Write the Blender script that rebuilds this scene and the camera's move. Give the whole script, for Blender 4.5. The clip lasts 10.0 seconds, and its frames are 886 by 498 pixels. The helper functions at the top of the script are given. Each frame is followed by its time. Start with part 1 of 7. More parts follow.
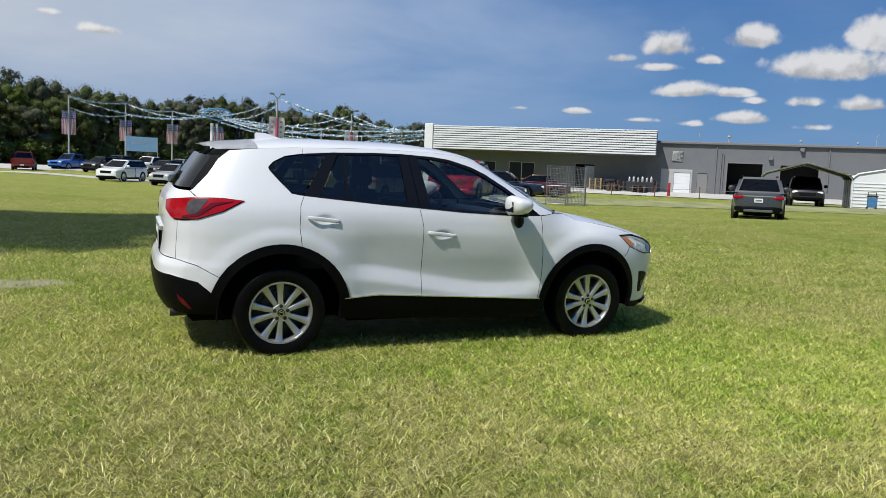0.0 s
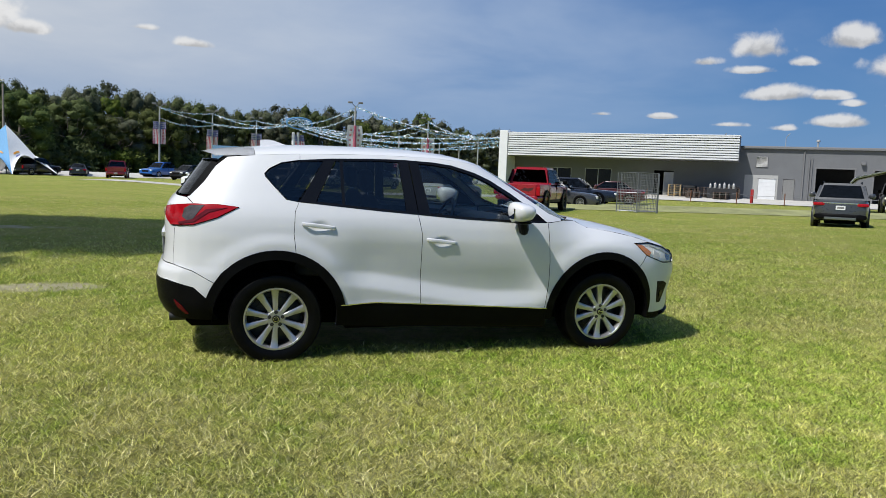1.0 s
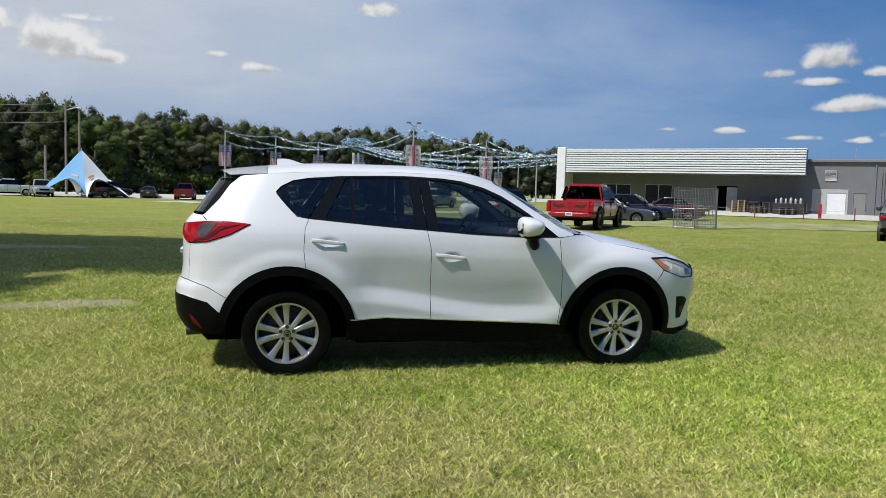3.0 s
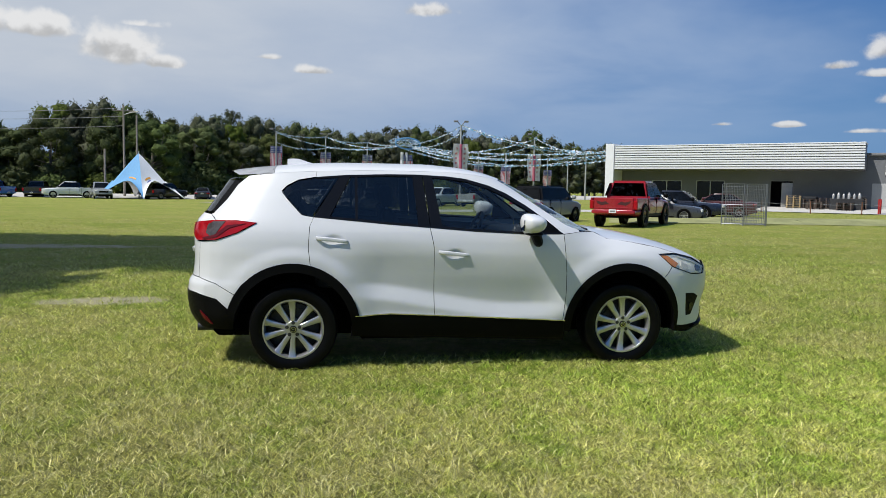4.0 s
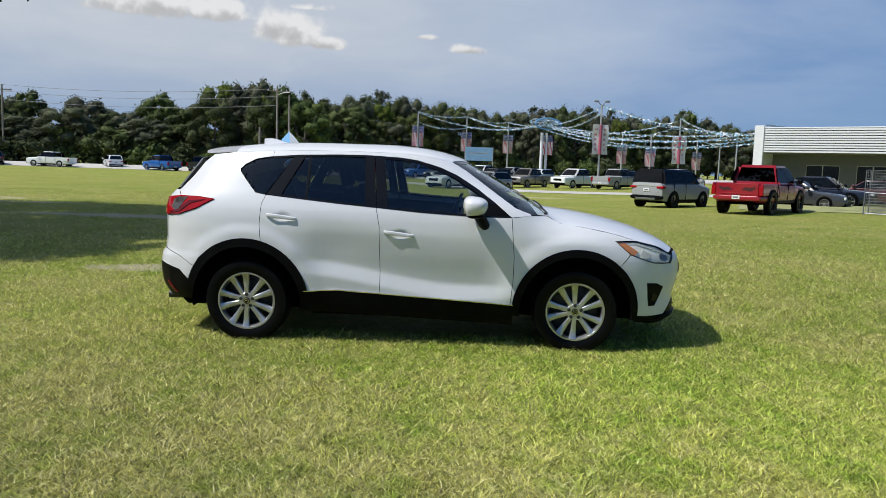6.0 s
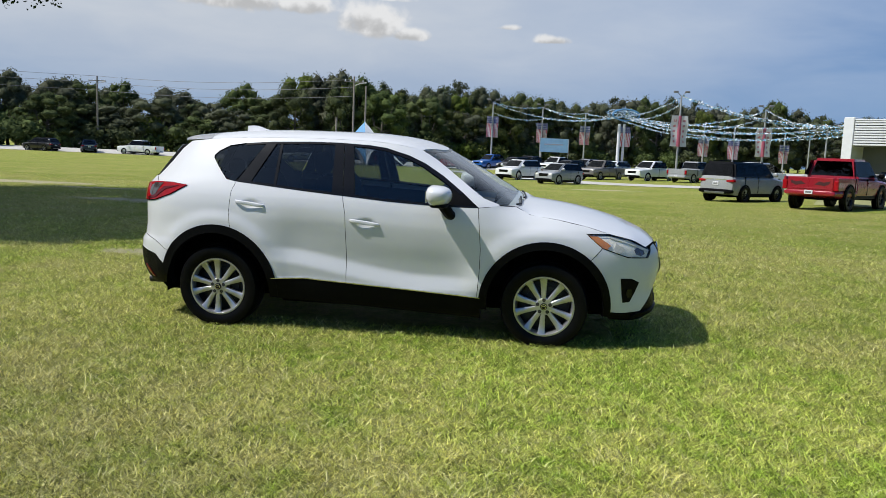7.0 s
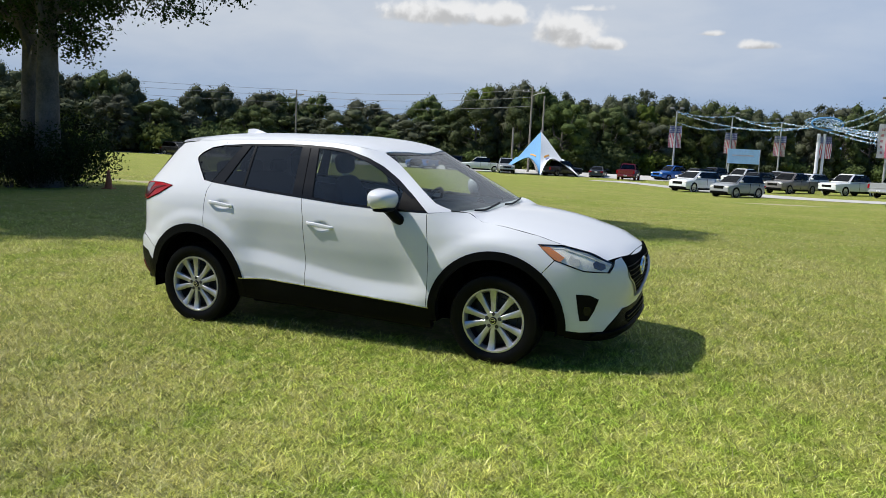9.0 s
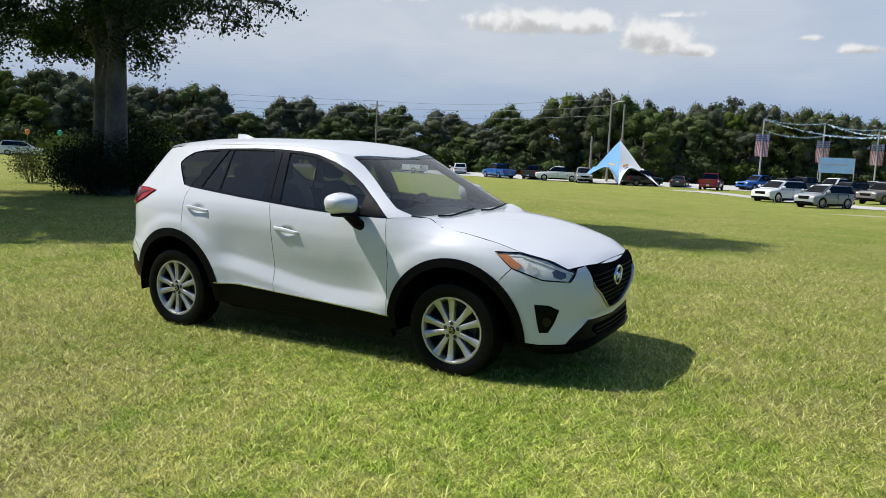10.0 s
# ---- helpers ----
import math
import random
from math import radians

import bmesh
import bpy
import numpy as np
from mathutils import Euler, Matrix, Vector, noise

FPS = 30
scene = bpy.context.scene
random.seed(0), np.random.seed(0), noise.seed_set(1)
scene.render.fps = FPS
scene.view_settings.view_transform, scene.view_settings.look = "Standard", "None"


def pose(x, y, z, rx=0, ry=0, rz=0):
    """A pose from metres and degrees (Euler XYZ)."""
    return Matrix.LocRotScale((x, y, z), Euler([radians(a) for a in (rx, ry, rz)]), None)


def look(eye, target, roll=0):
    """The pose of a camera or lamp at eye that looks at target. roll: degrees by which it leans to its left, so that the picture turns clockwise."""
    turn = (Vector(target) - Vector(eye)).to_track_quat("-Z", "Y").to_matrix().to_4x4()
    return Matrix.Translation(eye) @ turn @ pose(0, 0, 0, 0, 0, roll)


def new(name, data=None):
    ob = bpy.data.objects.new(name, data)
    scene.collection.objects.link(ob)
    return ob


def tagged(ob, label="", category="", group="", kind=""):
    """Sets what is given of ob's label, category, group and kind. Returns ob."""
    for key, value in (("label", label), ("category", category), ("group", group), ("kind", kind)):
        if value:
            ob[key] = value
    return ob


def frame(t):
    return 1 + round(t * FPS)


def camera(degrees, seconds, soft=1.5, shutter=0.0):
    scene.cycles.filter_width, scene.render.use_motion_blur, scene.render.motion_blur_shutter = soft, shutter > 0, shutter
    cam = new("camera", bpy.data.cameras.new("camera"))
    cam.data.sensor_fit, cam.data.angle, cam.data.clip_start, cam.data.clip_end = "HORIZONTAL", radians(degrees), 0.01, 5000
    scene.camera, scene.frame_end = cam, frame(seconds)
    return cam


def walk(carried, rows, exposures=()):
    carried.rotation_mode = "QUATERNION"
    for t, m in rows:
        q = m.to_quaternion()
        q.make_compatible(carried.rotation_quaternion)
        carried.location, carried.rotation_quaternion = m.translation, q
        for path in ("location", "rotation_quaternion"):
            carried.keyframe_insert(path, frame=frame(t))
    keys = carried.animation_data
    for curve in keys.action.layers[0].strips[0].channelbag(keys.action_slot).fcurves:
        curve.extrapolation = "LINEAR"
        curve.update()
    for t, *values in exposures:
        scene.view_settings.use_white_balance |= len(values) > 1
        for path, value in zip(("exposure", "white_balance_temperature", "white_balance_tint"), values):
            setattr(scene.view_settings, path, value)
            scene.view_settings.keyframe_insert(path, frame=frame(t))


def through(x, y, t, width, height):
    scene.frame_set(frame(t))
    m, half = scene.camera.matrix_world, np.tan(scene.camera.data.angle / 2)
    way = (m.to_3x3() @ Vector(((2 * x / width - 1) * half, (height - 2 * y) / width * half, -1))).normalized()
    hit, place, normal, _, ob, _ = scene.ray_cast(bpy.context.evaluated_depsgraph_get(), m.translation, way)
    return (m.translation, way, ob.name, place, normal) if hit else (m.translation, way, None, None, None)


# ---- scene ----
cam = camera(59.6, 10.0, soft=0.85)
METRES, EYE, TILT, LEAN, TURN = 6.76, 1.64, 2.0, 0.4, -22.83
ROWS = [
    (0.0, 0.0, 0.0, 0.0, 0.37, -7.72, -2.76),
    (0.5, 0.0539, 0.0079, 0.0013, 3.59, -7.61, -2.52),
    (1.0, 0.0932, 0.0238, 0.0022, 6.34, -7.47, -2.37),
    (1.5, 0.1353, 0.0286, 0.003, 8.39, -7.24, -2.3),
    (2.0, 0.152, 0.0294, 0.0028, 9.54, -6.88, -2.23),
    (2.5, 0.1536, 0.0281, 0.0018, 10.19, -6.5, -1.95),
    (3.0, 0.1546, 0.0274, 0.0012, 10.87, -6.25, -1.53),
    (4.5, 0.2665, 0.0389, 0.0016, 17.35, -6.64, -0.76),
    (5.0, 0.3276, 0.0529, 0.0029, 20.25, -7.09, -0.92),
    (5.5, 0.3848, 0.0746, 0.0062, 22.99, -7.6, -1.18),
    (7.0, 0.5474, 0.1862, 0.0072, 31.68, -8.9, -1.66),
    (7.5, 0.6027, 0.2258, 0.0072, 35.0, -9.11, -1.63),
    (8.0, 0.646, 0.2768, 0.0051, 38.41, -9.14, -1.54),
    (8.5, 0.6878, 0.3284, 0.0045, 42.0, -8.91, -1.55),
    (9.0, 0.731, 0.3834, 0.0047, 45.57, -8.54, -1.63),
    (9.5, 0.7656, 0.4397, 0.0022, 48.88, -8.15, -1.6),
    (10.0, 0.7973, 0.5003, 0.0004, 51.7, -7.97, -1.35),
]
walk(cam, [(t, pose(0, 0, EYE, TILT, LEAN, TURN) @ pose(METRES * x, METRES * y, METRES * z, 90 + pitch, roll, yaw)) for t, x, y, z, yaw, pitch, roll in ROWS], [(0.0, 0.0), (5.5, 0.0), (8.5, 0.08), (10.0, 0.12)])

# ---- sky and sun ----
SUN_WAY = Vector((0.68, 0.30, -1.0)).normalized()        # the way the sunlight travels
SUN_UP = math.asin(-SUN_WAY.z)
SUN_ROUND = math.atan2(-SUN_WAY.x, -SUN_WAY.y)           # bearing of the sun from +y towards +x
sun = new("sun", bpy.data.lights.new("sun", "SUN"))
sun.data.energy, sun.data.angle, sun.data.color = 5.0, radians(0.6), (1.0, 0.98, 0.95)
sun.matrix_world = look((0, 0, 60), Vector((0, 0, 60)) + SUN_WAY)

world = bpy.data.worlds.new("sky")
scene.world = world
world.use_nodes = True


class Nodes:
    """Short hand for building a node tree."""

    def __init__(self, tree):
        self.t = tree
        tree.nodes.clear()

    def n(self, kind, values=None, **props):
        nd = self.t.nodes.new(kind)
        for k, v in props.items():
            setattr(nd, k, v)
        for k, v in (values or {}).items():
            if isinstance(v, bpy.types.NodeSocket):
                self.t.links.new(v, nd.inputs[k])
            else:
                nd.inputs[k].default_value = v
        return nd

    def math(self, op, a, b=0.0, c=0.0, clamp=False):
        return self.n("ShaderNodeMath", {0: a, 1: b, 2: c}, operation=op, use_clamp=clamp).outputs[0]

    def mix(self, f, a, b, blend="MIX"):
        nd = self.n("ShaderNodeMix", {0: f, 6: a, 7: b}, data_type="RGBA", blend_type=blend)
        return nd.outputs[2]

    def ramp(self, f, stops, smooth=False):
        nd = self.n("ShaderNodeValToRGB", {0: f})
        cr = nd.color_ramp
        cr.interpolation = "EASE" if smooth else "LINEAR"
        while len(cr.elements) < len(stops):
            cr.elements.new(0.5)
        for e, (p, c) in zip(cr.elements, stops):
            e.position = p
            e.color = (c, c, c, 1) if not hasattr(c, "__len__") else (*c, 1)
        return nd.outputs[0]

    def span(self, v, a, b, lo=0.0, hi=1.0):
        return self.n("ShaderNodeMapRange", {0: v, 1: a, 2: b, 3: lo, 4: hi}, interpolation_type="SMOOTHSTEP").outputs[0]

    def noise(self, co, scale, detail=3.0, rough=0.5, warp=0.0):
        nd = self.n("ShaderNodeTexNoise", {"Vector": co, "Scale": scale, "Detail": detail, "Roughness": rough, "Distortion": warp})
        return nd.outputs[0]


w = Nodes(world.node_tree)
way = w.n("ShaderNodeTexCoord").outputs["Generated"]
split = w.n("ShaderNodeSeparateXYZ", {0: way})
sky = w.n("ShaderNodeTexSky", sky_type="NISHITA", sun_disc=False, sun_elevation=SUN_UP, sun_rotation=SUN_ROUND, altitude=20.0, air_density=1.0, dust_density=0.6, ozone_density=2.0)
# a thin veil of high cloud, drawn out flat
up = w.math("MAXIMUM", split.outputs[2], 0.0)
flat = w.math("ADD", up, 0.18)
plane = w.n("ShaderNodeCombineXYZ", {0: w.math("DIVIDE", split.outputs[0], flat), 1: w.math("DIVIDE", split.outputs[1], flat), 2: 0.0}).outputs[0]
veil_n = w.noise(plane, 0.9, 5.0, 0.5, 0.5)
turned = w.n("ShaderNodeVectorMath", {0: way, 1: (-0.80, 0.55, 0.25)}, operation="DOT_PRODUCT").outputs["Value"]
veil_side = w.span(turned, -0.25, 0.75)
veil = w.math("MULTIPLY", w.span(w.math("ADD", veil_n, w.math("MULTIPLY", veil_side, 0.52)), 0.44, 0.86), w.span(turned, -0.35, 0.60, 0.25, 0.97))
# heaped clouds: bearing, height, half width and half height in degrees
HEAPED = [(38.2, 9.2, 1.9, 1.1), (37.7, 7.8, 1.8, 0.35), (43.8, 9.6, 1.9, 0.9), (48.5, 7.7, 4.2, 1.25), (51.2, 9.4, 2.2, 1.5), (39.5, 6.2, 2.4, 0.6), (42.7, 6.1, 1.5, 0.4), (50.5, 5.3, 1.9, 0.6), (43.3, 4.4, 2.1, 0.5),
          (32.0, 4.7, 1.0, 0.25), (-14.2, 9.0, 2.8, 1.6), (-14.8, 9.5, 2.0, 1.2), (-11.4, 8.3, 1.5, 0.6), (-24.2, 9.9, 4.4, 1.2), (-19.0, 9.9, 2.7, 1.0), (-1.3, 8.3, 1.5, 0.42)]
WISPS = [(34.8, 8.4, 1.4, 0.5), (40.9, 8.3, 1.3, 0.5), (44.2, 5.6, 1.2, 0.4), (47.2, 5.5, 1.8, 0.6), (47.8, 3.9, 1.3, 0.4), (36.4, 4.2, 1.6, 0.28), (40.1, 4.0, 1.0, 0.35), (27.8, 4.8, 0.9, 0.25), (-13.1, 10.7, 2.4, 0.5), (-4.4, 9.1, 1.5, 0.35),
         (7.0, 12.7, 3.0, 0.9), (-34.0, 11.6, 5.0, 1.3)]
CLOUDS = [(b, e, 0.86 * x, 1.05 * z, -0.18) for b, e, x, z in HEAPED] + [(b, e, 1.1 * x, 1.1 * z, 0.30) for b, e, x, z in WISPS]
heap = None
low = None
for bearing, height, wide, high, faint in CLOUDS:
    b, e = radians(bearing), radians(height)
    c = Vector((math.sin(b) * math.cos(e), math.cos(b) * math.cos(e), math.sin(e)))
    side = Vector((math.cos(b), -math.sin(b), 0))
    over = side.cross(c)
    off = w.n("ShaderNodeVectorMath", {0: way, 1: c}, operation="SUBTRACT").outputs[0]
    across = w.n("ShaderNodeVectorMath", {0: off, 1: side / radians(wide)}, operation="DOT_PRODUCT").outputs["Value"]
    rise = w.n("ShaderNodeVectorMath", {0: off, 1: over / radians(high)}, operation="DOT_PRODUCT").outputs["Value"]
    flatter = w.math("MAXIMUM", rise, w.math("MULTIPLY", rise, -2.0))
    d = w.math("SQRT", w.math("ADD", w.math("MULTIPLY", across, across), w.math("MULTIPLY", flatter, flatter)))
    near = w.math("SUBTRACT", 1.0 - faint, d)
    here = w.math("MULTIPLY", w.math("MAXIMUM", w.math("ADD", near, 0.6), 0.0), rise)
    heap = near if heap is None else w.math("MAXIMUM", heap, near)
    low = here if low is None else w.math("ADD", low, here)
puff = w.noise(way, 46.0, 5.0, 0.5, 0.2)
puff_big = w.noise(way, 17.0, 2.0, 0.5)
thick = w.math("ADD", heap, w.math("MULTIPLY", w.math("SUBTRACT", w.math("ADD", w.math("MULTIPLY", puff, 0.6), w.math("MULTIPLY", puff_big, 0.4)), 0.50), 2.3))
heaped = w.span(thick, -0.08, 0.55)
bright = w.span(w.math("ADD", low, w.math("MULTIPLY", w.math("SUBTRACT", puff, 0.5), 3.0)), -0.6, 0.6, 0.60, 1.0)
white = w.mix(w.span(turned, 0.3, 0.95), (13.2, 13.2, 13.2, 1), (14.2, 14.2, 14.2, 1))
blue = w.mix(w.span(up, 0.0, 0.32), (1.95, 4.85, 9.9, 1), (0.68, 2.75, 7.9, 1))
sky_blue = w.mix(0.80, sky.outputs[0], blue)
streak = w.span(w.math("ADD", w.math("MULTIPLY", w.noise(plane, 2.0, 5.0, 0.55, 0.3), 0.7), w.math("MULTIPLY", veil_n, 0.3)), 0.20, 0.85)
pale_side = w.span(turned, 0.15, 0.85)
veil_white = w.mix(streak, w.mix(pale_side, (4.7, 6.8, 10.7, 1), (8.2, 9.3, 11.0, 1)), w.mix(pale_side, (7.1, 8.9, 11.9, 1), (10.8, 11.4, 12.2, 1)))
veiled = w.mix(w.math("MULTIPLY", veil, w.span(up, 0.02, 0.16, 0.35, 1.0)), sky_blue, veil_white)
cloudy = w.mix(w.math("MULTIPLY", heaped, 0.90), veiled, w.n("ShaderNodeVectorMath", {0: white, "Scale": bright}, operation="SCALE").outputs[0])
back = w.n("ShaderNodeBackground", {"Color": cloudy, "Strength": 0.057})
w.n("ShaderNodeOutputWorld", {"Surface": back.outputs[0]})

# ---- helpers of the scene ----
def smooth(a, b, v):
    f = min(1.0, max(0.0, (v - a) / (b - a)))
    return f * f * (3 - 2 * f)


def lerp(a, b, f):
    return a + (b - a) * f


def curve_at(x, xs, ys):
    """Smooth curve through few points (monotone cubic by finite slopes)."""
    n = len(xs)
    if x <= xs[0]:
        return ys[0]
    if x >= xs[-1]:
        return ys[-1]
    i = 0
    while x > xs[i + 1]:
        i += 1
    h = xs[i + 1] - xs[i]
    f = (x - xs[i]) / h

    def slope(j):
        if j == 0:
            return (ys[1] - ys[0]) / (xs[1] - xs[0])
        if j == n - 1:
            return (ys[-1] - ys[-2]) / (xs[-1] - xs[-2])
        a, b = (ys[j] - ys[j - 1]) / (xs[j] - xs[j - 1]), (ys[j + 1] - ys[j]) / (xs[j + 1] - xs[j])
        return 0.0 if a * b <= 0 else 2 * a * b / (a + b)

    m0, m1 = slope(i) * h, slope(i + 1) * h
    return (2 * f ** 3 - 3 * f ** 2 + 1) * ys[i] + (f ** 3 - 2 * f ** 2 + f) * m0 + (-2 * f ** 3 + 3 * f ** 2) * ys[i + 1] + (f ** 3 - f ** 2) * m1


def ground_z(x, y):
    """Height of the lawn: it rises gently away from the walk and levels out."""
    yy = lerp(y, 9.0 + 3.0 * math.tanh((y - 9.0) / 6.0), smooth(8.5, 10.0, y)) if y > 8.5 else (y if y > -4 else -4 - 2 * math.tanh((-4 - y) / 4))
    xx = x if -10 < x < 14 else (14 + 12 * math.tanh((x - 14) / 12) if x > 0 else -10 - 4 * math.tanh((-10 - x) / 4))
    fall = 0.34 * smooth(18, 55, y) * (1 - smooth(4, 26, x))
    dip = 0.29 * smooth(14, 26, y) * smooth(-8, 2, x) * (1 - smooth(80, 98, y))
    return 0.0349 * yy + 0.0071 * xx - fall - dip


def on_ground(x, y, turn=0.0):
    return pose(x, y, ground_z(x, y), 0, 0, turn)


def finish(bm, name, mat, soft=True, sharp=35.0):
    me = bpy.data.meshes.new(name)
    bmesh.ops.recalc_face_normals(bm, faces=bm.faces)
    bm.to_mesh(me)
    bm.free()
    for m in (mat if isinstance(mat, (list, tuple)) else [mat]):
        me.materials.append(m)
    if soft:
        me.polygons.foreach_set("use_smooth", [True] * len(me.polygons))
        me.set_sharp_from_angle(angle=radians(sharp))
    return me


def part(name, bm, mat, parent=None, label="", m=None, soft=True, sharp=35.0):
    """Links a bmesh (or a mesh) as one object, under a parent if one is given."""
    me = bm if isinstance(bm, bpy.types.Mesh) else finish(bm, name, mat, soft, sharp)
    ob = new(name, me)
    if parent:
        ob.parent = parent
    if m is not None:
        ob.matrix_local = m
    return tagged(ob, label)


def empty(name, m, label="", category="", group="", kind=""):
    ob = new(name)
    ob.empty_display_size = 0.2
    ob.matrix_world = m
    return tagged(ob, label, category, group, kind)


def box(x0, x1, y0, y1, z0, z1, bevel=0.0, bm=None, seg=1):
    bm = bm or bmesh.new()
    made = bmesh.ops.create_cube(bm, size=1.0, matrix=Matrix.LocRotScale(((x0 + x1) / 2, (y0 + y1) / 2, (z0 + z1) / 2), None, (abs(x1 - x0), abs(y1 - y0), abs(z1 - z0))))
    if bevel:
        es = list({e for v in made["verts"] for e in v.link_edges})
        bmesh.ops.bevel(bm, geom=es, offset=bevel, segments=seg, affect="EDGES", profile=0.5)
    return bm


def tube(points, radius, sides=8, bm=None, taper=None, cap=True):
    """A round bar along points; taper gives the radius at its end."""
    bm = bm or bmesh.new()
    pts = [Vector(p) for p in points]
    rings = []
    last = None
    for i, p in enumerate(pts):
        d = (pts[min(i + 1, len(pts) - 1)] - pts[max(i - 1, 0)]).normalized()
        ref = Vector((0, 0, 1)) if abs(d.z) < 0.9 else Vector((1, 0, 0))
        a = d.cross(ref).normalized() if last is None else (last - d * last.dot(d)).normalized()
        last = a
        b = d.cross(a)
        r = radius if taper is None else lerp(radius, taper, i / max(1, len(pts) - 1))
        rings.append([bm.verts.new(p + (a * math.cos(2 * math.pi * k / sides) + b * math.sin(2 * math.pi * k / sides)) * r) for k in range(sides)])
    for r0, r1 in zip(rings, rings[1:]):
        for k in range(sides):
            bm.faces.new((r0[k], r0[(k + 1) % sides], r1[(k + 1) % sides], r1[k]))
    if cap:
        bm.faces.new(list(reversed(rings[0])))
        bm.faces.new(rings[-1])
    return bm


def lathe(profile, sides=48, axis="y", bm=None):
    """Turns (radius, along) pairs about the axis."""
    bm = bm or bmesh.new()
    rings = []
    for r, h in profile:
        ring = []
        for k in range(sides):
            a = 2 * math.pi * k / sides
            c, s = r * math.cos(a), r * math.sin(a)
            ring.append(bm.verts.new({"y": (c, h, s), "z": (c, s, h), "x": (h, c, s)}[axis]))
        rings.append(ring)
    for r0, r1 in zip(rings, rings[1:]):
        for k in range(sides):
            bm.faces.new((r0[k], r0[(k + 1) % sides], r1[(k + 1) % sides], r1[k]))
    return bm


def prism(outline, y0, y1, bm=None):
    """A flat outline in x and z, pushed from y0 to y1."""
    bm = bm or bmesh.new()
    a = [bm.verts.new((x, y0, z)) for x, z in outline]
    b = [bm.verts.new((x, y1, z)) for x, z in outline]
    n = len(outline)
    bm.faces.new(a)
    bm.faces.new(list(reversed(b)))
    for i in range(n):
        bm.faces.new((a[i], b[i], b[(i + 1) % n], a[(i + 1) % n]))
    return bm


def mesh_from(name, verts, faces_n, mats):
    """A large mesh from arrays: verts (n, 3), faces_n a list of (m, k) index arrays."""
    me = bpy.data.meshes.new(name)
    loops = np.concatenate([f.reshape(-1) for f in faces_n])
    sizes = np.concatenate([np.full(len(f), f.shape[1]) for f in faces_n])
    starts = np.concatenate([[0], np.cumsum(sizes)[:-1]])
    me.vertices.add(len(verts))
    me.vertices.foreach_set("co", np.asarray(verts, dtype=np.float32).reshape(-1))
    me.loops.add(len(loops))
    me.loops.foreach_set("vertex_index", loops.astype(np.int32))
    me.polygons.add(len(sizes))
    me.polygons.foreach_set("loop_start", starts.astype(np.int32))
    me.update(calc_edges=True)
    for m in mats:
        me.materials.append(m)
    return me

# ---- materials ----
def material(name, colour, rough=0.5, metal=0.0, vary=0.12, scale=8.0, bump=0.0, bump_scale=60.0, coat=0.0, spec=0.5, fine=None, random_tint=0.0):
    """A principled surface with colour that wanders at two scales and a fine relief."""
    m = bpy.data.materials.new(name)
    m.use_nodes = True
    g = Nodes(m.node_tree)
    co = g.n("ShaderNodeTexCoord").outputs["Object"]
    big = g.noise(co, scale, 4.0, 0.6)
    small = g.noise(co, scale * (fine or 9.0), 3.0, 0.55)
    mixed = g.math("ADD", g.math("MULTIPLY", big, 0.65), g.math("MULTIPLY", small, 0.35))
    dark = tuple(c * (1 - vary) for c in colour) + (1,)
    light = tuple(min(1, c * (1 + vary)) for c in colour) + (1,)
    col = g.mix(g.span(mixed, 0.3, 0.7), dark, light)
    if random_tint:
        rnd = g.n("ShaderNodeObjectInfo").outputs["Random"]
        col = g.n("ShaderNodeHueSaturation", {"Color": col, "Value": g.span(rnd, 0.0, 1.0, 1 - random_tint, 1 + random_tint), "Hue": g.span(rnd, 0, 1, 0.5 - random_tint * 0.06, 0.5 + random_tint * 0.06)}).outputs[0]
    p = g.n("ShaderNodeBsdfPrincipled", {"Base Color": col, "Metallic": metal, "Roughness": g.math("ADD", g.math("MULTIPLY", g.math("SUBTRACT", small, 0.5), 0.2 * rough), rough), "Coat Weight": coat, "Coat Roughness": 0.04, "Specular IOR Level": spec})
    if bump:
        h = g.noise(co, bump_scale, 4.0, 0.6)
        g.t.links.new(g.n("ShaderNodeBump", {"Height": h, "Strength": bump, "Distance": 0.01}).outputs[0], p.inputs["Normal"])
    g.n("ShaderNodeOutputMaterial", {"Surface": p.outputs[0]})
    return m


def glass(name, tint, gloss=0.02, mirror=0.8):
    """A thin pane: tinted see-through with the mirror gloss of glass."""
    m = bpy.data.materials.new(name)
    m.use_nodes = True
    g = Nodes(m.node_tree)
    clear = g.n("ShaderNodeBsdfTransparent", {"Color": (*tint, 1)})
    shine = g.n("ShaderNodeBsdfGlossy", {"Color": (1, 1, 1, 1), "Roughness": gloss})
    slant = g.n("ShaderNodeLayerWeight", {"Blend": 0.5}).outputs["Facing"]
    f = g.math("ADD", g.math("MULTIPLY", g.math("POWER", slant, 5.0), mirror), 0.06)
    mixed = g.n("ShaderNodeMixShader", {0: f, 1: clear.outputs[0], 2: shine.outputs[0]})
    g.n("ShaderNodeOutputMaterial", {"Surface": mixed.outputs[0]})
    return m


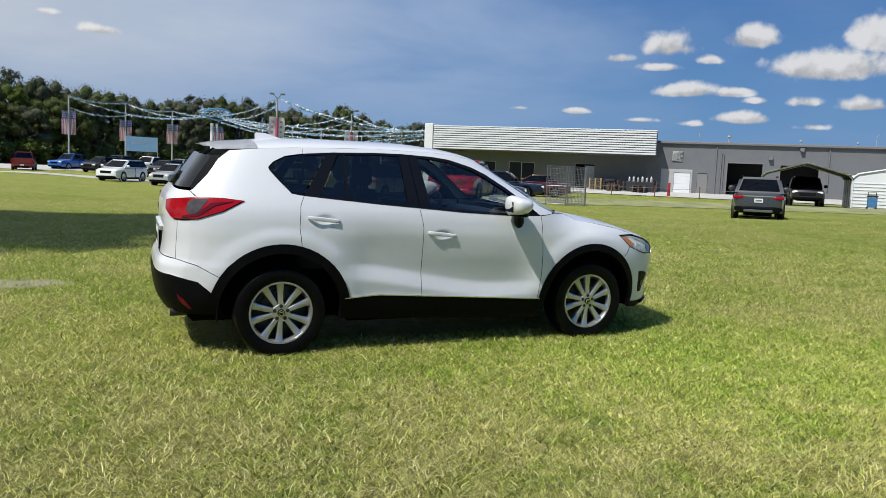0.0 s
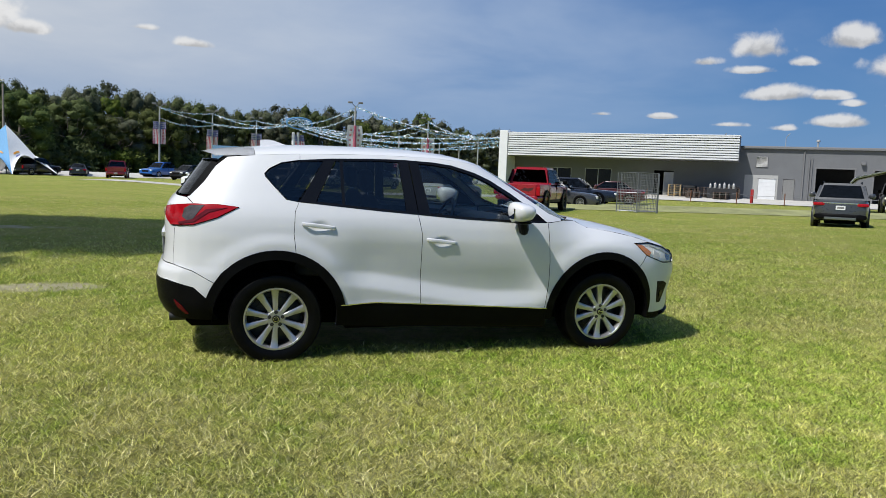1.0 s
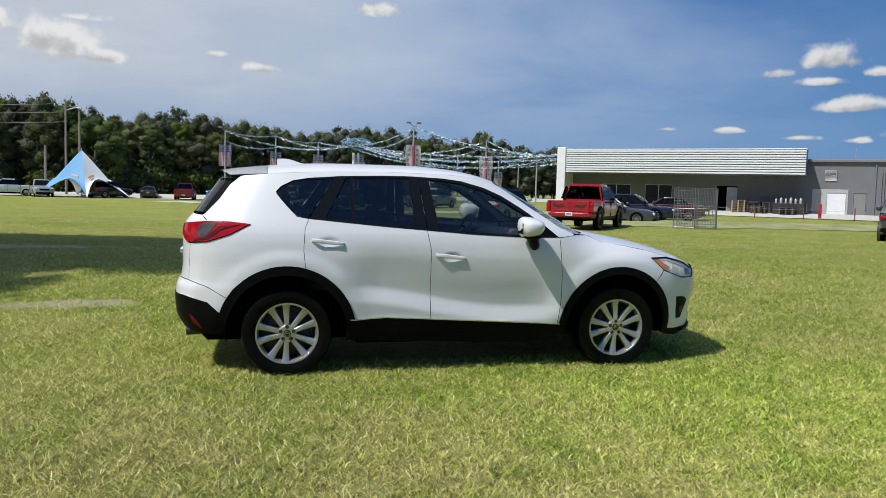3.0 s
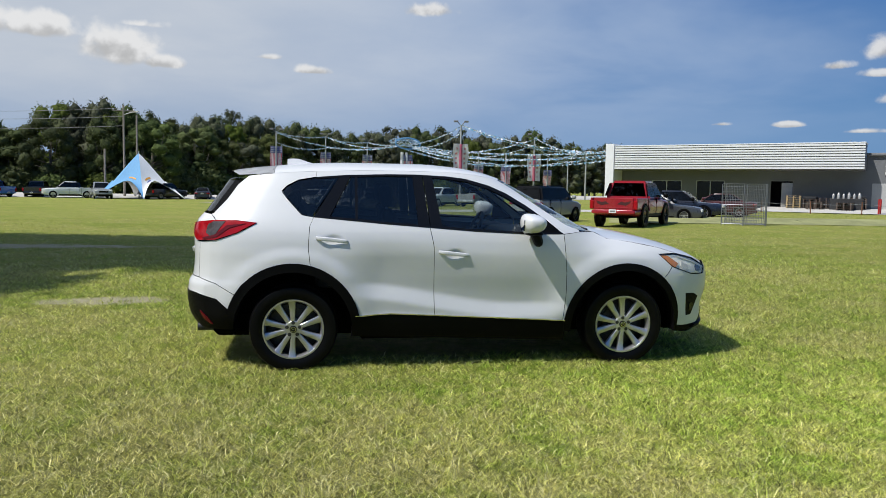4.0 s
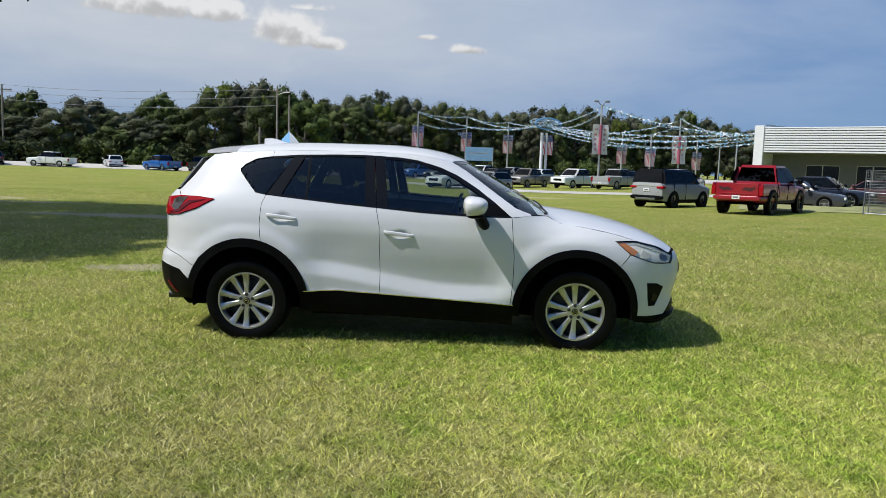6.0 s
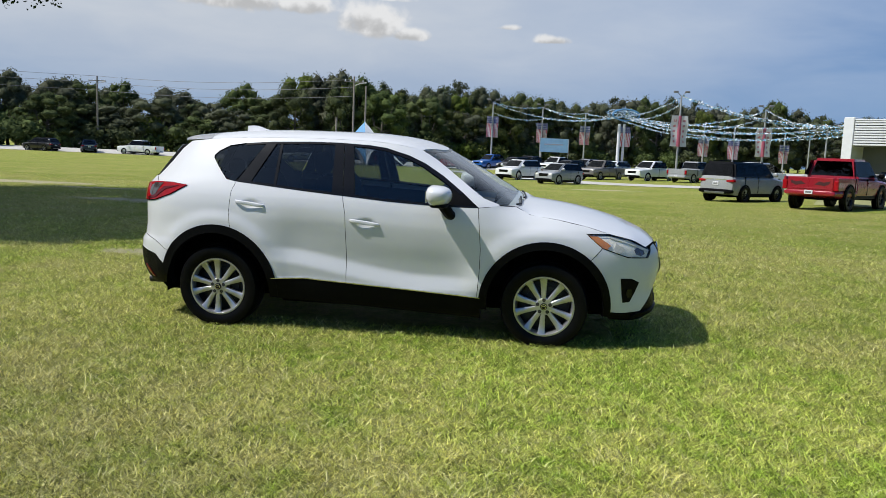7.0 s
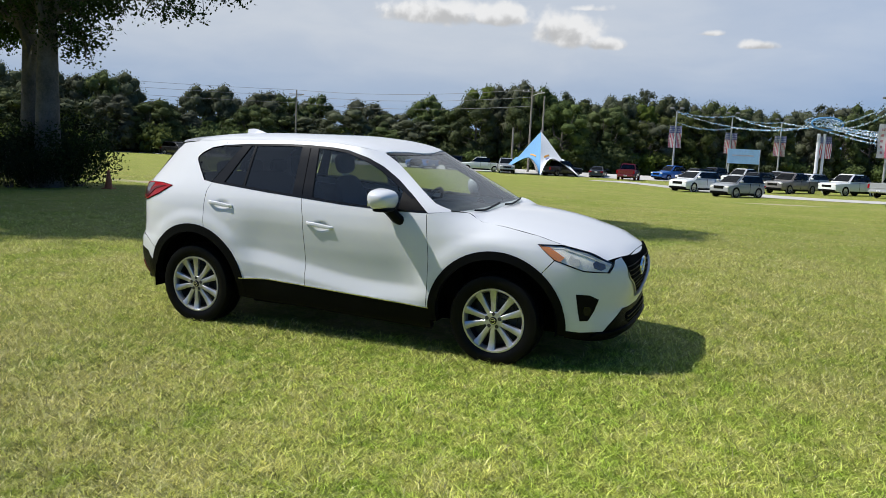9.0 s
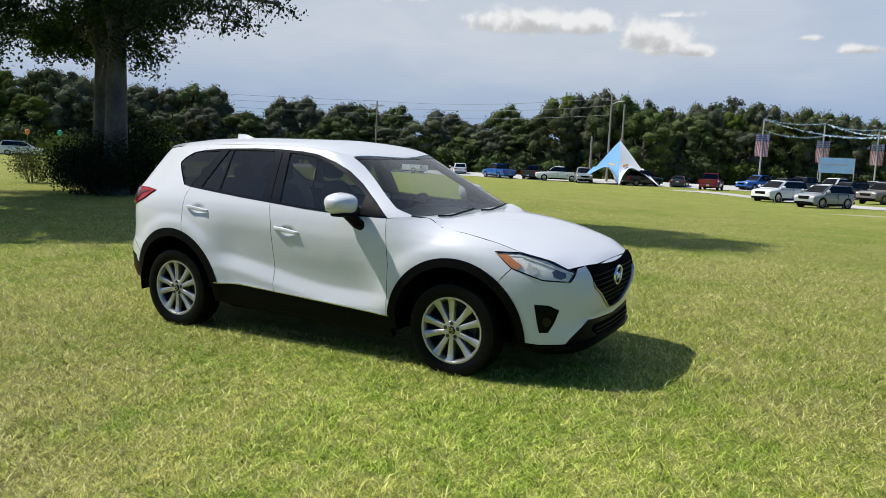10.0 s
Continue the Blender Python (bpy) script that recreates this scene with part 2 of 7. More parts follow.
def leafy(name, dark, light, through=0.25, rough=0.55, patch=0.35, relief=0.0):
    """Leaves or grass: colours by blade and by patch, some light passing through."""
    m = bpy.data.materials.new(name)
    m.use_nodes = True
    g = Nodes(m.node_tree)
    co = g.n("ShaderNodeTexCoord").outputs["Object"]
    rnd = g.n("ShaderNodeNewGeometry").outputs["Random Per Island"]
    obj = g.n("ShaderNodeObjectInfo").outputs["Random"]
    wander = g.noise(co, patch, 4.0, 0.6)
    f = g.math("ADD", g.math("ADD", g.math("MULTIPLY", rnd, 0.5), g.math("MULTIPLY", wander, 0.7)), g.math("MULTIPLY", g.math("SUBTRACT", obj, 0.5), 0.35))
    col = g.mix(g.span(f, 0.3, 1.05), (*dark, 1), (*light, 1))
    col = g.n("ShaderNodeHueSaturation", {"Color": col, "Hue": g.span(obj, 0, 1, 0.485, 0.515), "Saturation": g.span(obj, 0, 1, 0.85, 1.1)}).outputs[0]
    p = g.n("ShaderNodeBsdfPrincipled", {"Base Color": col, "Roughness": 0.85, "Specular IOR Level": 0.08})
    if relief:
        g.t.links.new(g.n("ShaderNodeBump", {"Height": g.noise(co, relief, 4.0, 0.7), "Strength": 1.0, "Distance": 0.35}).outputs[0], p.inputs["Normal"])
    t = g.n("ShaderNodeBsdfTranslucent", {"Color": col})
    mixed = g.n("ShaderNodeMixShader", {0: through, 1: p.outputs[0], 2: t.outputs[0]})
    g.n("ShaderNodeOutputMaterial", {"Surface": mixed.outputs[0]})
    return m


def lawn_colours(g, co):
    """Colour of the turf by place: lush, pale and dry patches. Returns the colour and the dryness."""
    broad = g.noise(co, 0.26, 4.0, 0.6, 0.5)
    patch = g.noise(co, 1.7, 4.0, 0.65, 0.4)
    tuft = g.noise(co, 9.0, 3.0, 0.6)
    # a wide worn area of thinner, browner turf
    off = g.n("ShaderNodeVectorMath", {0: co, 1: (0.4, 2.9, 0)}, operation="SUBTRACT").outputs[0]
    off = g.n("ShaderNodeVectorMath", {0: off, 1: (1 / 3.6, 1 / 2.4, 0)}, operation="MULTIPLY").outputs[0]
    worn = g.span(g.n("ShaderNodeVectorMath", {0: off}, operation="LENGTH").outputs["Value"], 0.3, 1.5, 0.07, 0.0)
    dry = g.span(g.math("ADD", g.math("ADD", g.math("MULTIPLY", broad, 0.5), g.math("MULTIPLY", patch, 0.45)), g.math("ADD", g.math("MULTIPLY", tuft, 0.35), worn)), 0.52, 0.84)
    lush = g.mix(g.span(g.math("ADD", g.math("MULTIPLY", broad, 0.5), g.math("MULTIPLY", patch, 0.5)), 0.36, 0.62), (0.270, 0.375, 0.046, 1), (0.415, 0.460, 0.078, 1))
    col = g.mix(g.span(tuft, 0.35, 0.7), lush, (0.480, 0.515, 0.120, 1))
    col = g.mix(g.math("MULTIPLY", dry, 0.52), col, (0.62, 0.53, 0.22, 1))
    # a paler stretch of turf ahead of the car, fading outwards
    pale = g.n("ShaderNodeVectorMath", {0: co, 1: (4.6, 4.3, 0)}, operation="SUBTRACT").outputs[0]
    pale = g.n("ShaderNodeVectorMath", {0: pale, 1: (1 / 3.2, 1 / 2.0, 0)}, operation="MULTIPLY").outputs[0]
    pale = g.span(g.n("ShaderNodeVectorMath", {0: pale}, operation="LENGTH").outputs["Value"], 0.2, 1.3, 0.30, 0.0)
    thin = g.math("ADD", pale, g.math("SUBTRACT", 1.04, g.math("MULTIPLY", worn, 1.7)))
    return g.n("ShaderNodeHueSaturation", {"Color": col, "Value": thin, "Saturation": 0.99}).outputs[0], dry


def lawn_material():
    m = bpy.data.materials.new("lawn")
    m.use_nodes = True
    g = Nodes(m.node_tree)
    co = g.n("ShaderNodeTexCoord").outputs["Object"]
    col, dry = lawn_colours(g, co)
    speck = g.noise(co, 70.0, 3.0, 0.7)
    col = g.mix(g.span(speck, 0.35, 0.65), g.mix(0.6, col, (0.05, 0.055, 0.012, 1)), col)
    # bare sandy spots, with shapes of their own
    sand = None
    for x, y, rx, ry in ((-1.2, 8.93, 0.75, 0.30), (-4.8, 16.4, 2.6, 0.6), (-13.6, 21.8, 3.6, 0.9), (-9.2, 20.2, 1.8, 0.35), (6.4, 49.5, 2.6, 1.0)):
        sp = g.n("ShaderNodeVectorMath", {0: co, 1: (x, y, 0)}, operation="SUBTRACT").outputs[0]
        sp = g.n("ShaderNodeVectorMath", {0: sp, 1: (1 / rx, 1 / ry, 0)}, operation="MULTIPLY").outputs[0]
        d = g.n("ShaderNodeVectorMath", {0: sp}, operation="LENGTH").outputs["Value"]
        d = g.span(g.math("ADD", d, g.math("MULTIPLY", g.math("SUBTRACT", g.noise(co, 2.2, 5.0, 0.65), 0.5), 2.6)), 0.5, 1.15, 1.0, 0.0)
        sand = d if sand is None else g.math("MAXIMUM", sand, d)
    col = g.mix(g.math("MULTIPLY", sand, 0.85), col, (0.60, 0.53, 0.38, 1))
    col = g.n("ShaderNodeHueSaturation", {"Color": col, "Value": 0.72, "Saturation": 1.05}).outputs[0]
    p = g.n("ShaderNodeBsdfPrincipled", {"Base Color": col, "Roughness": 0.85, "Specular IOR Level": 0.15})
    h = g.math("ADD", g.noise(co, 32.0, 4.0, 0.7), g.math("MULTIPLY", g.noise(co, 4.0, 2.0, 0.5), 0.8))
    g.t.links.new(g.n("ShaderNodeBump", {"Height": h, "Strength": 0.9, "Distance": 0.06}).outputs[0], p.inputs["Normal"])
    g.n("ShaderNodeOutputMaterial", {"Surface": p.outputs[0]})
    return m


def blade_material(name, low, high):
    m = bpy.data.materials.new(name)
    m.use_nodes = True
    g = Nodes(m.node_tree)
    co = g.n("ShaderNodeTexCoord").outputs["Object"]
    col, dry = lawn_colours(g, co)
    rnd = g.n("ShaderNodeNewGeometry").outputs["Random Per Island"]
    straw = g.span(g.math("ADD", rnd, g.math("MULTIPLY", dry, 0.30)), 0.86, 1.02)
    col = g.mix(g.math("MULTIPLY", straw, 0.75), col, (0.72, 0.68, 0.38, 1))
    col = g.n("ShaderNodeHueSaturation", {"Color": col, "Value": g.span(g.math("FRACT", g.math("MULTIPLY", rnd, 17.3)), 0, 1, low, high)}).outputs[0]
    p = g.n("ShaderNodeBsdfPrincipled", {"Base Color": col, "Roughness": 0.55, "Specular IOR Level": 0.3})
    t = g.n("ShaderNodeBsdfTranslucent", {"Color": col})
    mixed = g.n("ShaderNodeMixShader", {0: 0.45, 1: p.outputs[0], 2: t.outputs[0]})
    g.n("ShaderNodeOutputMaterial", {"Surface": mixed.outputs[0]})
    return m


LAWN, BLADE, BLADE_FAR = lawn_material(), blade_material("grass_blade", 0.28, 1.62), blade_material("far_grass_blade", 0.55, 1.10)
PAINT_WHITE = material("white_paint", (0.615, 0.62, 0.63), 0.36, vary=0.012, scale=1.5, coat=0.75, spec=0.3)
BLACK_PLASTIC = material("black_plastic", (0.0035, 0.0035, 0.004), 0.42, spec=0.07, vary=0.2, scale=6, bump=0.15, bump_scale=500)
GLOSS_BLACK = material("gloss_black", (0.006, 0.006, 0.007), 0.2, spec=0.22, vary=0.1, scale=5, coat=0.08)
RUBBER = material("tyre_rubber", (0.0035, 0.0035, 0.0036), 0.34, spec=0.10, vary=0.3, scale=14, bump=0.15, bump_scale=150)
ALLOY = material("alloy", (0.47, 0.47, 0.48), 0.30, metal=0.8, vary=0.06, scale=12)
SATIN = material("satin_chrome", (0.34, 0.34, 0.35), 0.3, metal=1.0, vary=0.05)
CHROME = material("chrome", (0.78, 0.78, 0.79), 0.12, metal=1.0, vary=0.03)
DARK_METAL = material("dark_metal", (0.05, 0.05, 0.052), 0.5, metal=0.6, vary=0.2)
UNDER = material("underbody", (0.003, 0.003, 0.003), 0.95, spec=0.03, vary=0.3)
TINT = glass("tinted_glass", (0.20, 0.215, 0.225))
LAMP_LENS = glass("lamp_lens", (0.97, 0.96, 0.94), 0.08, 0.18)
CLEAR = glass("clear_glass", (0.84, 0.89, 0.87))
LIGHT_TINT = glass("door_glass", (0.62, 0.67, 0.67))
RED_LENS = material("red_lens", (0.30, 0.004, 0.009), 0.15, vary=0.25, scale=16, spec=0.35)
DARK_RED = material("dark_red_lens", (0.10, 0.003, 0.007), 0.15, vary=0.2, scale=16, spec=0.4)
SMOKE = material("smoked_lens", (0.055, 0.045, 0.045), 0.12, vary=0.4, scale=20, coat=0.8)
AMBER = material("amber_lens", (0.62, 0.22, 0.05), 0.2, vary=0.15, scale=20, coat=0.5)
HAZY = material("hazed_lens", (0.80, 0.78, 0.73), 0.5, vary=0.2, scale=7)
LAMP_GREY = material("lamp_grey", (0.56, 0.55, 0.52), 0.4, vary=0.25, scale=14, spec=0.3)
SEAT_CLOTH = material("seat_cloth", (0.030, 0.030, 0.033), 0.9, vary=0.25, scale=20, bump=0.3, bump_scale=400)
DASH = material("dash_plastic", (0.025, 0.025, 0.027), 0.6, vary=0.2, scale=10)
BARK = material("bark", (0.105, 0.090, 0.074), 0.9, vary=0.45, scale=2.5, bump=0.9, bump_scale=18)
LEAF_OAK = leafy("oak_leaves", (0.020, 0.036, 0.010), (0.070, 0.105, 0.026), 0.25)
LEAF_WOOD = leafy("wood_leaves", (0.058, 0.078, 0.031), (0.155, 0.185, 0.070), 0.25, patch=0.22, relief=2.2)
# needles greyed in colour to imitate haze over the far row
LEAF_PINE_HAZY = leafy("hazed_pine_needles", (0.062, 0.076, 0.042), (0.130, 0.150, 0.078), 0.2, patch=0.22, relief=2.2)
LEAF_PALE = leafy("pale_leaves", (0.060, 0.080, 0.022), (0.15, 0.175, 0.048), 0.3, patch=0.3, relief=2.2)
LEAF_GREY = leafy("grey_leaves", (0.078, 0.086, 0.056), (0.160, 0.168, 0.105), 0.25, patch=0.22, relief=2.2)
# leaf colour with the shade under the oak painted in
LEAF_SHADE = leafy("shade_darkened_leaves", (0.012, 0.020, 0.007), (0.040, 0.058, 0.016), 0.15, patch=0.2)
WALL_GREY = material("grey_wall", (0.135, 0.140, 0.148), 0.75, vary=0.07, scale=0.8, bump=0.3, bump_scale=40)
WHITE_METAL = material("white_metal", (0.68, 0.69, 0.70), 0.4, vary=0.05, scale=2)
GREY_TRIM = material("grey_trim", (0.16, 0.16, 0.165), 0.55, vary=0.1)
CONCRETE = material("concrete", (0.46, 0.44, 0.40), 0.85, vary=0.18, scale=1.2, bump=0.4, bump_scale=30)
ASPHALT = material("pale_road", (0.44, 0.42, 0.38), 0.9, vary=0.15, scale=0.6, bump=0.3, bump_scale=20)
DARK_OPEN = material("dark_interior", (0.02, 0.02, 0.022), 0.8, vary=0.3, scale=0.7)
POLE_METAL = material("pole_metal", (0.42, 0.42, 0.41), 0.5, metal=0.4, vary=0.12, scale=2)
WOOD = material("pallet_wood", (0.36, 0.26, 0.13), 0.8, vary=0.3, scale=5)
OLD_WOOD = material("old_pallet_wood", (0.085, 0.062, 0.048), 0.85, vary=0.4, scale=5)
RED_PAINT = material("red_paint", (0.36, 0.018, 0.016), 0.3, vary=0.08, scale=3, coat=0.6)
WIRE = material("zinc_wire", (0.20, 0.21, 0.22), 0.5, metal=0.6, vary=0.1)
DIRT = material("sandy_bank", (0.23, 0.235, 0.095), 0.95, vary=0.3, scale=0.7, bump=0.6, bump_scale=6)

# ---- ground ----
def make_ground():
    """One sheet that reaches the horizon, fine near the walk."""
    cx, cy = 2.5, 6.0
    radii = [0.0]
    r, step = 0.0, 0.45
    while r < 3200:
        r += step
        radii.append(r)
        step = max(0.45, r * 0.075)
    sides = 120
    verts = [(cx, cy, ground_z(cx, cy))]
    faces3, faces4 = [], []
    for i, r in enumerate(radii[1:]):
        for k in range(sides):
            a = 2 * math.pi * k / sides
            x, y = cx + r * math.cos(a), cy + r * math.sin(a)
            verts.append((x, y, ground_z(x, y)))
    for k in range(sides):
        faces3.append((0, 1 + k, 1 + (k + 1) % sides))
    for i in range(len(radii) - 2):
        b0, b1 = 1 + i * sides, 1 + (i + 1) * sides
        for k in range(sides):
            faces4.append((b0 + k, b1 + k, b1 + (k + 1) % sides, b0 + (k + 1) % sides))
    me = mesh_from("ground", verts, [np.array(faces3), np.array(faces4)], [LAWN])
    me.polygons.foreach_set("use_smooth", [True] * len(me.polygons))
    return tagged(new("ground", me), "mown green lawn with dry and sandy patches", "ground", kind="structure")


make_ground()


def strip(name, path, wide, mat, label, category, lift=0.02, step=2.0, bank=0.0):
    """A band laid on the ground along a path."""
    bm = bmesh.new()
    rows = []
    pts = [Vector((*p, 0)) for p in path]
    for a, b in zip(pts, pts[1:]):
        n = max(1, int((b - a).length / step))
        side = Vector((-(b - a).y, (b - a).x, 0)).normalized() * wide / 2
        for i in range(n + 1):
            p = a.lerp(b, i / n)
            rows.append([bm.verts.new((q.x, q.y, ground_z(q.x, q.y) + lift + bank * k)) for q, k in ((p + side, 1.0), (p + side * 0.33, 0.75), (p - side * 0.33, 0.35), (p - side, 0.0))])
    for r0, r1 in zip(rows, rows[1:]):
        for k in range(3):
            bm.faces.new((r0[k], r0[k + 1], r1[k + 1], r1[k]))
    return tagged(part(name, bm, mat), label, category, kind="structure")


strip("road", [(-190, 40), (-120, 82), (-84, 96), (-40, 100), (0, 100), (60, 108)], 9.0, ASPHALT, "pale worn road along the far edge of the lawn", "road", 0.03, bank=0.42)
strip("pavement", [(-10, 80), (0.7, 72), (7.5, 63.5), (15, 59), (26, 53)], 5.0, ASPHALT, "pale gravel drive beside the parked cars", "drive", 0.025)

# ---- the white suv: its skin as a surface round the car ----
# x ahead, y to its left, z up from the turf; the wheel hubs stand at x = -1.35 and 1.35
HUB_X, HUB_Z, TYRE_R = 1.35, 0.345, 0.345


def suv_front(z):
    return curve_at(z, [0.18, 0.26, 0.34, 0.45, 0.56, 0.66, 0.76, 0.84, 0.92, 1.02, 1.12], [2.12, 2.22, 2.245, 2.235, 2.26, 2.275, 2.265, 2.225, 2.15, 2.00, 1.82])


def suv_back(z):
    return curve_at(z, [0.26, 0.36, 0.46, 0.58, 0.68, 0.74, 0.88, 1.04, 1.16, 1.24, 1.34, 1.45, 1.55, 1.62], [2.08, 2.17, 2.215, 2.225, 2.215, 2.18, 2.165, 2.165, 2.145, 2.08, 2.01, 1.93, 1.86, 1.82])


def suv_screen(z):
    return curve_at(z, [1.02, 1.10, 1.20, 1.30, 1.40, 1.50, 1.57, 1.64], [1.24, 1.12, 0.965, 0.80, 0.62, 0.43, 0.28, 0.12])


def suv_half(z):
    return curve_at(z, [0.18, 0.26, 0.34, 0.42, 0.52, 0.64, 0.78, 0.92, 1.02, 1.10, 1.20, 1.30, 1.40, 1.50, 1.58, 1.64],
                    [0.79, 0.845, 0.868, 0.885, 0.895, 0.905, 0.912, 0.912, 0.905, 0.890, 0.850, 0.798, 0.745, 0.690, 0.640, 0.58])


def suv_fender(z):
    return curve_at(z, [0.18, 0.26, 0.34, 0.42, 0.52, 0.64, 0.78, 0.88, 0.94, 0.99, 1.03, 1.07, 1.11], [0.79, 0.845, 0.868, 0.885, 0.895, 0.905, 0.912, 0.908, 0.893, 0.862, 0.825, 0.775, 0.715])


def suv_width(x, z, green):
    wd = suv_half(z)
    if not green:
        wd = lerp(wd, suv_fender(z), smooth(0.80, 1.30, x))
    if z < 1.0:
        for hub in (-HUB_X, HUB_X):
            d = math.hypot(x - hub, z - HUB_Z)
            wd += 0.016 * (1 - smooth(0.56, 0.66, d)) * smooth(0.30, 0.5, z)
    if z < 1.15:
        if -1.0 < x < 0.95:
            zc = lerp(0.715, 0.535, smooth(-0.95, 0.45, x))
            fade = smooth(-1.0, -0.62, x) * (1 - smooth(0.55, 0.93, x))
            hollow = smooth(zc + 0.40, zc, z) if z > zc else max(0.0, 1 - (zc - z) / 0.115)
            wd -= 0.039 * fade * hollow
    if 0.85 < z < 1.12:
        for hx, hz in ((-1.035, 1.047), (-0.075, 0.937)):
            d = math.hypot((x - hx) / 0.085, (z - hz) / 0.043)
            if d < 1:
                wd -= 0.014 * (1 - d * d)
    return wd


def suv_n(q, green, z=1.0):
    return (lerp(6.0, 4.0, smooth(1.10, 1.40, z)) if green else 4.6) if q > 0 else 5.0


def suv_reach(q, z, green):
    return (suv_screen(z) if green else suv_front(z)) if q > 0 else suv_back(z)


def suv_point(u, z, green=False):
    """The place on the skin's left half at the turn u (front is +90, rear -90 degrees) and height z."""
    s, c = math.sin(u), max(0.0, math.cos(u))
    n = suv_n(s, green, z)
    k = (abs(s) ** n + c ** n) ** (1 / n)
    q, r = s / k, c / k
    x = q * suv_reach(q, z, green)
    return x, r * suv_width(x, z, green), z


def u_side(x, z, green=False):
    q = max(-1.0, min(1.0, x / suv_reach(x, z, green)))
    n = suv_n(q, green, z)
    return math.atan2(q, max(0.0, 1 - abs(q) ** n) ** (1 / n))


def u_end(y, z, front, green=False):
    sign = 1 if front else -1
    n = suv_n(sign, green, z)
    reach = suv_reach(sign, z, green)
    r = min(1.0, abs(y) / suv_width(sign * reach * 0.97, z, green))
    u = math.atan2(sign * max(0.0, 1 - r ** n) ** (1 / n), r)
    return u


def spacing(a, b, step):
    n = max(1, round((b - a) / step))
    return [a + (b - a) * i / n for i in range(n + 1)]


# the net of lines on which the panels are cut
_u = {round(u_side(x, 0.7), 5) for x in spacing(-2.02, 2.06, 0.055)}
_u |= {round(u_side(x, 0.95), 5) for x in spacing(-1.13, -0.94, 0.017) + spacing(-0.17, 0.02, 0.017)}
_u |= {round(s * math.acos(r), 5) for r in spacing(0.0, 0.86, 0.05) for s in (-1, 1)}
NET_U = sorted(_u)
NET_U = [a for i, a in enumerate(NET_U) if i == 0 or a - NET_U[i - 1] > 0.002]
NET_Z = sorted(set(spacing(0.10, 0.88, 0.02) + spacing(0.88, 1.12, 0.0125) + spacing(1.12, 1.66, 0.03)))
# a length along the skin for each turn u, so that gaps come out even
_tab_u = spacing(-math.pi / 2, math.pi / 2, 0.01)
_tab_s = [0.0]
for _a, _b in zip(_tab_u, _tab_u[1:]):
    _p, _q = Vector(suv_point(_a, 0.7)), Vector(suv_point(_b, 0.7))
    _tab_s.append(_tab_s[-1] + (_q - _p).length)


def s_of(u):
    return float(np.interp(u, _tab_u, _tab_s))


def u_of(s):
    return float(np.interp(s, _tab_s, _tab_u))


def corner(v, green):
    """A corner given as (x, z) seen from the side, or as ('front' or 'back', y, z) seen from an end."""
    if isinstance(v[0], str):
        return s_of(u_end(v[1], v[2], v[0] == "front", green)), v[2]
    return s_of(u_side(v[0], v[1], green)), v[1]


def outline(vs, green, gap):
    """The corners with points between them, drawn in by half a gap."""
    pts = []
    n = len(vs)
    for i in range(n):
        a, b = vs[i], vs[(i + 1) % n]
        same = isinstance(a[0], str) == isinstance(b[0], str)
        pa, pb = corner(a, green), corner(b, green)
        k = max(1, int(math.hypot(pb[0] - pa[0], pb[1] - pa[1]) / 0.03))
        for j in range(k):
            f = j / k
            if same and not isinstance(a[0], str):
                pts.append(corner((lerp(a[0], b[0], f), lerp(a[1], b[1], f)), green))
            elif same and a[0] == b[0]:
                pts.append(corner((a[0], lerp(a[1], b[1], f), lerp(a[2], b[2], f)), green))
            else:
                pts.append((lerp(pa[0], pb[0], f), lerp(pa[1], pb[1], f)))
    pts = [p for i, p in enumerate(pts) if math.hypot(p[0] - pts[i - 1][0], p[1] - pts[i - 1][1]) > 1e-4]
    area = sum(p[0] * q[1] - q[0] * p[1] for p, q in zip(pts, pts[1:] + pts[:1]))
    if area < 0:
        pts.reverse()
    if gap:
        m, out = len(pts), []
        lim0, lim1 = s_of(-math.pi / 2), s_of(math.pi / 2)
        for i in range(m):
            a, b, c = pts[i - 1], pts[i], pts[(i + 1) % m]
            d0 = Vector((b[0] - a[0], b[1] - a[1])).normalized()
            d1 = Vector((c[0] - b[0], c[1] - b[1])).normalized()
            nn = Vector((-d0.y - d1.y, d0.x + d1.x))
            nn = nn.normalized() if nn.length > 1e-3 else Vector((-d0.y, d0.x))
            s = b[0] if (b[0] < lim0 + 0.004 or b[0] > lim1 - 0.004) else b[0] + nn.x * gap
            out.append((s, b[1] + nn.y * gap))
        pts = out
    return pts


def clip(poly, axis, value, keep_above):
    out = []
    for i in range(len(poly)):
        a, b = poly[i - 1], poly[i]
        ia, ib = (a[axis] >= value) == keep_above or a[axis] == value, (b[axis] >= value) == keep_above or b[axis] == value
        if ia != ib:
            f = (value - a[axis]) / (b[axis] - a[axis])
            p = [lerp(a[0], b[0], f), lerp(a[1], b[1], f)]
            p[axis] = value
            out.append(tuple(p))
        if ib:
            out.append(b)
    return out


def skin(s, z, off, green):
    u = u_of(s)
    p = Vector(suv_point(u, z, green))
    if off:
        e = 0.004
        du = Vector(suv_point(min(u + e, math.pi / 2), z, green)) - Vector(suv_point(max(u - e, -math.pi / 2), z, green))
        dz = Vector(suv_point(u, z + e, green)) - Vector(suv_point(u, z - e, green))
        nn = dz.cross(du)
        nn = nn.normalized() if nn.length > 1e-9 else Vector((0, 1, 0))
        if nn.y < 0 and abs(u) < 1.2:
            nn = -nn
        p = p + nn * off
    return p


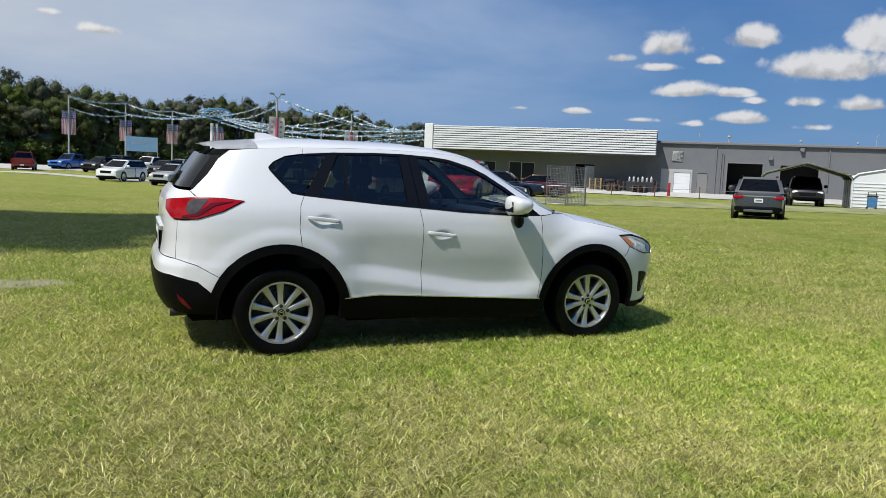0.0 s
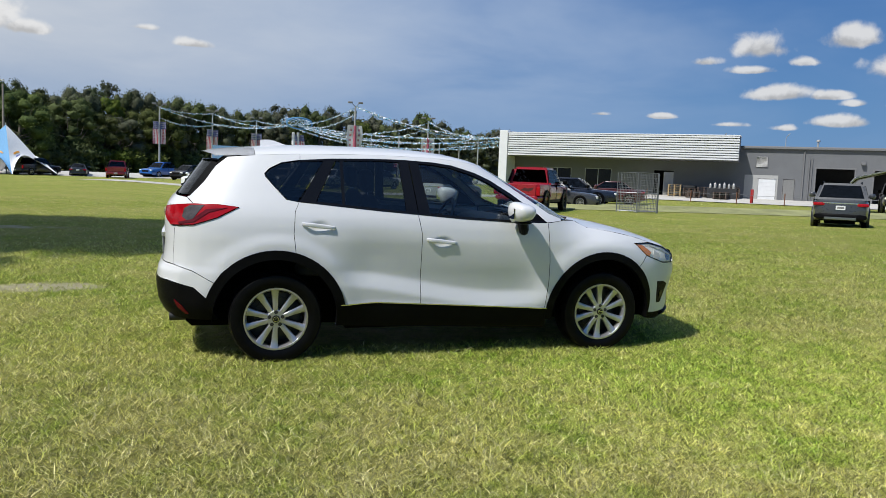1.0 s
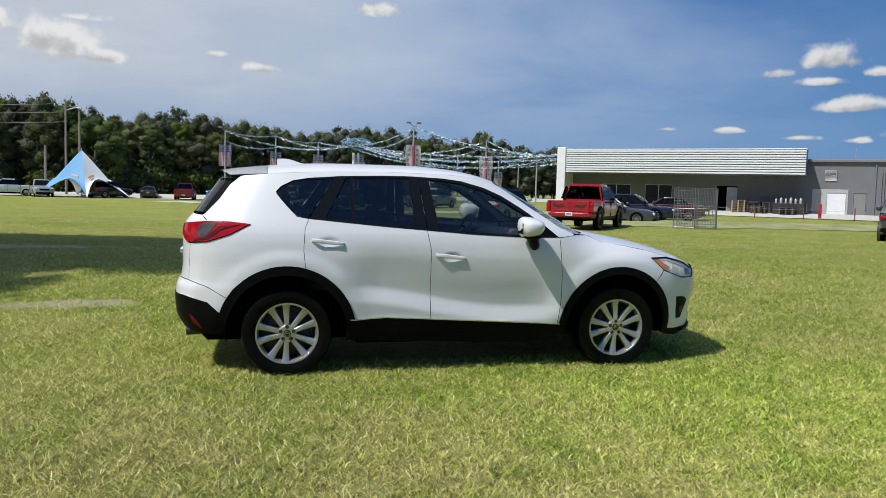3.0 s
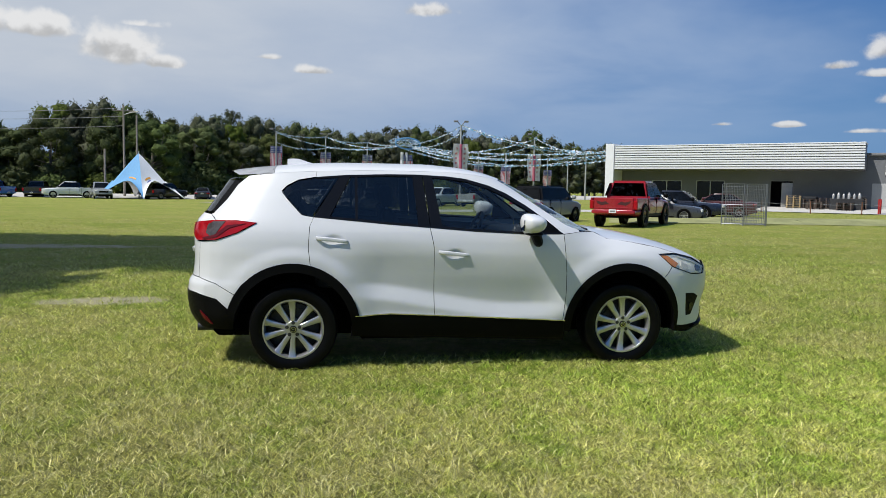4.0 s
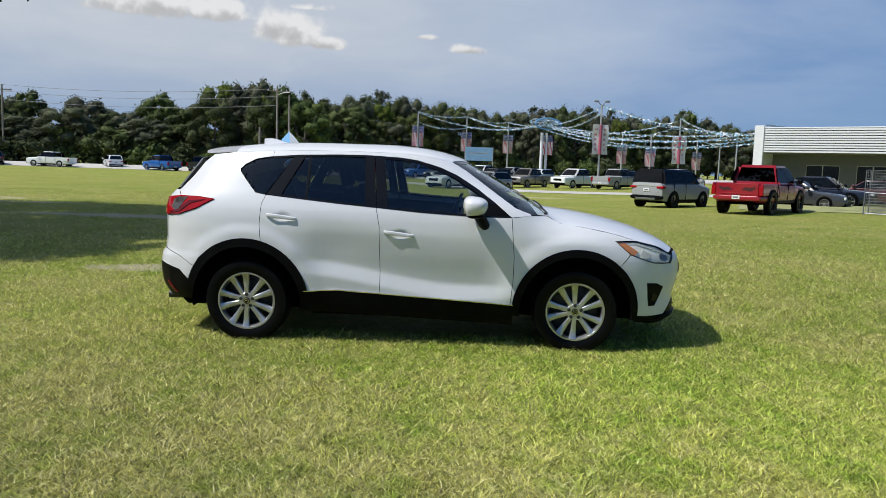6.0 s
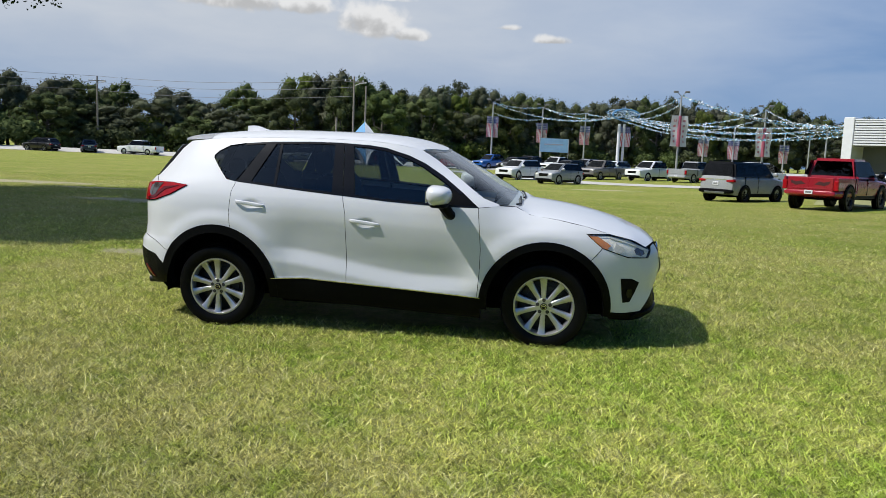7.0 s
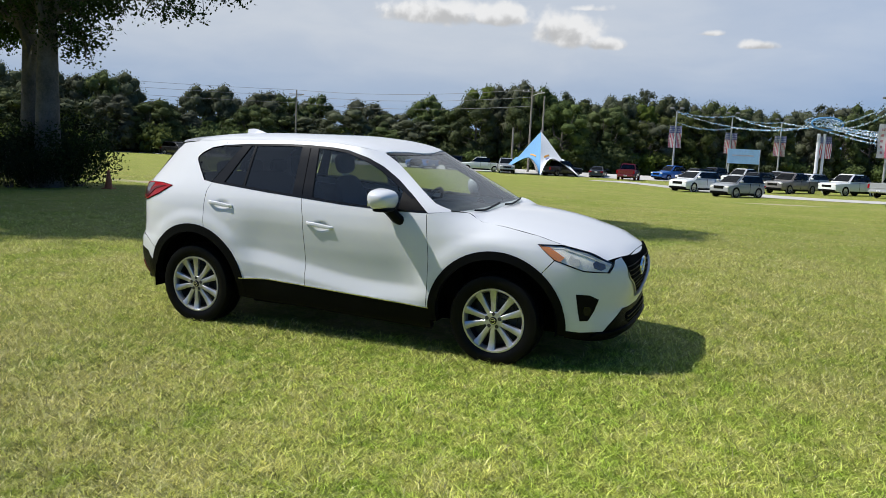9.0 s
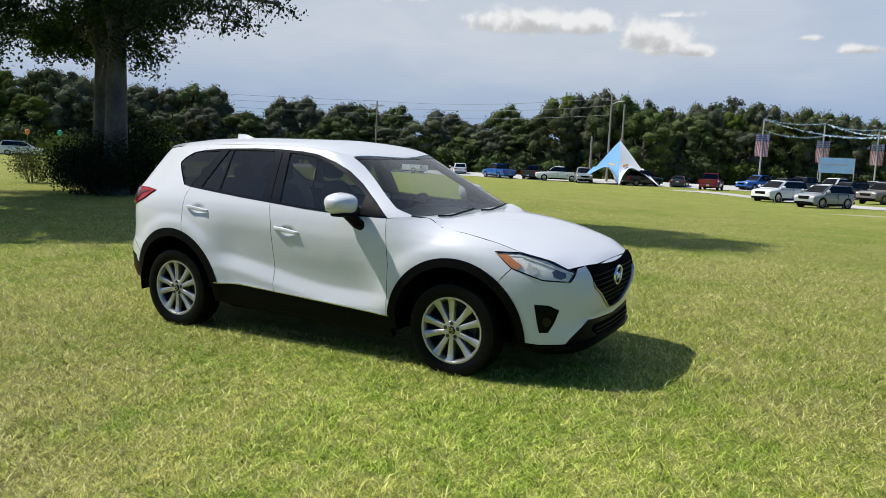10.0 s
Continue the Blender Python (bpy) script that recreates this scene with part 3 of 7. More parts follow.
def panel_bm(vs, green=False, gap=0.0022, off=0.0, rim=0.022, both=False, side=1):
    """A panel of the skin inside the outline, its edges turned in by rim."""
    pts = outline(vs, green, gap)
    lo = [min(p[k] for p in pts) for k in (0, 1)]
    hi = [max(p[k] for p in pts) for k in (0, 1)]
    ss = [lo[0]] + [s for s in (s_of(u) for u in NET_U) if lo[0] + 1e-3 < s < hi[0] - 1e-3] + [hi[0]]
    zs = [lo[1]] + [z for z in NET_Z if lo[1] + 1e-3 < z < hi[1] - 1e-3] + [hi[1]]
    bm = bmesh.new()
    made = {}

    def vert(p):
        key = (round(p[0], 4), round(p[1], 4))
        if key not in made:
            q = skin(p[0], p[1], off, green)
            made[key] = (bm.verts.new(q), p)
        return made[key][0]

    for s0, s1 in zip(ss, ss[1:]):
        column = clip(clip(pts, 0, s0, True), 0, s1, False)
        if len(column) < 3:
            continue
        for z0, z1 in zip(zs, zs[1:]):
            cell = clip(clip(column, 1, z0, True), 1, z1, False)
            if len(cell) < 3:
                continue
            vsx = []
            for p in cell:
                v = vert(p)
                if v not in vsx:
                    vsx.append(v)
            if len(vsx) >= 3:
                try:
                    bm.faces.new(vsx)
                except ValueError:
                    pass
    bmesh.ops.recalc_face_normals(bm, faces=bm.faces)
    where = {v: p for v, p in made.values()}
    if rim:
        ends = (s_of(-math.pi / 2) + 0.003, s_of(math.pi / 2) - 0.003)
        edges = [e for e in bm.edges if e.is_boundary and not (both and all(where[v][0] < ends[0] or where[v][0] > ends[1] for v in e.verts))]
        got = bmesh.ops.extrude_edge_only(bm, edges=edges)
        old = {tuple(round(c, 5) for c in v.co): v for v in where}
        for g in got["geom"]:
            if isinstance(g, bmesh.types.BMVert):
                p = where[old[tuple(round(c, 5) for c in g.co)]]
                g.co = skin(p[0], p[1], off - rim, green)
            elif isinstance(g, bmesh.types.BMFace):
                g.material_index = 1
    if both:
        twin = bmesh.ops.duplicate(bm, geom=bm.verts[:] + bm.edges[:] + bm.faces[:])
        for g in twin["geom"]:
            if isinstance(g, bmesh.types.BMVert):
                g.co.y = -g.co.y
        bmesh.ops.remove_doubles(bm, verts=bm.verts, dist=0.0005)
    elif side < 0:
        for v in bm.verts:
            v.co.y = -v.co.y
    return bm


def arch(hub, r, a0, a1, step=6.0):
    """Points of a wheel arch from angle a0 to a1, in degrees from straight ahead."""
    n = max(2, int(abs(a1 - a0) / step))
    return [(hub + r * math.cos(radians(lerp(a0, a1, i / n))), HUB_Z + r * math.sin(radians(lerp(a0, a1, i / n)))) for i in range(n + 1)]


ROOF_X = [-1.90, -1.77, -1.50, -1.30, -0.90, -0.30, 0.0, 0.18, 0.34, 0.43]
ROOF_Z = [1.566, 1.588, 1.616, 1.634, 1.646, 1.642, 1.620, 1.590, 1.546, 1.510]
EDGE_X = [-1.90, -1.50, -1.17, -0.60, -0.12, 0.09, 0.22, 0.31, 0.42]
EDGE_Z = [1.532, 1.558, 1.578, 1.590, 1.582, 1.564, 1.542, 1.520, 1.485]
HOOD_X = [0.98, 1.12, 1.36, 1.62, 1.88, 2.06, 2.17, 2.235]
HOOD_Z = [1.108, 1.100, 1.078, 1.038, 0.978, 0.917, 0.868, 0.818]
CUT_X = [1.00, 1.095, 1.205, 1.428, 1.646, 1.83, 2.007, 2.159, 2.21]
CUT_Z = [1.122, 1.110, 1.056, 1.024, 0.982, 0.930, 0.884, 0.812, 0.806]


def top_sheet(x0, x1, nx, edge, mid, power, drop, ny=14, front=None, off=0.0):
    """A bowed sheet across the car between its two edges."""
    bm = bmesh.new()
    rows = []
    for i in range(nx + 1):
        row = []
        for j in range(-ny, ny + 1):
            f = j / ny
            x = lerp(x0, x1, i / nx)
            if front:
                x = x - front(x, f) * smooth(0, 1, i / nx)
            ye, ze = edge(x)
            z = ze + (mid(x) - ze) * (1 - abs(f) ** power) ** drop
            row.append(bm.verts.new((x, ye * f, z + off)))
        rows.append(row)
    for r0, r1 in zip(rows, rows[1:]):
        for j in range(2 * ny):
            bm.faces.new((r0[j], r0[j + 1], r1[j + 1], r1[j]))
    return bm


def turn_in(bm, depth):
    """Turns the open edges of a sheet down by depth."""
    edges = [e for e in bm.edges if e.is_boundary]
    got = bmesh.ops.extrude_edge_only(bm, edges=edges)
    for g in got["geom"]:
        if isinstance(g, bmesh.types.BMVert):
            g.co.z -= depth
        elif isinstance(g, bmesh.types.BMFace):
            g.material_index = 1
    return bm


def roof_edge(x):
    z = curve_at(x, EDGE_X, EDGE_Z)
    green = x > 0
    return suv_point(u_side(x, z, green), z, green)[1], z


def hood_edge(x):
    z = curve_at(x, CUT_X, CUT_Z)
    return suv_point(u_side(x, z), z)[1] - 0.002, z


def rounded_block(cx, cy, cz, hx, hy, hz, power=3.2, nu=14, nv=20, shape=None, bm=None):
    """A soft-edged block (a superellipsoid); shape may move its points."""
    bm = bm or bmesh.new()

    def sp(v):
        return math.copysign(abs(v) ** (2 / power), v)

    rows = []
    for i in range(1, nu):
        a = math.pi * i / nu - math.pi / 2
        row = []
        for j in range(nv):
            b = 2 * math.pi * j / nv
            p = Vector((sp(math.cos(a)) * sp(math.cos(b)), sp(math.cos(a)) * sp(math.sin(b)), sp(math.sin(a))))
            if shape:
                p = shape(p)
            row.append(bm.verts.new((cx + p.x * hx, cy + p.y * hy, cz + p.z * hz)))
        rows.append(row)
    lo, up = Vector((0, 0, -1)), Vector((0, 0, 1))
    if shape:
        lo, up = shape(lo), shape(up)
    a, b = bm.verts.new((cx + lo.x * hx, cy + lo.y * hy, cz + lo.z * hz)), bm.verts.new((cx + up.x * hx, cy + up.y * hy, cz + up.z * hz))
    for r0, r1 in zip(rows, rows[1:]):
        for j in range(nv):
            bm.faces.new((r0[j], r0[(j + 1) % nv], r1[(j + 1) % nv], r1[j]))
    for j in range(nv):
        bm.faces.new((rows[0][(j + 1) % nv], rows[0][j], a))
        bm.faces.new((rows[-1][j], rows[-1][(j + 1) % nv], b))
    return bm


def wheel_parts(parent, m, side, rim_mat, tyre_r=0.345, rim_r=0.238, wide=0.225, spokes=10, detail=True):
    """A road wheel about the y axis, its face towards side * y."""
    k, s = tyre_r, side
    sides = 56 if detail else 24
    hw = wide / 2
    rim = part("wheel", lathe([(rim_r - 0.03, s * -hw * 0.8), (rim_r - 0.006, s * -hw * 0.85), (rim_r - 0.03, s * 0.0), (rim_r - 0.026, s * hw * 0.70), (rim_r - 0.012, s * hw * 0.93), (rim_r, s * hw * 0.93), (rim_r + 0.003, s * hw * 0.86)], sides), rim_mat, parent, "", m)
    part("barrel", lathe([(rim_r - 0.034, s * -hw * 0.8), (rim_r - 0.034, s * hw * 0.62)], sides), DARK_METAL, rim)
    prof = [(rim_r - 0.004, -hw * 0.8), (rim_r + 0.02, -hw * 0.98), (k * 0.86, -hw * 1.04), (k * 0.955, -hw * 0.97), (k * 0.988, -hw * 0.80)]
    for g in (-0.42, 0.0, 0.42):
        prof += [(k, hw * (g - 0.16)), (k, hw * (g - 0.03)), (k - 0.008, hw * (g - 0.025)), (k - 0.008, hw * (g + 0.025)), (k, hw * (g + 0.03))]
    prof += [(k * 0.988, hw * 0.80), (k * 0.955, hw * 0.97), (k * 0.86, hw * 1.04), (rim_r + 0.02, hw * 0.98), (rim_r - 0.004, hw * 0.86)]
    part("tyre", lathe([(r, s * y) for r, y in prof], sides), RUBBER, rim)
    # brake disc behind the spokes
    part("brake_disc", lathe([(0.03, s * hw * 0.1), (0.155, s * hw * 0.1), (0.155, -s * hw * 0.05), (rim_r - 0.028, -s * hw * 0.1)], 28), DARK_METAL, rim)
    bm0 = None
    if detail:
        for i in range(spokes):
            a = 360 / spokes * i + (-2.5 if i % 2 else 2.5)
            bm = bmesh.new()
            rows = []
            for r, w0, y0, th in ((0.035, 0.013, 0.80, 0.030), (0.075, 0.0175, 0.84, 0.034), (0.14, 0.0205, 0.80, 0.030), (0.20, 0.0250, 0.82, 0.026), (rim_r - 0.012, 0.031, 0.90, 0.020)):
                yo = s * hw * y0
                rows.append([bm.verts.new((r, yo - s * th, -w0 * 1.1)), bm.verts.new((r, yo - s * 0.004, -w0)), bm.verts.new((r, yo, -w0 * 0.72)), bm.verts.new((r, yo, w0 * 0.72)), bm.verts.new((r, yo - s * 0.004, w0)), bm.verts.new((r, yo - s * th, w0 * 1.1))])
            for r0, r1 in zip(rows, rows[1:]):
                for j in range(5):
                    bm.faces.new((r0[j], r0[j + 1], r1[j + 1], r1[j]))
            bmesh.ops.rotate(bm, verts=bm.verts, matrix=Matrix.Rotation(radians(a + 90), 3, "Y"))
            part("spoke", bm, rim_mat, rim)
        part("hub", lathe([(0.0005, s * hw * 0.84), (0.062, s * hw * 0.84), (0.070, s * hw * 0.78), (0.072, 0.0)], 32), rim_mat, rim)
        part("centre_cap", lathe([(0.0005, s * hw * 0.93), (0.022, s * hw * 0.93), (0.0275, s * hw * 0.90), (0.029, s * hw * 0.8)], 28), GLOSS_BLACK, rim)
        badge = lathe([(0.016, s * hw * 0.935), (0.017, s * hw * 0.955), (0.0205, s * hw * 0.955), (0.021, s * hw * 0.935)], 28)
        box(-0.010, 0.010, s * hw * 0.93, s * hw * 0.95, 0.001, 0.005, bm=badge)
        part("cap_badge", badge, CHROME, rim)
        for i in range(5):
            a = radians(72 * i + 18)
            bm = lathe([(0.0005, s * hw * 0.86), (0.0085, s * hw * 0.86), (0.0095, s * hw * 0.83), (0.0095, s * hw * 0.5)], 6)
            bmesh.ops.translate(bm, verts=bm.verts, vec=(0.051 * math.cos(a), 0, 0.051 * math.sin(a)))
            part("lug_nut", bm, DARK_METAL, rim)
            bm = lathe([(0.0005, s * hw * 0.845), (0.0145, s * hw * 0.845)], 14)
            bmesh.ops.translate(bm, verts=bm.verts, vec=(0.051 * math.cos(a), s * 0.001, 0.051 * math.sin(a)))
            part("lug_recess", bm, DARK_METAL, rim)
    return rim


def make_suv(m):
    car = empty("suv", m, "clean white compact suv with black lower cladding parked on the lawn", "car")
    skin_mats = [PAINT_WHITE, UNDER]
    belt = [(-1.19, 1.224), (-1.0, 1.208), (-0.6, 1.172), (-0.28, 1.148), (0.08, 1.120), (0.54, 1.098), (0.812, 1.098)]
    top = [(-1.17, 1.532), (-0.94, 1.550), (-0.61, 1.560), (-0.38, 1.560), (-0.12, 1.548), (0.03, 1.530), (0.22, 1.478), (0.36, 1.418), (0.52, 1.322), (0.68, 1.207)]
    rear_arc = arch(-HUB_X, 0.522, 12.0, 75.0)
    over_arc = arch(-HUB_X, 0.522, 75.0, 148.5)
    back_arc = arch(-HUB_X, 0.522, 148.5, 163.0)
    front_arc = arch(HUB_X, 0.512, 175.0, 48.0)
    nose_arc = arch(HUB_X, 0.512, 48.0, -4.0)

    def put(name, vs, mats=skin_mats, label="", parent=car, **how):
        return part(name, panel_bm(vs, **how), mats, parent, label, sharp=40)

    for s in (1, -1):
        fd = put("front_door", [belt[3], belt[4], belt[5], belt[6], (0.82, 1.01), (0.84, 0.78), (0.838, 0.6), (0.822, 0.392), (0.33, 0.420), (-0.24, 0.450), (-0.25, 1.0)], side=s)
        rd = put("rear_door", [belt[0], belt[1], belt[2], belt[3], (-0.25, 1.0), (-0.24, 0.450), (-0.59, 0.468)] + rear_arc + [(-1.23, 0.99), (-1.22, 1.15)], side=s)
        put("front_fender", [(0.812, 1.098), (0.82, 1.01), (0.84, 0.78), (0.838, 0.6), (0.822, 0.392)] + front_arc + [(1.775, 0.822), (1.650, 0.928), (1.83, 0.930), (1.646, 0.982), (1.428, 1.024), (1.205, 1.056), (1.095, 1.110), (0.97, 1.116)], side=s)
        put("quarter_panel", over_arc[::-1] + [(-1.23, 0.99), (-1.22, 1.15), (-1.19, 1.224), (-1.28, 1.240), (-1.37, 1.335), (-1.43, 1.405), (-1.435, 1.425), (-1.40, 1.462), (-1.31, 1.508), (-1.17, 1.532), (-1.17, 1.578),
                              (-1.35, 1.568), (-1.50, 1.558), (-1.70, 1.536), (-1.785, 1.468), (-1.865, 1.354), (-1.968, 1.243), (-1.990, 1.232), (-1.945, 1.189), (-1.78, 1.192), (-1.621, 1.176), (-1.772, 1.096), (-1.943, 1.036), (-2.075, 1.020), (-2.086, 0.81), (-2.088, 0.735), (-1.95, 0.70)], side=s)
        put("cant_rail", top[:1] + top + [(0.812, 1.098), (0.97, 1.110), (0.965, 1.124), (0.845, 1.168), (0.689, 1.274), (0.550, 1.370), (0.434, 1.450), (0.310, 1.522), (0.22, 1.542), (0.09, 1.564), (-0.12, 1.582), (-0.60, 1.590), (-1.17, 1.578)], side=s, green=True, gap=0.001)
        # cladding
        put("rear_arch_cladding", arch(-HUB_X, 0.526, -6.0, 172.0) + arch(-HUB_X, 0.456, 172.0, -6.0), [BLACK_PLASTIC, BLACK_PLASTIC], "black plastic", side=s, off=0.010, rim=0.06, gap=0)
        put("front_arch_cladding", arch(HUB_X, 0.516, 186.0, -8.0) + arch(HUB_X, 0.454, -8.0, 186.0), [BLACK_PLASTIC, BLACK_PLASTIC], "black plastic", side=s, off=0.010, rim=0.06, gap=0)
        put("sill_cladding", [(-0.87, 0.452), (-0.59, 0.468), (-0.24, 0.450), (0.33, 0.420), (0.845, 0.391), (0.85, 0.215), (-0.24, 0.262), (-0.90, 0.285)], [BLACK_PLASTIC, BLACK_PLASTIC], "black plastic", side=s, off=0.007, rim=0.05, gap=0.001)
        put("sill_trim", [(-0.87, 0.455), (-0.59, 0.471), (-0.24, 0.453), (0.33, 0.423), (0.845, 0.394), (0.845, 0.387), (0.33, 0.415), (-0.24, 0.445), (-0.59, 0.463), (-0.87, 0.447)], [CHROME, CHROME], "thin bright strip", side=s, off=0.010, rim=0.012, gap=0)
        # side glass and its black frames
        put("rear_quarter_glass", [(-1.205, 1.222), (-1.28, 1.245), (-1.365, 1.335), (-1.425, 1.405), (-1.428, 1.425), (-1.395, 1.458), (-1.31, 1.503), (-1.17, 1.527), (-0.985, 1.543)], [TINT, GLOSS_BLACK], "dark tinted glass", side=s, off=-0.004, rim=0.008)
        put("rear_frame", [(-0.985, 1.545), (-0.895, 1.551), (-1.070, 1.216), (-1.190, 1.224)], [GLOSS_BLACK] * 2, side=s, off=0.001, parent=rd)
        put("corner_glass", [(-0.893, 1.540), (-0.868, 1.541), (-0.868, 1.205), (-1.062, 1.222)], [TINT, GLOSS_BLACK], "dark tinted glass", side=s, off=-0.006, rim=0.006, gap=0.0, parent=rd)
        put("glass_bar", [(-0.868, 1.545), (-0.846, 1.546), (-0.846, 1.198), (-0.868, 1.199)], [GLOSS_BLACK] * 2, side=s, gap=0, parent=rd)
        put("rear_door_glass", [(-0.846, 1.545), (-0.405, 1.553), (-0.372, 1.160), (-0.846, 1.198)], [TINT, GLOSS_BLACK], "dark tinted glass", side=s, off=-0.006, rim=0.006, gap=0, parent=rd)
        put("rear_pillar_trim", [(-0.405, 1.558), (-0.325, 1.556), (-0.278, 1.150), (-0.372, 1.157)], [GLOSS_BLACK] * 2, side=s, off=0.002, parent=rd)
        put("front_pillar_trim", [(-0.322, 1.556), (-0.245, 1.549), (-0.178, 1.143), (-0.276, 1.149)], [GLOSS_BLACK] * 2, side=s, off=0.002, parent=fd)
        put("front_door_glass", [(-0.245, 1.543), (-0.12, 1.534), (0.03, 1.517), (0.21, 1.456), (0.34, 1.397), (0.50, 1.301), (0.58, 1.244), (0.58, 1.103), (0.08, 1.127), (-0.178, 1.146)], [LIGHT_TINT, GLOSS_BLACK], "lightly tinted glass", side=s, off=-0.006, rim=0.006, gap=0, green=True, parent=fd)
        put("mirror_sail", [(0.58, 1.262), (0.68, 1.198), (0.800, 1.103), (0.58, 1.103)], [BLACK_PLASTIC] * 2, side=s, off=0.0, green=True, gap=0, parent=fd)
        put("upper_trim", [(-1.17, 1.531), (-0.94, 1.549), (-0.61, 1.559), (-0.38, 1.559), (-0.12, 1.547), (0.03, 1.529), (0.22, 1.477), (0.36, 1.417), (0.52, 1.321), (0.68, 1.206), (0.665, 1.190), (0.50, 1.299), (0.34, 1.395), (0.21, 1.453), (0.03, 1.508), (-0.12, 1.528), (-0.38, 1.543), (-0.61, 1.545), (-0.94, 1.535), (-1.17, 1.518)], [GLOSS_BLACK] * 2, side=s, green=True, off=0.002, gap=0)
        put("belt_trim", [(-1.19, 1.226)] + belt[1:] + [(0.80, 1.108), (0.54, 1.112), (0.08, 1.136), (-0.28, 1.164), (-0.6, 1.188), (-1.0, 1.224), (-1.19, 1.238)], [GLOSS_BLACK] * 2, side=s, off=0.004, gap=0, green=True)
        # door handles
        for x0, z0, x1, z1, owner in ((-1.172, 1.068, -0.928, 1.040, rd), (-0.212, 0.958, 0.032, 0.930, fd)):
            bm = bmesh.new()
            rows = []
            for i in range(13):
                f = i / 12
                x, z = lerp(x0, x1, f), lerp(z0, z1, f)
                y = suv_point(u_side(x, z), z)[1]
                y0 = suv_width(x0, 0.8, False)
                lift = 0.004 + 0.020 * math.sin(math.pi * min(1, max(0, f))) ** 0.4
                hgt = 0.0125 + 0.004 * math.sin(math.pi * f)
                base = max(y, 0.0)
                rows.append([bm.verts.new((x, lerp(base, 0.915, 0.45) + lift - 0.012 * (1 - c), z + hgt * sn)) for c, sn in ((0.0, -1), (0.75, -0.75), (1, 0), (0.75, 0.75), (0.0, 1))])
            for r0, r1 in zip(rows, rows[1:]):
                for j in range(4):
                    bm.faces.new((r0[j], r0[j + 1], r1[j + 1], r1[j]))
                bm.faces.new((r0[4], r0[0], r1[0], r1[4]))
            bm.faces.new(rows[0])
            bm.faces.new(rows[-1])
            for v in bm.verts:
                v.co.y *= s
            part("handle", bm, PAINT_WHITE, owner)
        # mirror
        def mirror_shape(p):
            k = 0.72 + 0.28 * (0.5 - 0.5 * p.x)
            return Vector((p.x * (1 - 0.25 * max(0, -p.z) - 0.12 * p.y), p.y * (0.94 + 0.06 * p.z), p.z * k * (1 - 0.22 * p.y) + 0.06 * p.y))
        bm = rounded_block(0.520, 1.040, 1.188, 0.096, 0.135, 0.090, 3.0, 14, 22, mirror_shape)
        low = rounded_block(0.525, 1.010, 1.118, 0.070, 0.105, 0.018, 3.0, 8, 18)
        arm = tube([(0.60, 0.885, 1.030), (0.585, 0.925, 1.050), (0.560, 0.960, 1.095), (0.54, 0.985, 1.13)], 0.040, 10, taper=0.045)
        for b in (bm, low, arm):
            for v in b.verts:
                v.co.y *= s
        mir = part("door_mirror", bm, PAINT_WHITE, car)
        part("mirror_base", low, BLACK_PLASTIC, mir)
        part("mirror_arm", arm, BLACK_PLASTIC, mir)
        pane = box(0.430, 0.436, s * 0.965, s * 1.10, 1.140, 1.225, 0.002)
        part("mirror_pane", pane, CHROME, mir)
        # lamps
        tl = put("tail_light", [(-1.623, 1.176), (-1.78, 1.190), (-1.943, 1.187), ("back", 0.44, 1.150), ("back", 0.49, 1.085), ("back", 0.62, 1.024), (-1.943, 1.038), (-1.772, 1.098)], [RED_LENS, RED_LENS], "red lens", side=s, off=0.010, rim=0.03, gap=0.002)
        put("tail_light_insert", [(-1.86, 1.178), (-1.955, 1.174), (-2.00, 1.150), (-2.015, 1.090), (-1.975, 1.062), (-1.935, 1.085), (-1.895, 1.140)], [SMOKE, DARK_RED], "smoked clear section", parent=tl, side=s, off=0.0125, rim=0.008, gap=0)
        put("tail_light_bar", [(-1.70, 1.166), (-1.83, 1.130), (-1.93, 1.060), (-2.04, 1.040), (-2.04, 1.052), (-1.94, 1.078), (-1.85, 1.150)], [DARK_RED, DARK_RED], "", parent=tl, side=s, off=0.0145, rim=0.008, gap=0)
        hl = put("headlight", [(1.650, 0.927), (1.83, 0.926), (2.007, 0.881), (2.155, 0.808), (2.135, 0.745), (1.977, 0.755), (1.775, 0.825)], [LAMP_LENS, GLOSS_BLACK], "clear lens", side=s, off=0.004, rim=0.006)
        put("lamp_housing", [(1.655, 0.923), (1.83, 0.922), (2.005, 0.877), (2.150, 0.805), (2.130, 0.748), (1.977, 0.759), (1.778, 0.829)], [HAZY, GLOSS_BLACK], "hazy silver reflector", parent=hl, side=s, off=-0.012, rim=0.02, gap=0)
        put("side_marker", [(1.654, 0.925), (1.735, 0.916), (1.842, 0.846), (1.815, 0.813), (1.777, 0.826)], [AMBER] * 2, "amber lens", parent=hl, side=s, off=-0.004, rim=0.016, gap=0.001)
        put("lamp_frame", [(1.83, 0.918), (1.99, 0.878), (2.147, 0.802), (2.142, 0.788), (1.98, 0.860), (1.84, 0.900)], [LAMP_GREY] * 2, parent=hl, side=s, off=-0.006, rim=0.006, gap=0)
        put("projector", [(1.885, 0.868), (1.91, 0.842), (1.94, 0.838), (1.955, 0.805), (1.93, 0.785), (1.89, 0.790), (1.868, 0.825)], [LAMP_GREY] * 2, parent=hl, side=s, off=-0.008, rim=0.004, gap=0)
        put("reflector_bowl", [(2.055, 0.835), (2.105, 0.812), (2.115, 0.775), (2.085, 0.760), (2.045, 0.775), (2.03, 0.81)], [SMOKE] * 2, parent=hl, side=s, off=-0.008, rim=0.004, gap=0)
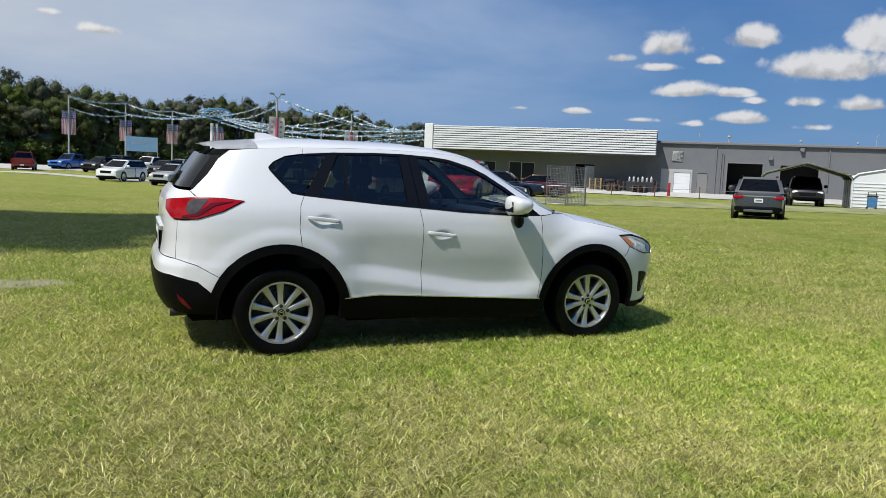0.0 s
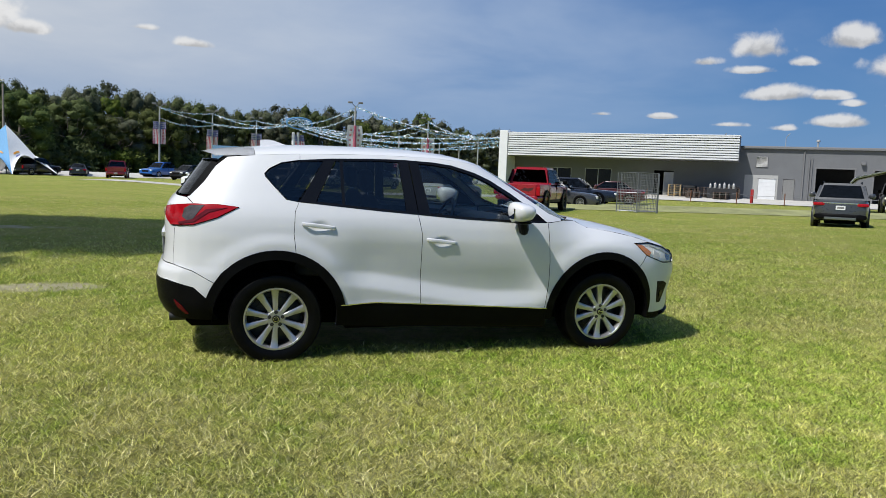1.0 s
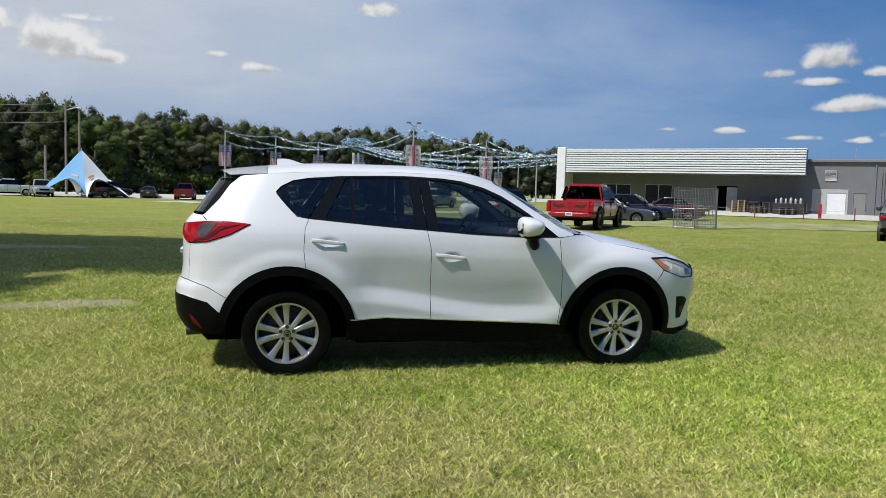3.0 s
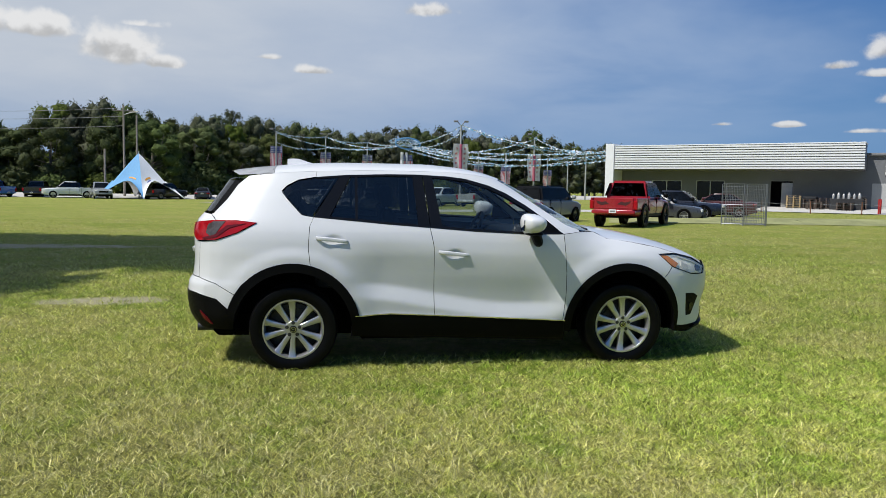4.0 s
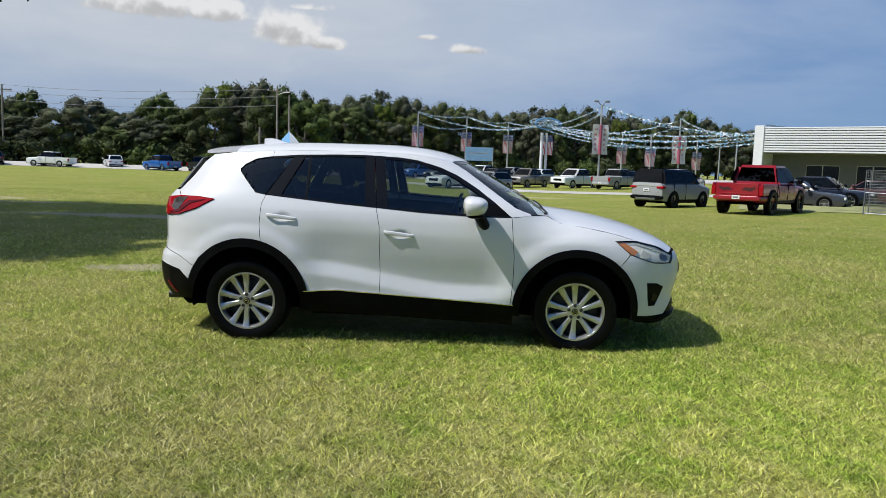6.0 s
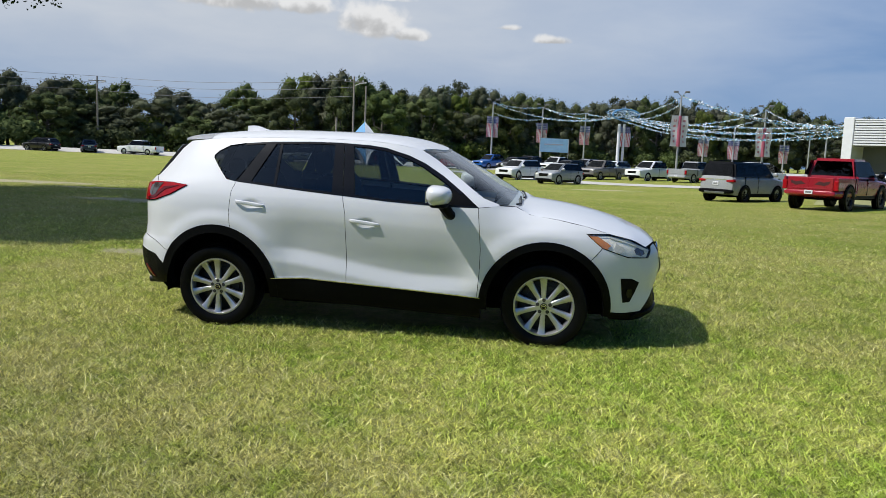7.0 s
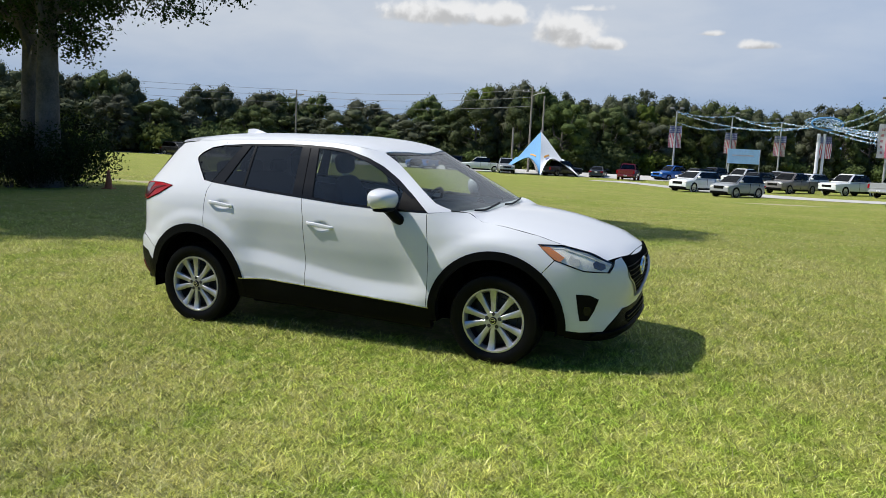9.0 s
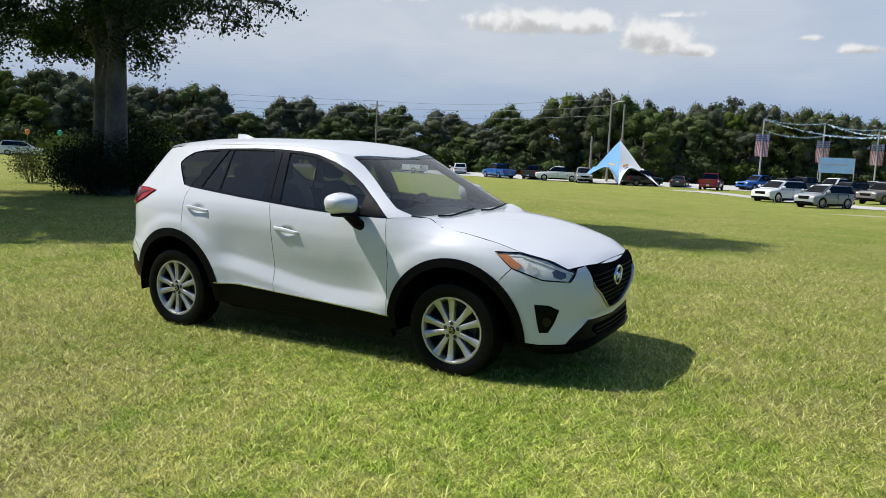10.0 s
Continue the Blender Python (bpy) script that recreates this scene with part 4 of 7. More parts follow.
        fog = put("fog_lamp_housing", [(1.930, 0.588), (2.02, 0.583), (2.078, 0.552), (2.050, 0.470), (2.012, 0.392), (1.958, 0.390), (1.945, 0.470)], [BLACK_PLASTIC] * 2, "black plastic", side=s, off=0.003, rim=0.02, gap=0)
        put("fog_lamp", [(1.985, 0.50), (2.02, 0.50), (2.030, 0.47), (2.02, 0.435), (1.99, 0.43), (1.975, 0.465)], [GLOSS_BLACK, GLOSS_BLACK], parent=fog, side=s, off=0.008, rim=0.01, gap=0)
        put("rear_garnish", [(-1.789, 1.466), (-1.868, 1.357), (-1.966, 1.247), ("back", 0.585, 1.255), ("back", 0.50, 1.495), (-1.765, 1.492)], [BLACK_PLASTIC] * 2, side=s, off=0.001, gap=0)
        put("rear_reflector", [(-2.075, 0.475), (-2.02, 0.43), (-1.975, 0.375), (-1.995, 0.372), (-2.05, 0.42)], [DARK_RED] * 2, "red reflector", side=s, off=0.010, rim=0.012, gap=0)
        put("door_trim", [(-1.20, 1.19), (-0.28, 1.12), (0.75, 1.05), (0.75, 0.55), (-0.80, 0.55), (-1.18, 0.86)], [DASH, DASH], "dark grey inner door trim", side=s, off=-0.075, rim=0.004, gap=0)
        # wheels
        for hub in (-HUB_X, HUB_X):
            wheel_parts(car, pose(hub, s * 0.765, HUB_Z), s, ALLOY)
            liner = bmesh.new()
            rows = []
            for i in range(19):
                a = radians(lerp(-8, 188, i / 18))
                rows.append([liner.verts.new((hub + r * math.cos(a), s * y, HUB_Z + r * math.sin(a))) for r, y in ((0.462, 0.850), (0.470, 0.58), (0.10, 0.56))])
            for r0, r1 in zip(rows, rows[1:]):
                for j in range(2):
                    liner.faces.new((r0[j], r0[j + 1], r1[j + 1], r1[j]))
            part("wheel_liner", liner, UNDER, car)
    # ends
    rb = put("rear_bumper", [("back", 0.0, 0.735), (-2.088, 0.735), (-1.95, 0.70)] + back_arc + [(-1.942, 0.576), (-2.129, 0.616), ("back", 0.3, 0.62), ("back", 0.0, 0.62)], both=True)
    put("rear_cladding", [("back", 0.0, 0.618), ("back", 0.3, 0.618), (-2.129, 0.614), (-1.942, 0.574), (-1.850, 0.497), (-1.80, 0.40), (-1.77, 0.335), (-1.94, 0.325), (-2.09, 0.330), ("back", 0.3, 0.33), ("back", 0.0, 0.33)], [BLACK_PLASTIC] * 2, "black plastic", both=True, off=0.004, rim=0.05)
    tg = put("tailgate", [("back", 0.0, 0.737), (-2.088, 0.737), (-2.086, 0.81), (-2.075, 1.018), ("back", 0.62, 1.022), ("back", 0.49, 1.083), ("back", 0.44, 1.152), (-1.945, 1.189), (-1.988, 1.232), ("back", 0.0, 1.245)], both=True)
    put("rear_window", [("back", 0.0, 1.248), ("back", 0.585, 1.253), ("back", 0.50, 1.495), ("back", 0.0, 1.505)], [TINT, GLOSS_BLACK], "dark tinted glass", both=True, off=-0.003, rim=0.006, gap=0, parent=tg)
    put("number_plate_recess", [("back", 0.0, 0.90), ("back", 0.30, 0.90), ("back", 0.27, 0.745), ("back", 0.0, 0.745)], [UNDER] * 2, both=True, off=0.002, rim=0.01, gap=0, parent=tg)
    put("tailgate_grip", [("back", 0.0, 0.945), ("back", 0.38, 0.940), ("back", 0.34, 0.905), ("back", 0.0, 0.905)], [PAINT_WHITE] * 2, both=True, off=0.022, rim=0.024, gap=0, parent=tg)
    plate = part("number_plate", box(-2.188, -2.182, -0.152, 0.152, 0.75, 0.898, 0.001), WHITE_METAL, tg, "white number plate with blank bars")
    part("plate_bars", box(-2.191, -2.1885, -0.11, 0.11, 0.795, 0.855), GLOSS_BLACK, plate)
    part("rear_badge", lathe([(0.030, -2.176), (0.040, -2.180), (0.046, -2.176)], 28, "x", None), CHROME, tg, m=pose(0, 0, 1.06))
    bm = bmesh.new()
    tube([(-2.00, -0.55, 0.318), (-2.12, -0.55, 0.316)], 0.034, 14, bm, cap=False)
    part("exhaust_tip", bm, DARK_METAL, car)
    put("front_bumper", [(1.777, 0.822), (1.977, 0.752), (2.137, 0.742), ("front", 0.600, 0.830), ("front", 0.521, 0.843), ("front", 0.484, 0.689), ("front", 0.30, 0.575), ("front", 0.14, 0.498), ("front", 0.0, 0.483), ("front", 0.0, 0.430), ("front", 0.473, 0.458), (2.163, 0.384), (2.106, 0.306), (1.95, 0.300)] + nose_arc[::-1], both=True)
    cl = put("front_cladding", [("front", 0.0, 0.428), ("front", 0.473, 0.456), (2.163, 0.382), (2.106, 0.304), (1.95, 0.298), (1.862, 0.305), (1.85, 0.255), (2.02, 0.225), ("front", 0.45, 0.225), ("front", 0.0, 0.225)], [BLACK_PLASTIC] * 2, "black plastic", both=True, off=0.002, rim=0.03)
    put("lower_intake", [("front", 0.0, 0.405), ("front", 0.40, 0.418), ("front", 0.43, 0.385), ("front", 0.36, 0.335), ("front", 0.0, 0.325)], [UNDER] * 2, both=True, off=0.004, rim=0.004, gap=0, parent=cl)
    for z in (0.350, 0.378):
        put("intake_slat", [("front", 0.0, z), ("front", 0.40, z + 0.004), ("front", 0.40, z + 0.012), ("front", 0.0, z + 0.008)], [BLACK_PLASTIC] * 2, both=True, off=0.012, rim=0.02, gap=0, parent=cl)
    put("skid_lip", [("front", 0.0, 0.315), ("front", 0.40, 0.322), (2.06, 0.30), (2.03, 0.275), ("front", 0.40, 0.285), ("front", 0.0, 0.28)], [BLACK_PLASTIC] * 2, both=True, off=0.020, rim=0.03, gap=0, parent=cl)
    gr = put("grille", [("front", 0.0, 0.486), ("front", 0.14, 0.501), ("front", 0.30, 0.578), ("front", 0.480, 0.692), ("front", 0.517, 0.840), ("front", 0.25, 0.846), ("front", 0.0, 0.848)], [UNDER] * 2, "black mesh grille", both=True, off=-0.012, rim=0.03)
    for i in range(7):
        z = 0.55 + 0.036 * i
        half = curve_at(z, [0.49, 0.501, 0.578, 0.692, 0.812], [0.05, 0.14, 0.30, 0.48, 0.51]) - 0.02
        put("grille_slat", [("front", 0.0, z), ("front", half, z), ("front", half, z + 0.006), ("front", 0.0, z + 0.006)], [BLACK_PLASTIC] * 2, both=True, off=-0.007, rim=0.012, gap=0, parent=gr)
    put("grille_wing", [("front", 0.0, 0.480), ("front", 0.145, 0.495), ("front", 0.305, 0.572), ("front", 0.486, 0.688), ("front", 0.500, 0.73), ("front", 0.494, 0.73), ("front", 0.479, 0.696), ("front", 0.299, 0.582), ("front", 0.140, 0.504), ("front", 0.0, 0.489)], [SATIN] * 2, "satin chrome strip", both=True, off=0.010, rim=0.025, gap=0, parent=gr)
    badge = lathe([(0.072, 0.0), (0.076, 0.012), (0.086, 0.012), (0.092, 0.0)], 40, "x")
    for v in badge.verts:
        v.co.z *= 0.82
    for sg in (1, -1):
        tube([(0.008, sg * 0.076, 0.012), (0.010, sg * 0.040, 0.020), (0.010, sg * 0.012, -0.016), (0.010, 0.0, -0.022)], 0.0085, 6, badge)
        tube([(0.008, sg * 0.062, -0.034), (0.010, sg * 0.045, -0.022), (0.010, sg * 0.040, 0.012)], 0.007, 6, badge)
    part("front_badge", badge, CHROME, gr, "", pose(2.262, 0, 0.715, 0, 4))
    # top
    hood = turn_in(top_sheet(1.03, 2.235, 44, hood_edge, lambda x: curve_at(x, HOOD_X, HOOD_Z), 2.6, 0.75, 18, lambda x, f: 0.085 * f * f * f * f + 0.035 * f * f), 0.02)
    part("hood", hood, skin_mats, car)
    roof = turn_in(top_sheet(-1.50, 0.425, 54, roof_edge, lambda x: curve_at(x, ROOF_X, ROOF_Z), 2.8, 0.62, 18, lambda x, f: 0.112 * f * f), 0.012)
    part("roof", roof, [PAINT_WHITE, PAINT_WHITE], car)
    lining = top_sheet(-1.60, 0.25, 20, lambda x: (roof_edge(x)[0] - 0.05, roof_edge(x)[1]), lambda x: curve_at(x, ROOF_X, ROOF_Z), 2.8, 0.62, 8, lambda x, f: 0.08 * f * f, off=-0.045)
    part("headliner", lining, material("headliner", (0.32, 0.31, 0.29), 0.9), car)
    spoiler = top_sheet(-1.504, -1.90, 14, roof_edge, lambda x: curve_at(x, ROOF_X, ROOF_Z), 2.8, 0.62, 18, lambda x, f: -0.11 * f * f * f * f)
    bmesh.ops.solidify(spoiler, geom=spoiler.faces[:], thickness=0.050)
    part("spoiler", spoiler, [PAINT_WHITE, PAINT_WHITE], car)
    put("windscreen", [("front", 0.0, 1.075), ("front", 0.60, 1.088), (0.965, 1.122), (0.845, 1.166), (0.689, 1.272), (0.550, 1.368), (0.434, 1.448), (0.312, 1.520), ("front", 0.40, 1.520), ("front", 0.0, 1.515)], [CLEAR, GLOSS_BLACK], "clear glass", both=True, green=True, off=-0.002, rim=0.006, gap=0)
    put("windscreen_band", [("front", 0.0, 1.514), ("front", 0.40, 1.518), (0.316, 1.518), (0.345, 1.500), ("front", 0.40, 1.500), ("front", 0.0, 1.496)], [GLOSS_BLACK] * 2, both=True, green=True, off=0.0, rim=0.004, gap=0)
    cowl = top_sheet(0.93, 1.10, 6, lambda x: (0.80, 1.085), lambda x: 1.098, 2.5, 0.8, 14, lambda x, f: -0.06 + 0.20 * f * f)
    for v in cowl.verts:
        v.co.x -= 0.03
    part("cowl", cowl, BLACK_PLASTIC, car)
    for sg, x0 in ((1, 0.0), (-1, 0.0)):
        pts = []
        for i in range(9):
            y = lerp(0.05, 0.60, i / 8) if sg > 0 else lerp(-0.62, -0.05, i / 8)
            z = 1.105 + 0.012 * abs(i - 2) * 0.3
            u = u_end(y, z, True, True)
            px, py, pz = suv_point(u, z, True)
            pts.append((px + 0.014, math.copysign(py, y), pz + 0.004))
        wiper = tube(pts, 0.008, 6)
        part("wiper", wiper, BLACK_PLASTIC, car)
    fin = bmesh.new()
    rows = []
    for i in range(12):
        f = i / 11
        x = lerp(-1.43, -1.19, f)
        zb = curve_at(x, ROOF_X, ROOF_Z) - 0.006
        h = 0.052 * (1 - smooth(0.1, 1.0, f) ** 1.4) + 0.004
        x2 = x + (0.03 if i == 0 else 0)
        hw = 0.030 * math.sin(math.pi * (0.12 + 0.80 * f)) ** 0.7
        rows.append([fin.verts.new((x, sy * hw * k, zb + h * t)) for sy, k, t in ((-1, 1, 0), (-1, 0.45, 0.6), (-1, 0.18, 0.97), (1, 0.18, 0.97), (1, 0.45, 0.6), (1, 1, 0))])
    for r0, r1 in zip(rows, rows[1:]):
        for j in range(5):
            fin.faces.new((r0[j], r0[j + 1], r1[j + 1], r1[j]))
    fin.faces.new(rows[0])
    fin.faces.new(rows[-1])
    part("roof_fin", fin, PAINT_WHITE, car)
    # underside and inside
    under = box(-2.00, 2.05, -0.60, 0.60, 0.24, 0.46, 0.04)
    box(1.00, 2.02, -0.60, 0.60, 0.44, 0.84, 0.04, under)
    box(-2.05, -1.20, -0.58, 0.58, 0.44, 0.86, 0.04, under)
    box(-0.84, 0.84, -0.80, 0.80, 0.24, 0.46, 0.03, under)
    part("underbody", under, UNDER, car)
    part("engine_mask", box(0.80, 1.05, -0.74, 0.74, 0.45, 1.06, 0.02), UNDER, car)
    dash = rounded_block(0.66, 0.0, 0.975, 0.30, 0.74, 0.105, 4.0, 12, 28, lambda p: Vector((p.x, p.y, p.z * (1 - 0.25 * p.x))))
    rounded_block(0.46, 0.36, 1.065, 0.12, 0.20, 0.04, 3.0, 8, 16, None, dash)
    part("dashboard", dash, DASH, car)
    ring = bmesh.new()
    n = 28
    loop = [Vector((0.0, 0.185 * math.cos(2 * math.pi * i / n), 0.185 * math.sin(2 * math.pi * i / n))) for i in range(n)]
    loop.append(loop[0])
    tube(loop, 0.015, 8, ring, cap=False)
    box(-0.02, 0.02, -0.06, 0.06, -0.05, 0.05, 0.015, ring)
    for y0, y1, z0, z1 in ((0.05, 0.18, -0.016, 0.016), (-0.18, -0.05, -0.016, 0.016), (-0.016, 0.016, -0.18, -0.05)):
        box(-0.008, 0.008, y0, y1, z0, z1, 0.003, ring)
    part("steering_wheel", ring, DASH, car, "", pose(0.30, 0.37, 1.020, 0, 24, 0))
    for y in (-0.37, 0.37):
        seat = rounded_block(-0.18, y, 0.665, 0.27, 0.25, 0.085, 3.5, 10, 20)
        st = part("front_seat", seat, SEAT_CLOTH, car, "dark cloth seat")
        back = rounded_block(0, 0, 0.30, 0.075, 0.25, 0.33, 3.2, 14, 20, lambda p: Vector((p.x - 0.25 * p.z, p.y * (1 - 0.16 * max(0, p.z)), p.z)))
        part("backrest", back, SEAT_CLOTH, st, "", pose(-0.42, y, 0.66, 0, -14))
        head = rounded_block(0, 0, 0, 0.055, 0.135, 0.095, 3.0, 10, 18)
        part("headrest", head, SEAT_CLOTH, st, "", pose(-0.60, y, 1.375, 0, -8))
        posts = tube([(-0.585, y - 0.05, 1.22), (-0.60, y - 0.05, 1.32)], 0.007, 6)
        tube([(-0.585, y + 0.05, 1.22), (-0.60, y + 0.05, 1.32)], 0.007, 6, posts)
        part("headrest_posts", posts, CHROME, st)
    bench = rounded_block(-0.98, 0, 0.69, 0.26, 0.66, 0.085, 4.0, 10, 28)
    bn = part("rear_seat", bench, SEAT_CLOTH, car, "dark cloth bench seat")
    part("backrest", rounded_block(0, 0, 0.26, 0.07, 0.63, 0.30, 4.0, 12, 28), SEAT_CLOTH, bn, "", pose(-1.22, 0, 0.74, 0, -16))
    for y in (-0.40, 0.0, 0.40):
        part("headrest", rounded_block(-1.37, y, 1.325, 0.045, 0.12, 0.065, 3.0, 8, 16), SEAT_CLOTH, bn)
    part("inner_mirror", rounded_block(0.30, 0.02, 1.435, 0.018, 0.115, 0.030, 3.0, 8, 16), GLOSS_BLACK, car)
    part("load_floor", box(-2.0, -1.30, -0.66, 0.66, 0.86, 0.90, 0.01), SEAT_CLOTH, car)
    return car


SUV_PLACE = Matrix(((0.999975, -0.000236, -0.00711, 2.4686), (-0.000012, 0.999392, -0.034873, 6.6099), (0.007114, 0.034872, 0.999366, 0.2313), (0, 0, 0, 1)))
make_suv(SUV_PLACE)

# ---- the workshop building ----
FACE_A = Vector((29.9, 72.3))
FACE_TURN = -40.07
FACE = pose(FACE_A.x, FACE_A.y, 0.40, 0, 0, FACE_TURN)     # x along the front, -y towards the lawn


def wall_with_holes(x0, x1, z0, z1, y0, y1, holes):
    """A wall slab with openings cut right through it; holes are (x0, x1, z0, z1)."""
    bm = bmesh.new()
    xs = sorted({x0, x1, *[h[0] for h in holes], *[h[1] for h in holes]})
    zs = sorted({z0, z1, *[h[2] for h in holes], *[h[3] for h in holes]})
    grid = {}

    def v(i, k, y):
        if (i, k, y) not in grid:
            grid[i, k, y] = bm.verts.new((xs[i], y, zs[k]))
        return grid[i, k, y]

    def solid(i, k):
        if not (0 <= i < len(xs) - 1 and 0 <= k < len(zs) - 1):
            return False
        return not any(h[0] <= xs[i] and xs[i + 1] <= h[1] and h[2] <= zs[k] and zs[k + 1] <= h[3] for h in holes)

    for i in range(len(xs) - 1):
        for k in range(len(zs) - 1):
            if not solid(i, k):
                continue
            for y in (y0, y1):
                bm.faces.new((v(i, k, y), v(i + 1, k, y), v(i + 1, k + 1, y), v(i, k + 1, y)))
            for di, dk, a, b in ((-1, 0, (i, k), (i, k + 1)), (1, 0, (i + 1, k), (i + 1, k + 1)), (0, -1, (i, k), (i + 1, k)), (0, 1, (i, k + 1), (i + 1, k + 1))):
                if not solid(i + di, k + dk):
                    bm.faces.new((v(*a, y0), v(*b, y0), v(*b, y1), v(*a, y1)))
    return bm


def make_building():
    b = empty("workshop_building", FACE, "long low grey workshop with a ribbed white fascia", "building")
    windows = [(2.70, 5.52, 1.05, 2.48), (6.86, 9.40, 0.62, 2.50)]
    openings = windows + [(13.35, 15.15, 0.0, 2.50), (22.40, 23.85, 0.0, 2.05), (24.42, 25.36, 0.0, 2.06), (26.98, 29.92, 0.0, 3.06), (31.4, 34.5, 0.0, 3.02), (43.0, 46.2, 0.0, 3.0)]
    part("wall", wall_with_holes(-0.6, 52, -0.4, 4.72, 0, 0.22, openings), WALL_GREY, b, "painted grey metal wall", soft=False)
    side = box(-0.6, -0.4, 0.22, 24, -0.4, 4.72)
    box(51.8, 52, 0.22, 24, -0.4, 4.72, bm=side)
    box(-0.4, 51.8, 23.8, 24, -0.4, 4.72, bm=side)
    part("side_wall", side, WALL_GREY, b, soft=False)
    part("roof", box(-0.8, 52.2, -0.12, 24.2, 4.72, 4.90, 0.02), GREY_TRIM, b, "dark metal roof edge")
    part("gutter", box(20.9, 52.2, -0.26, -0.12, 4.66, 4.86, 0.03), GREY_TRIM, b)
    # fascia of ribbed white metal; its backing is grey to deepen the grooves' shade
    fz0, fz1, depth = 3.47, 5.60, 2.4
    fas = box(-0.2, 20.75, -depth + 0.05, -0.15, fz0, fz1)
    f = part("fascia", fas, GREY_TRIM, b, "white ribbed metal fascia", soft=False)
    ribs = 10
    rib_me = None
    for i in range(ribs):
        z = fz0 + (fz1 - fz0) * (i + 0.5) / ribs
        h = (fz1 - fz0) / ribs
        if rib_me is None:
            rib = bmesh.new()
            prof = [(0.0, -0.27), (-0.16, -0.22), (-0.16, 0.14), (0.0, 0.25)]
            a = [rib.verts.new((0, y, zz * h * 1.5)) for y, zz in prof]
            c = [rib.verts.new((20.95, y, zz * h * 1.5)) for y, zz in prof]
            for j in range(3):
                rib.faces.new((a[j], a[j + 1], c[j + 1], c[j]))
            rib.faces.new(a)
            rib.faces.new(c)
            rib_me = finish(rib, "rib", WHITE_METAL, False)
        part("rib", rib_me, None, f, m=pose(-0.2, -depth + 0.05, z))
    part("fascia_cap", box(-0.25, 20.8, -depth - 0.08, -0.10, fz1, fz1 + 0.09, 0.02), WHITE_METAL, b)
    part("fascia_soffit", box(-0.2, 20.75, -depth + 0.06, -0.02, fz0 - 0.06, fz0 - 0.004), GREY_TRIM, b)
    part("end_pier", box(-1.12, -0.28, -depth - 0.12, 0.5, -0.4, 5.86, 0.03), WHITE_METAL, b, "white end pier")
    # windows and doors
    for x0, x1, z0, z1 in windows:
        wn = part("window", box(x0 + 0.04, x1 - 0.04, 0.10, 0.115, z0 + 0.04, z1 - 0.04), GLOSS_BLACK, b, "dark shop window")
        fr = box(x0, x1, 0.02, 0.14, z0, z0 + 0.05)
        box(x0, x1, 0.02, 0.14, z1 - 0.05, z1, bm=fr)
        box(x0, x0 + 0.05, 0.02, 0.14, z0, z1, bm=fr)
        box(x1 - 0.05, x1, 0.02, 0.14, z0, z1, bm=fr)
        box((x0 + x1) / 2 - 0.035, (x0 + x1) / 2 + 0.035, 0.02, 0.14, z0, z1, bm=fr)
        part("window_frame", fr, POLE_METAL, wn, soft=False)
    room = box(-0.3, 51.7, 4.0, 4.1, -0.3, 4.6)
    part("inner_wall", room, DARK_OPEN, b)
    part("inner_floor", box(-0.3, 51.7, 0.23, 4.0, -0.35, -0.02), CONCRETE, b)
    dr = part("open_door", box(0, 0.06, -0.95, 0, 0.02, 2.35, 0.01), POLE_METAL, b, "grey door leaf standing open", pose(15.12, -0.04, 0, 0, 0, -58))
    part("door_frame", wall_with_holes(13.27, 15.23, 0, 2.58, -0.03, 0.05, [(13.36, 15.14, 0.0, 2.49)]), GREY_TRIM, b, soft=False)
    part("white_door", box(22.42, 23.83, 0.03, 0.09, 0.0, 2.03), WHITE_METAL, b, "white roll-up door")
    for i in range(6):
        part("door_section", box(22.42, 23.83, 0.018, 0.031, 0.02 + 0.34 * i, 0.33 + 0.34 * i, 0.004), WHITE_METAL, b)
    part("pale_surround", wall_with_holes(21.25, 24.0, 0, 2.36, -0.02, 0.012, [(22.40, 23.85, 0.0, 2.05)]), material("pale_grey_paint", (0.36, 0.36, 0.35), 0.7, vary=0.06), b, soft=False)
    part("grey_door", box(24.44, 25.34, 0.02, 0.08, 0.0, 2.04, 0.01), material("door_grey", (0.19, 0.19, 0.185), 0.5), b, "grey steel door")
    part("door_frame", wall_with_holes(24.36, 25.42, 0, 2.12, -0.02, 0.10, [(24.42, 25.36, 0.0, 2.06)]), GREY_TRIM, b, soft=False)
    for x0, x1, z1 in ((26.98, 29.92, 3.06), (31.4, 34.5, 3.02), (43.0, 46.2, 3.0)):
        part("bay_frame", wall_with_holes(x0 - 0.12, x1 + 0.12, 0, z1 + 0.12, -0.03, 0.03, [(x0, x1, 0.0, z1)]), GREY_TRIM, b, soft=False)
    for i in range(3):
        part("shelf_stack", box(27.4 + 0.8 * i, 28.0 + 0.8 * i, 2.2, 2.8, 0.0 - 0.02, 1.2 + 0.3 * (i % 2), 0.03), DARK_METAL, b)
    vent = part("louvre", box(22.12, 23.10, -0.05, 0.0, 3.02, 4.02), GREY_TRIM, b, "louvred wall vent")
    sl = finish(box(0, 0.90, -0.05, 0.01, 0, 0.02), "slat", POLE_METAL, False)
    for i in range(10):
        part("slat", sl, None, vent, m=pose(22.16, -0.055, 3.07 + 0.093 * i, -30))
    for x, z0, z1, r in ((25.98, 0.0, 4.55, 0.055), (26.42, 0.0, 3.9, 0.045), (26.62, 0.0, 3.85, 0.045), (35.25, 0.9, 4.7, 0.06)):
        part("conduit", tube([(x, -0.07, z0), (x, -0.07, z1)], r, 8), GREY_TRIM, b)
